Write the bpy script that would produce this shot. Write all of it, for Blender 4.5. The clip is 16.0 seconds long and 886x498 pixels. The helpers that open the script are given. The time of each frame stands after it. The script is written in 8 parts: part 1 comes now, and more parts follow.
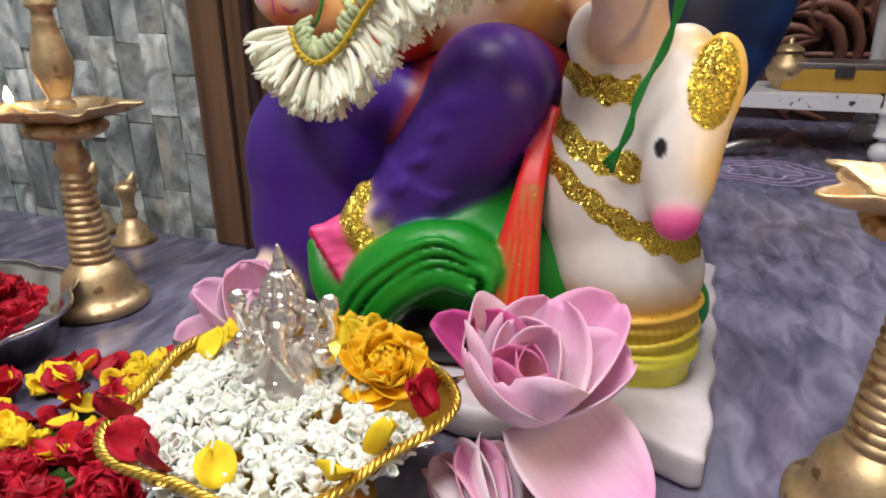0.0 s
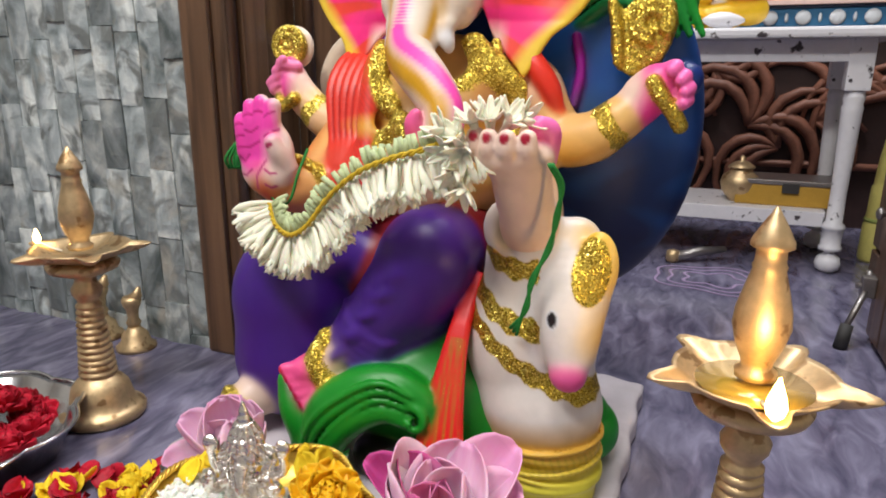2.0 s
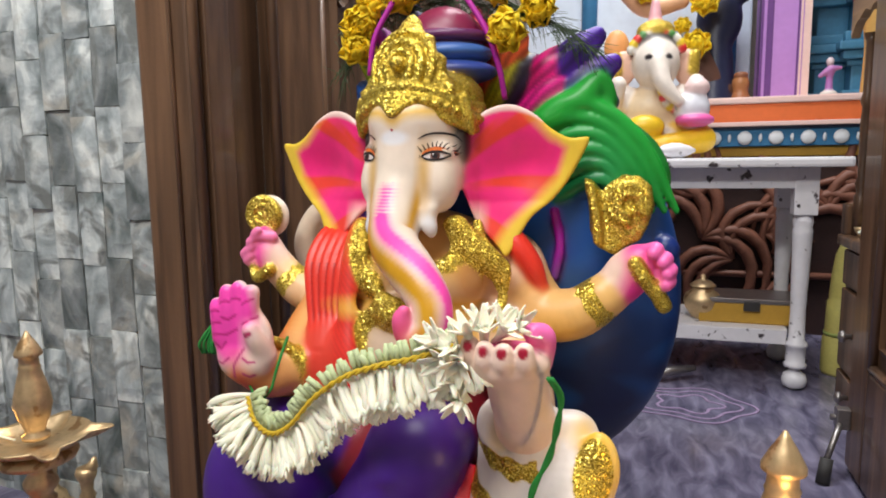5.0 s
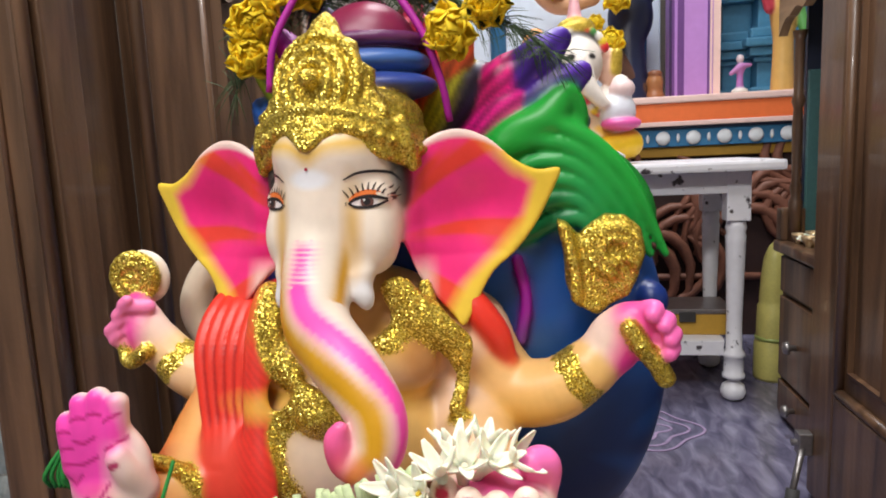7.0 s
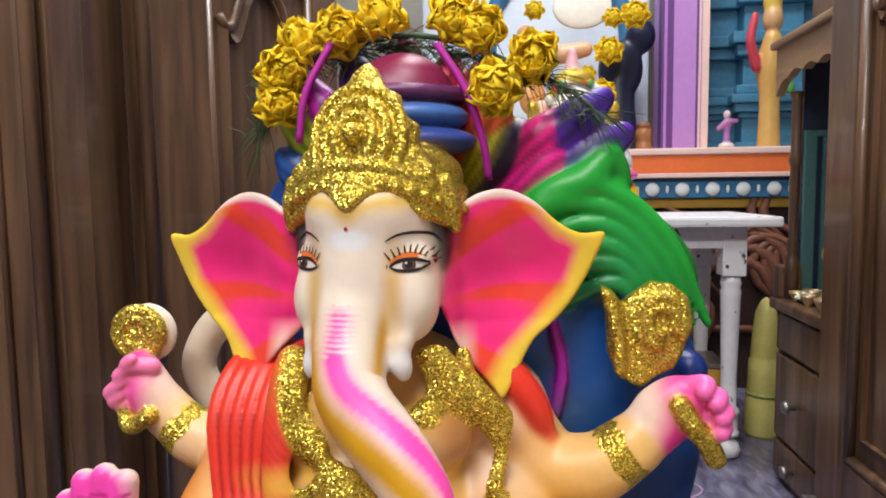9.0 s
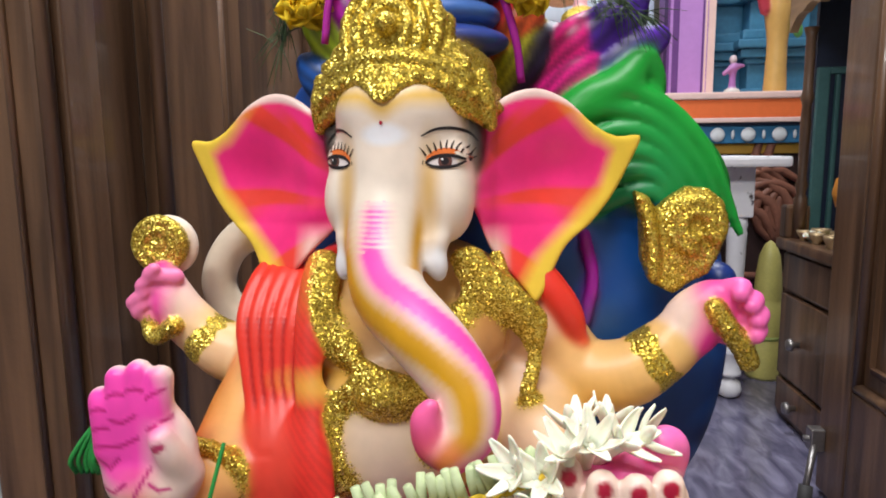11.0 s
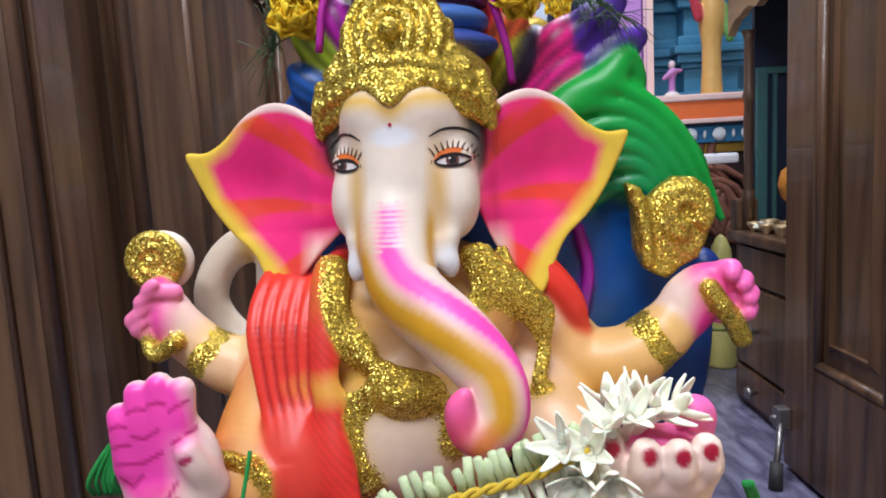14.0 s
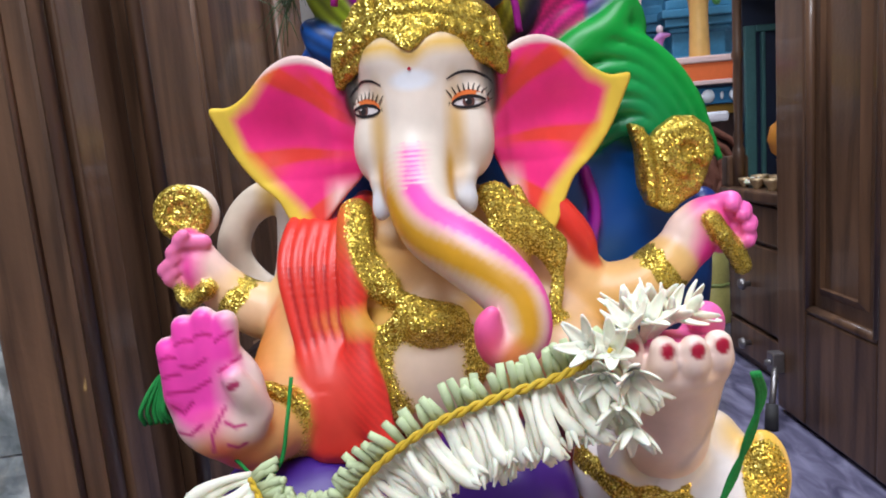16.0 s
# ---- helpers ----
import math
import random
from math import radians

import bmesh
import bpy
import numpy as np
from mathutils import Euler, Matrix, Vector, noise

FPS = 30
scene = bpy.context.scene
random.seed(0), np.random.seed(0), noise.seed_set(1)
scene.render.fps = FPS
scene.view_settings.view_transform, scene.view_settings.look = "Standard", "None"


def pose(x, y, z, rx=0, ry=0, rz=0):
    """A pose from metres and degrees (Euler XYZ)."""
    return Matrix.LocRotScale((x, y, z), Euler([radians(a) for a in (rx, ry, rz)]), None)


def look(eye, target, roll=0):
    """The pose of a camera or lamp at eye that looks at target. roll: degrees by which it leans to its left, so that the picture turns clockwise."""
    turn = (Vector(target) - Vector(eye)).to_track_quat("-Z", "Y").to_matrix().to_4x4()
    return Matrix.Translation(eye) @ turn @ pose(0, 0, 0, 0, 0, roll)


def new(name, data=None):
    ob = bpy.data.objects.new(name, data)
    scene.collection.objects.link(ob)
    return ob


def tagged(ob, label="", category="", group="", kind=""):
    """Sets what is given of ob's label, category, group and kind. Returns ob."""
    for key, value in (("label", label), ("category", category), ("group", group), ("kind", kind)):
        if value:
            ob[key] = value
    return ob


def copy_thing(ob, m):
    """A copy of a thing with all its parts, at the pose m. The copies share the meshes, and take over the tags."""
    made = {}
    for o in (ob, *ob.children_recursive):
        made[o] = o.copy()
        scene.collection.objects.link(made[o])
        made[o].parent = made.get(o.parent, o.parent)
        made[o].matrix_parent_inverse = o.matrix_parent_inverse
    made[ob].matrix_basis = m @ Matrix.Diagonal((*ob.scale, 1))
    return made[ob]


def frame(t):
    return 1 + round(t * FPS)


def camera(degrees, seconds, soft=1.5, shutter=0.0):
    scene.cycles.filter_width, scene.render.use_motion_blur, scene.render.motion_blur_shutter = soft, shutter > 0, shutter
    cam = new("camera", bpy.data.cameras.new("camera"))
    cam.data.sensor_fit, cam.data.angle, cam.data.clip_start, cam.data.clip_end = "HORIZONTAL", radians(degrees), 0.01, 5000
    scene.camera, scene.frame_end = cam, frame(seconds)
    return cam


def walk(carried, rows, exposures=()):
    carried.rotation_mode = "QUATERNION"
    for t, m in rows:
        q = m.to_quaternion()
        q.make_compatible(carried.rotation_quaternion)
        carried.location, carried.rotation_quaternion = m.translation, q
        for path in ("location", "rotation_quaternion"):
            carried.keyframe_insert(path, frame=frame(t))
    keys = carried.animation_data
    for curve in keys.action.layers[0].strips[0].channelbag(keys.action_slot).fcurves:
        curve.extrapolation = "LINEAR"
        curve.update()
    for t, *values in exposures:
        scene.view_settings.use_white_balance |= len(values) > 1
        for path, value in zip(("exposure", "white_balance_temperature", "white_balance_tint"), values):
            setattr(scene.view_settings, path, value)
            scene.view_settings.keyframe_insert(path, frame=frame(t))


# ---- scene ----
cam = camera(67.9, 16.0, soft=1.9)
METRES, EYE, TILT, LEAN, TURN = 0.8, 0.364, 0.0, 0.0, 0.0
ROWS = [
    (0.0, 0.0, 0.0, 0.0, -0.13, -20.7, 0.34),
    (0.5, 0.031, -0.0454, 0.077, -0.08, -17.85, 0.06),
    (1.0, 0.0567, -0.0702, 0.1072, -0.44, -17.58, -0.72),
    (1.5, 0.0795, -0.0954, 0.1145, -0.18, -17.85, -1.12),
    (2.0, 0.0827, -0.1241, 0.1546, 0.6, -15.08, -0.3),
    (2.5, 0.0775, -0.1213, 0.1767, -1.1, -13.0, -0.09),
    (3.0, 0.0706, -0.1199, 0.2065, -1.81, -10.85, 0.25),
    (3.5, 0.0668, -0.118, 0.2291, -2.08, -9.31, 0.33),
    (4.0, 0.0643, -0.1147, 0.2532, -2.57, -7.54, 0.39),
    (6.5, 0.0111, 0.0838, 0.3193, -8.48, -8.08, 2.43),
    (7.0, 0.0226, 0.1623, 0.3373, -12.2, -8.1, 2.58),
    (7.5, 0.0206, 0.2116, 0.3584, -13.69, -6.04, 2.74),
    (8.0, -0.0161, 0.2119, 0.3643, -13.28, -4.85, 1.36),
    (10.5, -0.059, 0.243, 0.3346, -16.0, -6.28, 0.67),
    (11.0, -0.0794, 0.2416, 0.3003, -15.35, -8.21, 0.6),
    (11.5, -0.0826, 0.2449, 0.2862, -16.06, -8.24, 1.55),
    (12.0, -0.0901, 0.2461, 0.2769, -16.64, -7.83, 1.58),
    (12.5, -0.1021, 0.2531, 0.2676, -18.17, -8.48, 2.07),
    (13.0, -0.1086, 0.2548, 0.2803, -20.03, -7.37, 3.28),
    (13.5, -0.1326, 0.2482, 0.2783, -19.93, -7.2, 2.92),
    (14.0, -0.1463, 0.2442, 0.2867, -20.5, -7.03, 3.12),
    (14.5, -0.1543, 0.2347, 0.2799, -21.3, -7.45, 3.45),
    (15.0, -0.1651, 0.2287, 0.2802, -22.16, -7.68, 4.32),
    (15.5, -0.1783, 0.2197, 0.2654, -21.94, -8.94, 5.31),
    (16.0, -0.1946, 0.2131, 0.2501, -21.65, -8.81, 4.9),
]
walk(cam, [(t, pose(0, 0, EYE, TILT, LEAN, TURN) @ pose(METRES * x, METRES * y, METRES * z, 90 + pitch, roll, yaw)) for t, x, y, z, yaw, pitch, roll in ROWS],
     [(0.0, 0.60, 6500, 10), (8.0, 0.60, 6500, 10), (11.0, 0.58, 6300, 10), (12.5, 0.56, 5950, 11), (16.0, 0.57, 5700, 12)])

# ---- light and exposure ----
ROOM = pose(0.0377, 0.7089, 0, 0, 0, -21.7)      # the house stands turned: u to the side, v into the house
world = bpy.data.worlds.new("world")
scene.world = world
world.use_nodes = True
world.node_tree.nodes["Background"].inputs[0].default_value = (0.75, 0.85, 1.0, 1)
world.node_tree.nodes["Background"].inputs[1].default_value = 0.06


def area_lamp(name, u, v, z, aim, size_x, size_y, watts, color):
    data = bpy.data.lights.new(name, "AREA")
    data.shape, data.size, data.size_y, data.energy, data.color = "RECTANGLE", size_x, size_y, watts, color
    ob = new(name, data)
    eye, target = ROOM @ Vector((u, v, z)), ROOM @ Vector(aim)
    ob.matrix_world = look(eye, target)
    return ob


area_lamp("hall_tube_light", -0.35, -1.25, 2.1, (0.0, 0.0, 0.35), 1.2, 0.25, 21, (1.0, 0.98, 0.96))
# these two are unseen, added overhead to fill hall and shrine with light
area_lamp("hall_fill_light", 0.2, -0.75, 2.58, (0.2, -0.75, 0.0), 0.7, 0.7, 18, (1.0, 0.98, 0.96))
area_lamp("shrine_fill_light", 0.3, 0.95, 2.58, (0.3, 0.95, 0.0), 0.9, 0.5, 28, (0.95, 0.97, 1.0))


# ---- materials ----
def mat(name, color, rough=0.5, metal=0.0, vary=0.12, scale=30.0, bump=0.0, bump_scale=120.0, spots=None, coat=0.0, trans=0.0, sss=0.0, rand=0.0):
    """A painted or natural surface: two scales of noise vary the colour, a third gives relief."""
    m = bpy.data.materials.new(name)
    m.use_nodes = True
    nt = m.node_tree
    b = nt.nodes["Principled BSDF"]
    b.inputs["Roughness"].default_value, b.inputs["Metallic"].default_value = rough, metal
    b.inputs["Coat Weight"].default_value = coat
    b.inputs["Transmission Weight"].default_value = trans
    if sss:
        b.inputs["Subsurface Weight"].default_value, b.inputs["Subsurface Scale"].default_value = sss, 0.004
    tc = nt.nodes.new("ShaderNodeTexCoord")
    fine, wide = nt.nodes.new("ShaderNodeTexNoise"), nt.nodes.new("ShaderNodeTexNoise")
    fine.inputs["Scale"].default_value, fine.inputs["Detail"].default_value = scale * 5, 5
    wide.inputs["Scale"].default_value, wide.inputs["Detail"].default_value = scale, 4
    nt.links.new(tc.outputs["Object"], fine.inputs["Vector"])
    nt.links.new(tc.outputs["Object"], wide.inputs["Vector"])
    mix = nt.nodes.new("ShaderNodeMath")
    mix.operation = "ADD"
    nt.links.new(fine.outputs[0], mix.inputs[0])
    nt.links.new(wide.outputs[0], mix.inputs[1])
    ramp = nt.nodes.new("ShaderNodeMapRange")
    ramp.inputs[1].default_value, ramp.inputs[2].default_value = 0.6, 1.4
    ramp.inputs[3].default_value, ramp.inputs[4].default_value = 1 - vary, 1 + vary
    nt.links.new(mix.outputs[0], ramp.inputs[0])
    val = ramp.outputs[0]
    if rand:
        info = nt.nodes.new("ShaderNodeObjectInfo")
        rr = nt.nodes.new("ShaderNodeMapRange")
        rr.inputs[3].default_value, rr.inputs[4].default_value = 1 - rand, 1 + rand
        nt.links.new(info.outputs["Random"], rr.inputs[0])
        mul = nt.nodes.new("ShaderNodeMath")
        mul.operation = "MULTIPLY"
        nt.links.new(val, mul.inputs[0])
        nt.links.new(rr.outputs[0], mul.inputs[1])
        val = mul.outputs[0]
    hue = nt.nodes.new("ShaderNodeHueSaturation")
    hue.inputs["Color"].default_value = (*color, 1)
    nt.links.new(val, hue.inputs["Value"])
    out = hue.outputs[0]
    if spots:
        spot_color, threshold, spot_scale = spots
        sn = nt.nodes.new("ShaderNodeTexNoise")
        sn.inputs["Scale"].default_value, sn.inputs["Detail"].default_value = spot_scale, 6
        nt.links.new(tc.outputs["Object"], sn.inputs["Vector"])
        st = nt.nodes.new("ShaderNodeMapRange")
        st.inputs[1].default_value, st.inputs[2].default_value = threshold, threshold + 0.04
        nt.links.new(sn.outputs[0], st.inputs[0])
        mc = nt.nodes.new("ShaderNodeMix")
        mc.data_type = "RGBA"
        nt.links.new(st.outputs[0], mc.inputs[0])
        nt.links.new(out, mc.inputs[6])
        mc.inputs[7].default_value = (*spot_color, 1)
        out = mc.outputs[2]
    nt.links.new(out, b.inputs["Base Color"])
    if bump:
        bn = nt.nodes.new("ShaderNodeTexNoise")
        bn.inputs["Scale"].default_value, bn.inputs["Detail"].default_value = bump_scale, 6
        nt.links.new(tc.outputs["Object"], bn.inputs["Vector"])
        bp = nt.nodes.new("ShaderNodeBump")
        bp.inputs["Strength"].default_value, bp.inputs["Distance"].default_value = bump, 0.002
        nt.links.new(bn.outputs[0], bp.inputs["Height"])
        nt.links.new(bp.outputs[0], b.inputs["Normal"])
    return m


def streaked(name, dark, light, rough, stretch, scale, bump=0.1, coat=0.0, rand=0.0, veins=None):
    """Wood grain or veined stone: noise stretched along one axis, between two colours."""
    m = mat(name, dark, rough, bump=bump, coat=coat, scale=scale)
    nt = m.node_tree
    b = nt.nodes["Principled BSDF"]
    tc = nt.nodes.new("ShaderNodeTexCoord")
    mp = nt.nodes.new("ShaderNodeMapping")
    mp.inputs["Scale"].default_value = stretch
    nt.links.new(tc.outputs["Object"], mp.inputs["Vector"])
    vec = mp.outputs[0]
    if rand:
        info = nt.nodes.new("ShaderNodeObjectInfo")
        add = nt.nodes.new("ShaderNodeVectorMath")
        add.operation = "MULTIPLY_ADD"
        nt.links.new(info.outputs["Random"], add.inputs[0])
        add.inputs[1].default_value = (37, 51, 23)
        nt.links.new(vec, add.inputs[2])
        vec = add.outputs[0]
    n = nt.nodes.new("ShaderNodeTexNoise")
    n.inputs["Scale"].default_value, n.inputs["Detail"].default_value, n.inputs["Distortion"].default_value = scale, 7, 0.8
    nt.links.new(vec, n.inputs["Vector"])
    r = nt.nodes.new("ShaderNodeValToRGB")
    r.color_ramp.elements[0].position, r.color_ramp.elements[1].position = 0.32, 0.7
    r.color_ramp.elements[0].color, r.color_ramp.elements[1].color = (*dark, 1), (*light, 1)
    if veins:
        e = r.color_ramp.elements.new(0.5)
        e.color = (*veins, 1)
    nt.links.new(n.outputs[0], r.inputs[0])
    out = r.outputs[0]
    if rand:
        hs = nt.nodes.new("ShaderNodeHueSaturation")
        rr = nt.nodes.new("ShaderNodeMapRange")
        rr.inputs[3].default_value, rr.inputs[4].default_value = 1 - rand, 1 + rand
        nt.links.new(info.outputs["Random"], rr.inputs[0])
        nt.links.new(rr.outputs[0], hs.inputs["Value"])
        nt.links.new(out, hs.inputs["Color"])
        out = hs.outputs[0]
    nt.links.new(out, b.inputs["Base Color"])
    return m


def statue_paint():
    """Airbrushed plaster; where the mesh says so, coarse gold glitter in varnish."""
    m = bpy.data.materials.new("airbrushed_plaster")
    m.use_nodes = True
    nt = m.node_tree
    b = nt.nodes["Principled BSDF"]
    col, gl = nt.nodes.new("ShaderNodeAttribute"), nt.nodes.new("ShaderNodeAttribute")
    col.attribute_name, gl.attribute_name = "paint", "glitter"
    tc = nt.nodes.new("ShaderNodeTexCoord")
    vor = nt.nodes.new("ShaderNodeTexVoronoi")
    vor.inputs["Scale"].default_value = 880
    nt.links.new(tc.outputs["Object"], vor.inputs["Vector"])
    grain = nt.nodes.new("ShaderNodeTexNoise")
    grain.inputs["Scale"].default_value, grain.inputs["Detail"].default_value = 45, 8
    nt.links.new(tc.outputs["Object"], grain.inputs["Vector"])
    gr = nt.nodes.new("ShaderNodeMapRange")
    gr.inputs[1].default_value, gr.inputs[2].default_value, gr.inputs[3].default_value, gr.inputs[4].default_value = 0.3, 0.7, 0.93, 1.05
    nt.links.new(grain.outputs[0], gr.inputs[0])
    hs = nt.nodes.new("ShaderNodeHueSaturation")
    nt.links.new(gr.outputs[0], hs.inputs["Value"])
    nt.links.new(col.outputs["Color"], hs.inputs["Color"])
    # a flake's own tone, from dark varnish to bright foil
    sep = nt.nodes.new("ShaderNodeSeparateColor")
    nt.links.new(vor.outputs["Color"], sep.inputs[0])
    ramp = nt.nodes.new("ShaderNodeValToRGB")
    ramp.color_ramp.elements[0].color, ramp.color_ramp.elements[1].color = (0.25, 0.155, 0.010, 1), (1.0, 0.84, 0.20, 1)
    e = ramp.color_ramp.elements.new(0.55)
    e.color = (0.64, 0.45, 0.045, 1)
    nt.links.new(sep.outputs[0], ramp.inputs[0])
    edge = nt.nodes.new("ShaderNodeMath")
    edge.operation = "GREATER_THAN"
    nt.links.new(gl.outputs["Fac"], edge.inputs[0])
    jit = nt.nodes.new("ShaderNodeMapRange")
    jit.inputs[3].default_value, jit.inputs[4].default_value = 0.25, 0.75
    nt.links.new(sep.outputs[1], jit.inputs[0])
    nt.links.new(jit.outputs[0], edge.inputs[1])
    mix = nt.nodes.new("ShaderNodeMix")
    mix.data_type = "RGBA"
    nt.links.new(edge.outputs[0], mix.inputs[0])
    nt.links.new(hs.outputs[0], mix.inputs[6])
    nt.links.new(ramp.outputs[0], mix.inputs[7])
    nt.links.new(mix.outputs[2], b.inputs["Base Color"])
    # each flake tilts its own way
    geo = nt.nodes.new("ShaderNodeNewGeometry")
    sub = nt.nodes.new("ShaderNodeVectorMath")
    sub.operation = "SUBTRACT"
    nt.links.new(vor.outputs["Color"], sub.inputs[0])
    sub.inputs[1].default_value = (0.5, 0.5, 0.5)
    sc = nt.nodes.new("ShaderNodeVectorMath")
    sc.operation = "SCALE"
    nt.links.new(sub.outputs[0], sc.inputs[0])
    k = nt.nodes.new("ShaderNodeMath")
    k.operation = "MULTIPLY"
    k.inputs[1].default_value = 1.05
    nt.links.new(edge.outputs[0], k.inputs[0])
    nt.links.new(k.outputs[0], sc.inputs["Scale"])
    add = nt.nodes.new("ShaderNodeVectorMath")
    nt.links.new(geo.outputs["Normal"], add.inputs[0])
    nt.links.new(sc.outputs[0], add.inputs[1])
    nrm = nt.nodes.new("ShaderNodeVectorMath")
    nrm.operation = "NORMALIZE"
    nt.links.new(add.outputs[0], nrm.inputs[0])
    nt.links.new(nrm.outputs[0], b.inputs["Normal"])
    met = nt.nodes.new("ShaderNodeMath")
    met.operation = "MULTIPLY"
    met.inputs[1].default_value = 0.75
    nt.links.new(edge.outputs[0], met.inputs[0])
    nt.links.new(met.outputs[0], b.inputs["Metallic"])
    ro = nt.nodes.new("ShaderNodeMapRange")
    ro.inputs[3].default_value, ro.inputs[4].default_value = 0.40, 0.3
    nt.links.new(edge.outputs[0], ro.inputs[0])
    nt.links.new(ro.outputs[0], b.inputs["Roughness"])
    b.inputs["Subsurface Weight"].default_value = 0.0
    return m


PAINT = statue_paint()
WOOD = streaked("dark_teak", (0.046, 0.022, 0.011), (0.175, 0.092, 0.048), 0.40, (4.2, 4.2, 0.30), 7, 0.22, coat=0.2)
FLOOR = streaked("grey_veined_floor", (0.070, 0.065, 0.110), (0.235, 0.220, 0.315), 0.13, (3.4, 1.2, 3), 9, 0.10, veins=(0.135, 0.126, 0.192))
CLAD = streaked("blue_grey_cladding_stone", (0.10, 0.125, 0.125), (0.70, 0.73, 0.70), 0.5, (1.6, 1.6, 1.0), 11, 0.6, rand=0.40, veins=(0.33, 0.37, 0.38))
MORTAR = mat("mortar", (0.10, 0.10, 0.095), 0.9, bump=0.4)
WALL = mat("cream_wall_paint", (0.72, 0.69, 0.62), 0.75, bump=0.08, vary=0.05, scale=4)
BRASS = mat("worn_brass", (0.60, 0.44, 0.25), 0.46, 0.85, 0.22, 25, 0.18, 160, spots=((0.34, 0.21, 0.10), 0.6, 40))
SILVER = mat("bright_silver", (0.86, 0.83, 0.80), 0.13, 1.0, 0.15, 60, 0.7, 210)
TRAYSTEEL = mat("polished_steel", (0.62, 0.62, 0.64), 0.2, 1.0, 0.08, 40)
WHITEPAINT = mat("chipped_white_enamel", (0.74, 0.73, 0.76), 0.4, vary=0.06, scale=12, bump=0.15, spots=((0.05, 0.04, 0.045), 0.63, 34))
GILT = mat("gold_braid", (0.80, 0.55, 0.10), 0.3, 0.85, 0.2, 90, 0.3, 400)
BUDS = mat("cream_white_petal", (0.85, 0.83, 0.68), 0.5, vary=0.08, scale=60, sss=0.15, rand=0.06)
BUDTIP = mat("pale_green_bud", (0.50, 0.58, 0.33), 0.5, vary=0.1, scale=60, rand=0.12)
YELLOWP = mat("yellow_petal", (0.86, 0.62, 0.03), 0.7, vary=0.12, scale=60, rand=0.12)
REDP = mat("dark_red_petal", (0.42, 0.010, 0.028), 0.5, vary=0.25, scale=50, rand=0.3)
LEAF = mat("green_leaf", (0.10, 0.22, 0.04), 0.45, vary=0.2, scale=20)
FERN = mat("dark_fern", (0.05, 0.09, 0.035), 0.6, vary=0.3, scale=40)
THREAD = mat("green_cotton_thread", (0.01, 0.20, 0.03), 0.8, vary=0.2, scale=200, bump=0.4, bump_scale=500)
ORANGE = mat("orange_band_paint", (0.80, 0.16, 0.035), 0.6, vary=0.08, scale=10, bump=0.1)
PINKP = mat("pale_pink_paint", (0.80, 0.56, 0.50), 0.6, vary=0.06, scale=10, bump=0.1)
BLUEP = mat("blue_frieze_paint", (0.03, 0.16, 0.32), 0.6, vary=0.1, scale=10, bump=0.1)
NAVY = mat("dark_navy_paint", (0.012, 0.02, 0.05), 0.5, vary=0.2, scale=10)
DOTW = mat("pale_dot_paint", (0.72, 0.74, 0.76), 0.6, vary=0.05)
LILAC = mat("lilac_pillar_paint", (0.46, 0.22, 0.56), 0.6, vary=0.07, scale=8, bump=0.1)
DEEPP = mat("deep_purple_stripe", (0.13, 0.04, 0.20), 0.6)
TEALP = mat("blue_tower_paint", (0.05, 0.20, 0.33), 0.55, vary=0.2, scale=14)
MUSTARD = mat("mustard_paint", (0.46, 0.26, 0.03), 0.6, vary=0.1)
CARVED = mat("red_brown_relief", (0.20, 0.075, 0.045), 0.55, vary=0.25, scale=20, bump=0.2)
CARVEDK = mat("dark_relief_ground", (0.035, 0.014, 0.012), 0.6, vary=0.3, scale=20)
IRON = mat("dull_steel", (0.30, 0.28, 0.27), 0.4, 0.9, 0.15, 40)
RUBBER = mat("black_rubber", (0.03, 0.028, 0.027), 0.7)
TERRA = mat("terracotta_paint", (0.33, 0.13, 0.045), 0.6, vary=0.15)
CLOTHY = mat("yellow_cloth", (0.80, 0.50, 0.02), 0.8, vary=0.15, bump=0.3)


def mottle(m, dark, scale, low, high):
    """Sharp-edged darker patches over a stone's own colour."""
    nt = m.node_tree
    b = nt.nodes["Principled BSDF"]
    src = b.inputs["Base Color"].links[0].from_socket
    tc, info = nt.nodes.new("ShaderNodeTexCoord"), nt.nodes.new("ShaderNodeObjectInfo")
    add = nt.nodes.new("ShaderNodeVectorMath")
    add.operation = "MULTIPLY_ADD"
    nt.links.new(info.outputs["Random"], add.inputs[0])
    add.inputs[1].default_value = (11, 29, 17)
    nt.links.new(tc.outputs["Object"], add.inputs[2])
    n = nt.nodes.new("ShaderNodeTexNoise")
    n.inputs["Scale"].default_value, n.inputs["Detail"].default_value, n.inputs["Distortion"].default_value = scale, 8, 1.6
    nt.links.new(add.outputs[0], n.inputs["Vector"])
    r = nt.nodes.new("ShaderNodeMapRange")
    r.inputs[1].default_value, r.inputs[2].default_value = low, high
    nt.links.new(n.outputs[0], r.inputs[0])
    mc = nt.nodes.new("ShaderNodeMix")
    mc.data_type = "RGBA"
    nt.links.new(r.outputs[0], mc.inputs[0])
    nt.links.new(src, mc.inputs[6])
    mc.inputs[7].default_value = (*dark, 1)
    nt.links.new(mc.outputs[2], b.inputs["Base Color"])


mottle(CLAD, (0.17, 0.185, 0.18), 13, 0.50, 0.64)
mottle(CLAD, (0.42, 0.40, 0.35), 9, 0.58, 0.76)


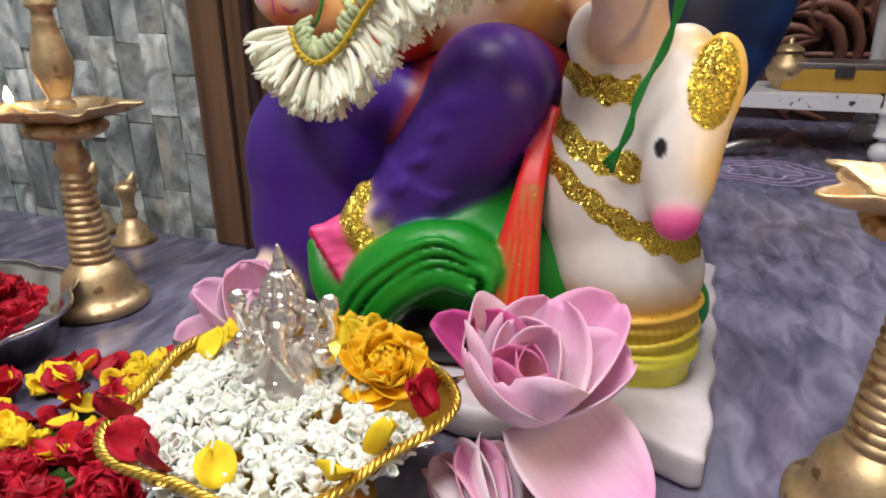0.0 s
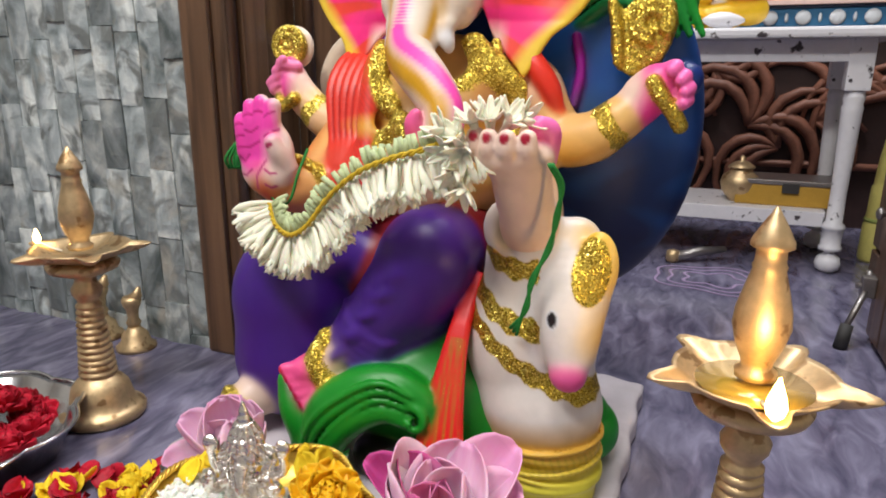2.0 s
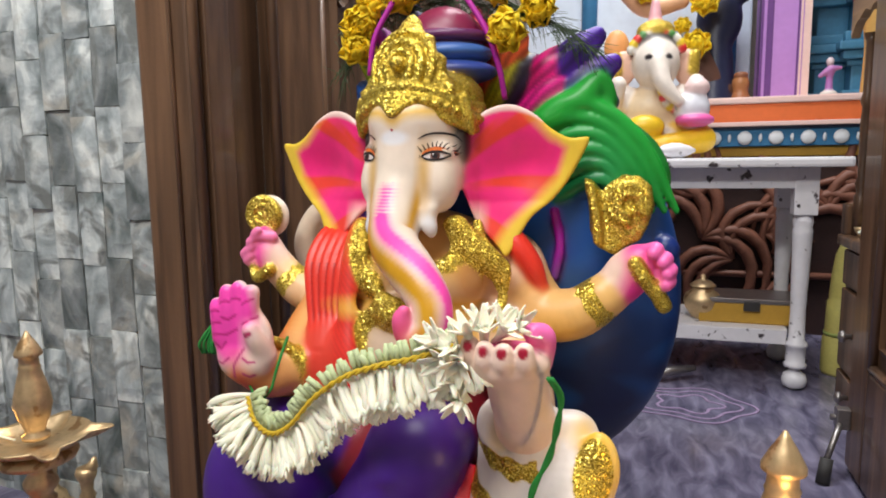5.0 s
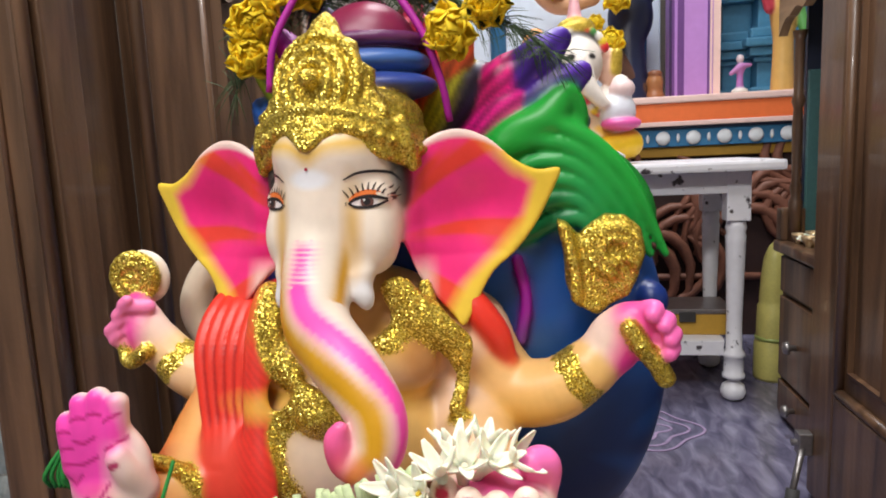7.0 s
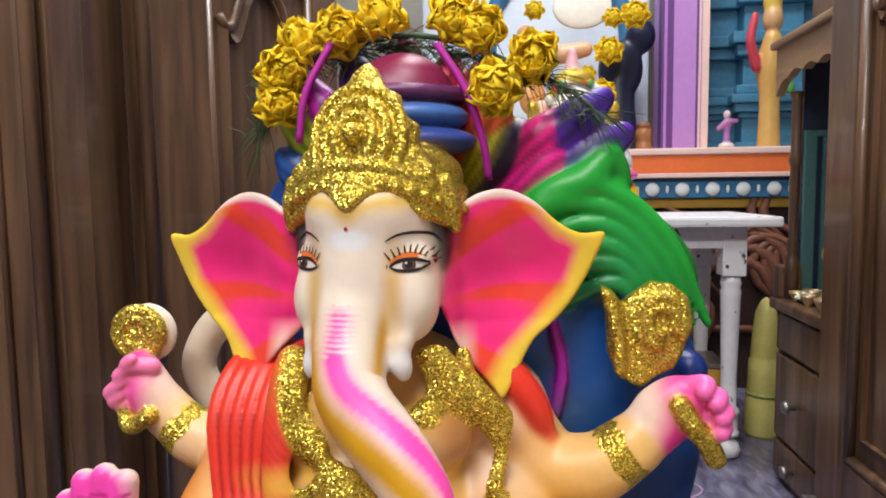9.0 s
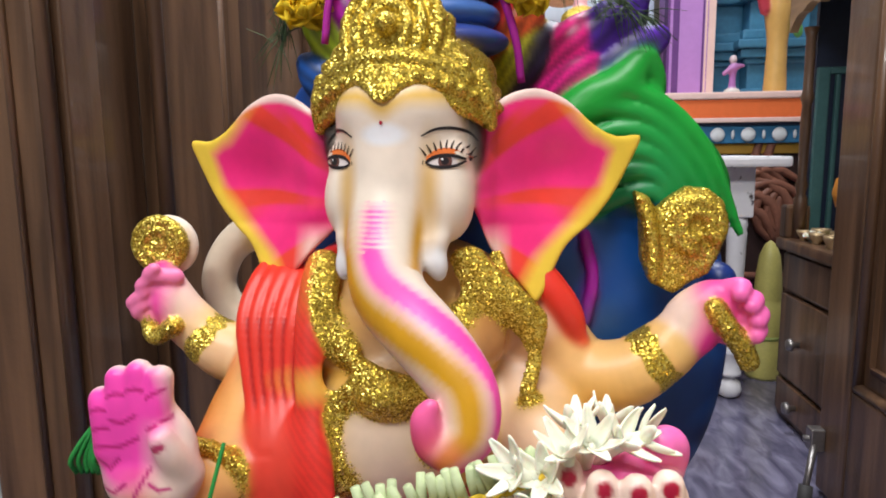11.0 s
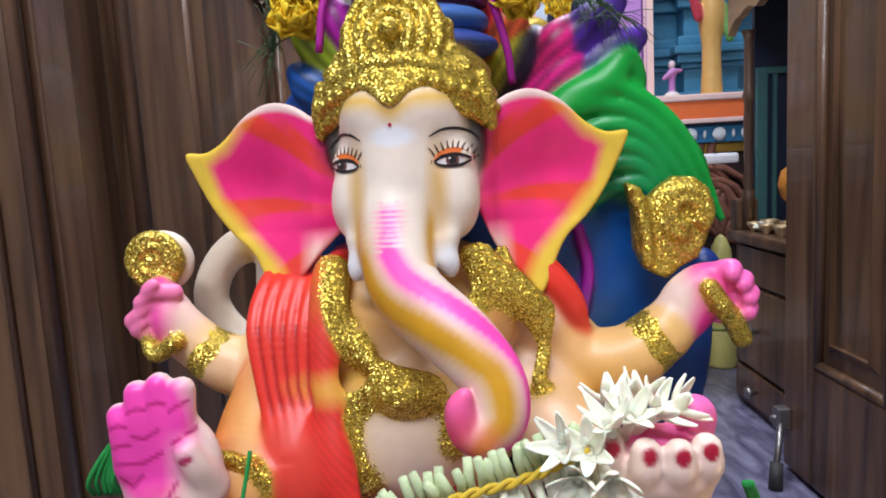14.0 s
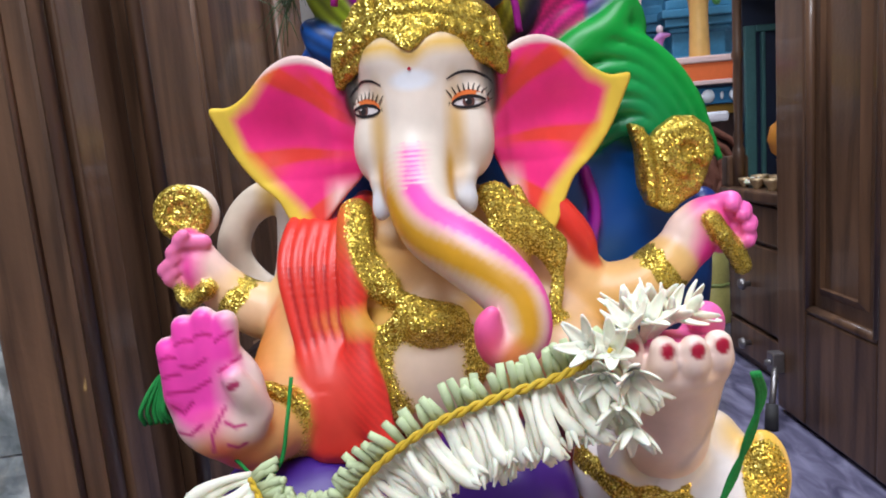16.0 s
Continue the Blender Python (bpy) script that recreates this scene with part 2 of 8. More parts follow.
def veined_petal(name, base, tip, length, rough=0.5):
    """A petal that deepens from its base to its tip, with fine veins along it."""
    m = mat(name, base, rough, vary=0.08, scale=30, sss=0.12)
    nt = m.node_tree
    b = nt.nodes["Principled BSDF"]
    b.inputs["Specular IOR Level"].default_value = 0.25
    tc, sep = nt.nodes.new("ShaderNodeTexCoord"), nt.nodes.new("ShaderNodeSeparateXYZ")
    nt.links.new(tc.outputs["Object"], sep.inputs[0])
    mp = nt.nodes.new("ShaderNodeMapping")
    mp.inputs["Scale"].default_value = (420, 22, 60)
    nt.links.new(tc.outputs["Object"], mp.inputs["Vector"])
    n = nt.nodes.new("ShaderNodeTexNoise")
    n.inputs["Scale"].default_value, n.inputs["Detail"].default_value = 1.0, 3
    nt.links.new(mp.outputs[0], n.inputs["Vector"])
    r = nt.nodes.new("ShaderNodeMapRange")
    r.inputs[1].default_value, r.inputs[2].default_value = 0.25 * length, 1.0 * length
    nt.links.new(sep.outputs[1], r.inputs[0])
    add = nt.nodes.new("ShaderNodeMath")
    add.operation = "MULTIPLY_ADD"
    nt.links.new(n.outputs[0], add.inputs[0])
    add.inputs[1].default_value = 0.55
    nt.links.new(r.outputs[0], add.inputs[2])
    sub = nt.nodes.new("ShaderNodeMath")
    sub.operation, sub.use_clamp = "SUBTRACT", True
    nt.links.new(add.outputs[0], sub.inputs[0])
    sub.inputs[1].default_value = 0.25
    mc = nt.nodes.new("ShaderNodeMix")
    mc.data_type = "RGBA"
    nt.links.new(sub.outputs[0], mc.inputs[0])
    mc.inputs[6].default_value, mc.inputs[7].default_value = (*base, 1), (*tip, 1)
    nt.links.new(mc.outputs[2], b.inputs["Base Color"])
    return m


LOTUSW = veined_petal("pale_lotus_petal", (0.86, 0.70, 0.78), (0.76, 0.36, 0.60), 0.085)
LOTUSP = veined_petal("pink_lotus_petal", (0.80, 0.42, 0.58), (0.56, 0.08, 0.30), 0.075)
for k in (YELLOWP, REDP, BUDS, BUDTIP):
    k.node_tree.nodes["Principled BSDF"].inputs["Specular IOR Level"].default_value = 0.2


# ---- building helpers ----
def part(name, bm, material, parent=None, label="", smooth=True, m=None):
    me = bpy.data.meshes.new(name)
    bm.to_mesh(me)
    bm.free()
    for p in me.polygons:
        p.use_smooth = smooth
    mats = material if isinstance(material, (list, tuple)) else [material]
    for k in mats:
        me.materials.append(k)
    ob = new(name, me)
    ob.parent = parent
    if m is not None:
        ob.matrix_basis = m
    if label:
        ob["label"] = label
    return ob


def thing(name, label, category, group="", kind="", m=None):
    ob = new(name)
    ob.empty_display_size = 0.02
    if m is not None:
        ob.matrix_basis = m
    return tagged(ob, label, category, group, kind)


def room(u, v, z, rx=0, ry=0, rz=0):
    return ROOM @ pose(u, v, z, rx, ry, rz)


def box(x0, x1, y0, y1, z0, z1, bevel=0.0, bm=None, mi=0):
    bm = bm or bmesh.new()
    got = bmesh.ops.create_cube(bm, size=1, matrix=Matrix.Translation(((x0 + x1) / 2, (y0 + y1) / 2, (z0 + z1) / 2)) @ Matrix.Diagonal((x1 - x0, y1 - y0, z1 - z0, 1)))
    vs = got["verts"]
    fs = list({f for w in vs for f in w.link_faces})
    for f in fs:
        f.material_index = mi
    if bevel:
        bmesh.ops.bevel(bm, geom=list({e for w in vs for e in w.link_edges}), offset=bevel, segments=2, profile=0.6, affect="EDGES")
    return bm


def lathe(profile, n=40, bm=None, m=None, mi=0):
    """A turned form: (radius, height) pairs, from the bottom up."""
    bm = bm or bmesh.new()
    rings = []
    for r, z in profile:
        ring = [bm.verts.new((r * math.cos(6.28318 * i / n), r * math.sin(6.28318 * i / n), z)) for i in range(n)]
        if m is not None:
            for w in ring:
                w.co = m @ w.co
        rings.append(ring)
    for a, b in zip(rings, rings[1:]):
        for i in range(n):
            f = bm.faces.new((a[i], a[(i + 1) % n], b[(i + 1) % n], b[i]))
            f.material_index = mi
    for ring, flip in ((rings[0], True), (rings[-1], False)):
        f = bm.faces.new(list(reversed(ring)) if flip else ring)
        f.material_index = mi
    return bm


def tube(path, radius, n=8, bm=None, mi=0, closed=False):
    """A tube along points; radius may be one number or one for each point."""
    bm = bm or bmesh.new()
    pts = [Vector(p) for p in path]
    rs = radius if isinstance(radius, (list, tuple)) else [radius] * len(pts)
    rings, side = [], None
    for i, p in enumerate(pts):
        if closed:
            d = pts[(i + 1) % len(pts)] - pts[i - 1]
        else:
            d = pts[min(i + 1, len(pts) - 1)] - pts[max(i - 1, 0)]
        d = d.normalized() if d.length > 1e-9 else Vector((0, 0, 1))
        if side is None:
            side = d.orthogonal().normalized()
        side = (side - d * side.dot(d)).normalized()
        up = d.cross(side)
        rings.append([bm.verts.new(p + rs[i] * (math.cos(6.28318 * j / n) * side + math.sin(6.28318 * j / n) * up)) for j in range(n)])
    pairs = list(zip(rings, rings[1:])) + ([(rings[-1], rings[0])] if closed else [])
    for a, b in pairs:
        for j in range(n):
            f = bm.faces.new((a[j], a[(j + 1) % n], b[(j + 1) % n], b[j]))
            f.material_index = mi
    if not closed:
        for ring, flip in ((rings[0], True), (rings[-1], False)):
            f = bm.faces.new(list(reversed(ring)) if flip else ring)
            f.material_index = mi
    return bm


def spline(points, steps=8):
    """Catmull-Rom through points of any dimension."""
    p = [np.array(q, float) for q in points]
    p = [2 * p[0] - p[1]] + p + [2 * p[-1] - p[-2]]
    out = []
    for i in range(1, len(p) - 2):
        for s in range(steps):
            t = s / steps
            out.append(0.5 * (2 * p[i] + (p[i + 1] - p[i - 1]) * t + (2 * p[i - 1] - 5 * p[i] + 4 * p[i + 1] - p[i + 2]) * t * t + (3 * p[i] - p[i - 1] - 3 * p[i + 1] + p[i + 2]) * t ** 3))
    return out + [p[-2]]


def petal(length, width, curl=0.3, cup=0.25, tip=0.0, thick=0.0008, nu=5, nv=7, wave=0.0, seed=0):
    """A petal from the origin along +y, curling up towards its end, cupped across, with thickness."""
    bm = bmesh.new()
    rnd = random.Random(seed)
    ph = rnd.random() * 6
    grid = {}
    at = {}
    for j in range(nv + 1):
        t = j / nv
        w = width * (max(0.0, math.sin(math.pi * (0.14 + 0.85 * t) ** 0.9)) ** 0.46 * (1 - tip * t) + 0.02)
        a = curl * t * 1.6
        for i in range(-nu, nu + 1):
            s = i / nu
            y = length * (math.sin(a) / a if a > 1e-3 else 1) * t
            z = length * ((1 - math.cos(a)) / a if a > 1e-3 else 0) * t + cup * w * s * s + wave * width * math.sin(5 * s + ph) * t
            at[i, j] = Vector((s * w / 2, y, z))
    for (i, j), q in at.items():
        du = at[min(i + 1, nu), j] - at[max(i - 1, -nu), j]
        dv = at[i, min(j + 1, nv)] - at[i, max(j - 1, 0)]
        n = du.cross(dv)
        n = n.normalized() if n.length > 1e-12 else Vector((0, 0, 1))
        grid[0, i, j], grid[1, i, j] = bm.verts.new(q), bm.verts.new(q - n * thick)
    for j in range(nv):
        for i in range(-nu, nu):
            bm.faces.new((grid[0, i, j], grid[0, i + 1, j], grid[0, i + 1, j + 1], grid[0, i, j + 1]))
            bm.faces.new((grid[1, i, j + 1], grid[1, i + 1, j + 1], grid[1, i + 1, j], grid[1, i, j]))
    rim = [(i, 0) for i in range(-nu, nu)] + [(nu, j) for j in range(nv)] + [(i, nv) for i in range(nu, -nu, -1)] + [(-nu, j) for j in range(nv, 0, -1)]
    for a, b in zip(rim, rim[1:] + rim[:1]):
        bm.faces.new((grid[1, a[0], a[1]], grid[1, b[0], b[1]], grid[0, b[0], b[1]], grid[0, a[0], a[1]]))
    return bm


def mesh_of(name, bm, material):
    me = bpy.data.meshes.new(name)
    bm.to_mesh(me)
    bm.free()
    for p in me.polygons:
        p.use_smooth = True
    for k in (material if isinstance(material, (list, tuple)) else [material]):
        me.materials.append(k)
    return me


def piece(name, me, parent, m):
    ob = new(name, me)
    ob.parent = parent
    ob.matrix_basis = m
    return ob


# ---- sculpting: distance fields of simple forms, melted together, then meshed ----
class Clay:
    def __init__(self):
        self.forms, self.cuts, self.paints = [], [], []

    def tube(self, path, radii, col, k=0.006, gl=0.0, squash=None, steps=6, soft=0.0022):
        rows = spline([(*p, r) for p, r in zip(path, radii)], steps)
        a = np.array(rows)
        sq = np.array(squash or (1, 1, 1), float)

        def f(p):
            best = np.full(len(p), 9.0)
            q = p / sq
            for s, e in zip(a, a[1:]):
                s0, e0 = s[:3] / sq, e[:3] / sq
                d = e0 - s0
                t = np.clip(((q - s0) @ d) / max(d @ d, 1e-12), 0, 1)
                best = np.minimum(best, np.linalg.norm(q - s0 - t[:, None] * d, axis=1) - (s[3] + (e[3] - s[3]) * t))
            return best * sq.min()
        r = a[:, 3].max() * sq.max() + 0.02
        self.forms.append((f, a[:, :3].min(0) - r, a[:, :3].max(0) + r, k, col, gl, soft))
        return self

    def ball(self, c, r, col, k=0.008, gl=0.0, turn=(0, 0, 0), soft=0.0022):
        c, r = np.array(c, float), np.array(r if isinstance(r, (tuple, list)) else (r, r, r), float)
        rot = np.array(Euler([radians(x) for x in turn]).to_matrix())

        def f(p):
            q = (p - c) @ rot
            k0 = np.linalg.norm(q / r, axis=1)
            k1 = np.linalg.norm(q / (r * r), axis=1)
            return k0 * (k0 - 1) / np.maximum(k1, 1e-6)
        m = r.max() + 0.02
        self.forms.append((f, c - m, c + m, k, col, gl, soft))
        return self

    def sheet(self, outline, depth, thick, col, k=0.004, gl=0.0, soft=0.0022, lo=-1, hi=1):
        """A plate with an outline in (u, z), bent so that it lies at v = depth(u, z)."""
        o = np.array(outline, float)

        def f(p):
            x, y = p[:, 0], p[:, 2]
            d2, inside = np.full(len(p), 9.0), np.zeros(len(p), bool)
            for (ax, ay), (bx, by) in zip(o, np.roll(o, -1, 0)):
                ex, ey = bx - ax, by - ay
                t = np.clip(((x - ax) * ex + (y - ay) * ey) / (ex * ex + ey * ey), 0, 1)
                d2 = np.minimum(d2, (x - ax - t * ex) ** 2 + (y - ay - t * ey) ** 2)
                hit = ((ay <= y) != (by <= y)) & (x < ex * (y - ay) / (ey if abs(ey) > 1e-9 else 1e-9) + ax)
                inside ^= hit
            d = np.sqrt(d2) * np.where(inside, -1, 1)
            w = np.abs(p[:, 1] - depth(x, y)) - thick
            r = min(thick * 0.9, 0.004)
            a, b = d + r, w + r
            return np.minimum(np.maximum(a, b), 0) + np.sqrt(np.maximum(a, 0) ** 2 + np.maximum(b, 0) ** 2) - r
        low, high = np.array([o[:, 0].min() - 0.02, lo, o[:, 1].min() - 0.02]), np.array([o[:, 0].max() + 0.02, hi, o[:, 1].max() + 0.02])
        self.forms.append((f, low, high, k, col, gl, soft))
        return self

    def cut(self, c, r, k=0.004):
        self.cuts.append((np.array(c, float), np.array(r, float), k))
        return self

    def paint(self, alpha, col, gl=None):
        self.paints.append((alpha, col, gl))
        return self

    def mesh(self, h, lo=None, hi=None):
        low = np.min([f[1] for f in self.forms], 0) if lo is None else np.array(lo)
        high = np.max([f[2] for f in self.forms], 0) if hi is None else np.array(hi)
        n = np.ceil((high - low) / h).astype(int) + 2
        grid = np.full(n, 0.05, np.float32)
        for f, a, b, k, *_ in self.forms:
            i0 = np.clip(np.floor((a - low) / h).astype(int), 0, n)
            i1 = np.clip(np.ceil((b - low) / h).astype(int) + 1, 0, n)
            if (i1 <= i0).any():
                continue
            # blocks of 4 cells a side: only those that the skin may cross are worked out in full
            nb = -(-(i1 - i0) // 4)
            ctr = np.stack(np.meshgrid(*[low[j] + h * (i0[j] + 1.5 + 4 * np.arange(nb[j])) for j in range(3)], indexing="ij"), -1).reshape(-1, 3)
            dc = f(ctr)
            live = np.flatnonzero(np.abs(dc) < 2.7 * h * 1.6 + k + 2 * h)
            off = h * (np.stack(np.meshgrid(*[np.arange(4)] * 3, indexing="ij"), -1).reshape(-1, 3) - 1.5)
            full = np.repeat(dc.astype(np.float32)[:, None], 64, 1)
            if len(live):
                full[live] = f((ctr[live][:, None] + off).reshape(-1, 3)).reshape(-1, 64)
            d = full.reshape(*nb, 4, 4, 4).transpose(0, 3, 1, 4, 2, 5).reshape(nb * 4)[:i1[0] - i0[0], :i1[1] - i0[1], :i1[2] - i0[2]]
            g = grid[i0[0]:i1[0], i0[1]:i1[1], i0[2]:i1[2]]
            mix = np.maximum(k - np.abs(g - d), 0) / k
            g[...] = np.minimum(g, d) - mix * mix * k * 0.25
        for c, r, k in self.cuts:
            m = r.max() + 0.01
            i0 = np.clip(np.floor((c - m - low) / h).astype(int), 0, n)
            i1 = np.clip(np.ceil((c + m - low) / h).astype(int), 0, n)
            ax = [low[j] + h * np.arange(i0[j], i1[j]) for j in range(3)]
            p = np.stack(np.meshgrid(*ax, indexing="ij"), -1)
            q = (p - c) / r
            d = (1 - np.linalg.norm(q, axis=-1)) * r.min()
            g = grid[i0[0]:i1[0], i0[1]:i1[1], i0[2]:i1[2]]
            mix = np.maximum(k - np.abs(g - d), 0) / k
            g[...] = np.maximum(g, d) + mix * mix * k * 0.25
        ins = grid < 0
        cnt = np.zeros(n - 1, np.int8)
        corners = [(i, j, k) for i in (0, 1) for j in (0, 1) for k in (0, 1)]
        for i, j, k in corners:
            cnt += ins[i:n[0] - 1 + i, j:n[1] - 1 + j, k:n[2] - 1 + k]
        act = (cnt > 0) & (cnt < 8)
        ids = np.argwhere(act)
        index = np.full(n - 1, -1, np.int32)
        index[act] = np.arange(len(ids))
        pos, num = np.zeros((len(ids), 3)), np.zeros(len(ids))
        for a in corners:
            for axis in range(3):
                if a[axis]:
                    continue
                b = list(a)
                b[axis] = 1
                da, db = grid[tuple((ids + a).T)], grid[tuple((ids + b).T)]
                m = (da < 0) != (db < 0)
                t = np.where(m, da / np.where(m, da - db, 1), 0)
                pos += m[:, None] * (np.array(a) + t[:, None] * (np.array(b) - np.array(a)))
                num += m
        verts = low + (ids + pos / num[:, None]) * h
        faces = []
        for axis in range(3):
            o1, o2 = (axis + 1) % 3, (axis + 2) % 3
            s0 = np.take(ins, range(n[axis] - 1), axis)
            s1 = np.take(ins, range(1, n[axis]), axis)
            e = np.argwhere(s0 != s1)
            e = e[(e[:, o1] > 0) & (e[:, o2] > 0) & (e[:, o1] < n[o1] - 1) & (e[:, o2] < n[o2] - 1)]
            flip = s0[tuple(e.T)]
            quad = []
            for d1, d2 in ((0, 0), (-1, 0), (-1, -1), (0, -1)):
                c = e.copy()
                c[:, o1] += d1
                c[:, o2] += d2
                quad.append(index[tuple(c.T)])
            q = np.stack(quad, 1)
            q[~flip] = q[~flip][:, ::-1]
            faces.append(q)
        faces = np.concatenate(faces)
        # paint: every form gives its colour to the skin near it
        total, color, glit = np.full(len(verts), 1e-9), np.zeros((len(verts), 3)), np.zeros(len(verts))
        for f, a, b, k, col, gl, soft in self.forms:
            near = np.flatnonzero(((verts > a) & (verts < b)).all(1))
            if not len(near):
                continue
            w = np.exp(-np.clip(f(verts[near]) + 0.001, 0, 1) / soft)
            near, w = near[w > 1e-3], w[w > 1e-3]
            if not len(near):
                continue
            p = verts[near]
            c = col(p) if callable(col) else np.broadcast_to(np.array(col, float), (len(p), 3))
            color[near] += w[:, None] * c
            glit[near] += w * gl
            total[near] += w
        color /= total[:, None]
        glit /= total
        for alpha, col, gl in self.paints:
            w = np.clip(alpha(verts), 0, 1)
            c = col(verts) if callable(col) else np.array(col, float)
            color = color * (1 - w[:, None]) + w[:, None] * c
            if gl is not None:
                glit = glit * (1 - w) + w * gl
        rng = np.random.default_rng(3)
        verts = verts + (glit[:, None] > 0.4) * rng.uniform(-1, 1, verts.shape) * h * 0.22
        return verts, faces, color, glit


def clay_object(name, chunks, material, m):
    """One mesh out of several sculpted chunks: (verts, faces, colour, glitter)."""
    vs, cs, gs, polys, base = [], [], [], [], 0
    for v, f, c, g in chunks:
        vs.append(v)
        cs.append(c)
        gs.append(g)
        polys += [[int(i) + base for i in q] for q in f]
        base += len(v)
    me = bpy.data.meshes.new(name)
    me.from_pydata(np.concatenate(vs).tolist(), [], polys)
    me.polygons.foreach_set("use_smooth", np.ones(len(me.polygons), bool))
    color = np.concatenate(cs)
    me.attributes.new("paint", "FLOAT_COLOR", "POINT").data.foreach_set("color", np.concatenate([np.clip(color, 0, 1), np.ones((len(color), 1))], 1).astype(np.float32).ravel())
    me.attributes.new("glitter", "FLOAT", "POINT").data.foreach_set("value", np.concatenate(gs).astype(np.float32))
    me.materials.append(material)
    me.update()
    ob = new(name, me)
    ob.matrix_basis = m
    return ob


def near_path(points, width, edge=0.002):
    """How much of a brush stroke along points lies on p, 0 to 1."""
    a = [np.array(q, float) for q in points]

    def f(p):
        best = np.full(len(p), 9.0)
        for s, e in zip(a, a[1:]):
            d = e - s
            t = np.clip(((p - s) @ d) / max(d @ d, 1e-12), 0, 1)
            best = np.minimum(best, np.linalg.norm(p - s - t[:, None] * d, axis=1))
        return np.clip((width - best) / edge + 0.5, 0, 1)
    return f


def blob(c, r, edge=0.3):
    c, r = np.array(c, float), np.array(r, float)
    return lambda p: np.clip((1 - np.linalg.norm((p - c) / r, axis=1)) / edge + 0.5, 0, 1)


# ---- the house: hall in front, shrine room behind a double door ----
def setting(name, bm, material, label, category, m=ROOM, smooth=False):
    return tagged(part(name, bm, material, None, "", smooth, m), label, category, kind="structure")


setting("floor", box(-2.2, 2.2, -2.6, 2.9, -0.1, 0.0), FLOOR, "polished grey and lilac veined stone floor", "floor")
setting("ceiling", box(-2.2, 2.2, -2.6, 2.9, 2.62, 2.72), WALL, "plain white painted ceiling", "ceiling")
wall_hall = setting("wall_hall_left", box(-2.2, -0.475, 0.145, 0.285, 0, 2.62), MORTAR, "wall clad in split blue-grey stone strips", "wall")
setting("wall_hall_right", box(0.72, 2.2, 0.145, 0.285, 0, 2.62), WALL, "plain cream painted wall beside the door", "wall")
setting("wall_over_door", box(-0.475, 0.72, 0.145, 0.285, 2.1, 2.62), WALL, "plain cream painted wall over the door", "wall")
setting("wall_west", box(-2.3, -2.2, -2.6, 2.9, 0, 2.62), WALL, "plain cream painted wall", "wall")
setting("wall_east", box(2.2, 2.3, -2.6, 2.9, 0, 2.62), WALL, "plain cream painted wall", "wall")
setting("wall_south", box(-2.2, 2.2, -2.7, -2.6, 0, 2.62), WALL, "plain cream painted wall", "wall")
setting("wall_north", box(-2.2, 2.2, 2.9, 3.0, 0, 2.62), WALL, "pale wall of the shrine room", "wall")

# door frame: a wide moulded post either side and a head
door_case = thing("door_frame", "dark brown varnished teak door frame with beading", "door frame", kind="structure", m=ROOM)


def post(u0, u1, name):
    part(name, box(u0, u1, 0.115, 0.30, 0, 2.1, 0.006), WOOD, door_case, smooth=False)
    s = 1 if u0 < 0 else -1
    inner = u1 if u0 < 0 else u0
    part("beading", tube([(inner + s * 0.005, 0.122, 0.0), (inner + s * 0.005, 0.122, 2.1)], 0.0085, 10), WOOD, door_case)
    part("beading", tube([(inner - s * 0.030, 0.114, 0.0), (inner - s * 0.030, 0.114, 2.1)], 0.004, 8), WOOD, door_case)
    part("rebate", box(min(inner, inner + s * 0.018), max(inner, inner + s * 0.018), 0.134, 0.192, 0, 2.1, 0.003), WOOD, door_case, smooth=False)


post(-0.478, -0.385, "post")
post(0.63, 0.72, "post")
part("head", box(-0.385, 0.63, 0.115, 0.30, 2.0, 2.1, 0.006), WOOD, door_case, smooth=False)


def arched_field(s0, s1, z0, z1, rise, thick):
    """A raised panel field whose top swings up in an ogee arch, with a sloped border."""
    bm = bmesh.new()
    top = []
    for i in range(25):
        f = i / 24
        g = min(1.0, 2 * min(f, 1 - f) / 0.92)
        top.append((s0 + (s1 - s0) * f, z1 + rise * (0.5 - 0.5 * math.cos(math.pi * g)) - 0.3 * rise * math.sin(math.pi * min(1, g * 1.9)) * (g < 0.53)))
    ring = [(s0, z0), (s1, z0)] + top[::-1]
    cs, cz = (s0 + s1) / 2, (z0 + z1) / 2
    loops = []
    for x, k in ((-thick * 0.45, 0.0), (-thick, 0.014), (thick, 0.014), (thick * 0.45, 0.0)):
        loops.append([bm.verts.new((x, q + (k if q < cs else -k), z + (k if z < cz else -k))) for q, z in ring])
    n = len(ring)
    for a, b in zip(loops, loops[1:]):
        for i in range(n):
            bm.faces.new((a[i], a[(i + 1) % n], b[(i + 1) % n], b[i]))
    bm.faces.new(loops[0])
    bm.faces.new(loops[-1][::-1])
    bmesh.ops.recalc_face_normals(bm, faces=bm.faces)
    bead = [(thick * 0.62, q, z + 0.006) for q, z in top]
    return bm, bead


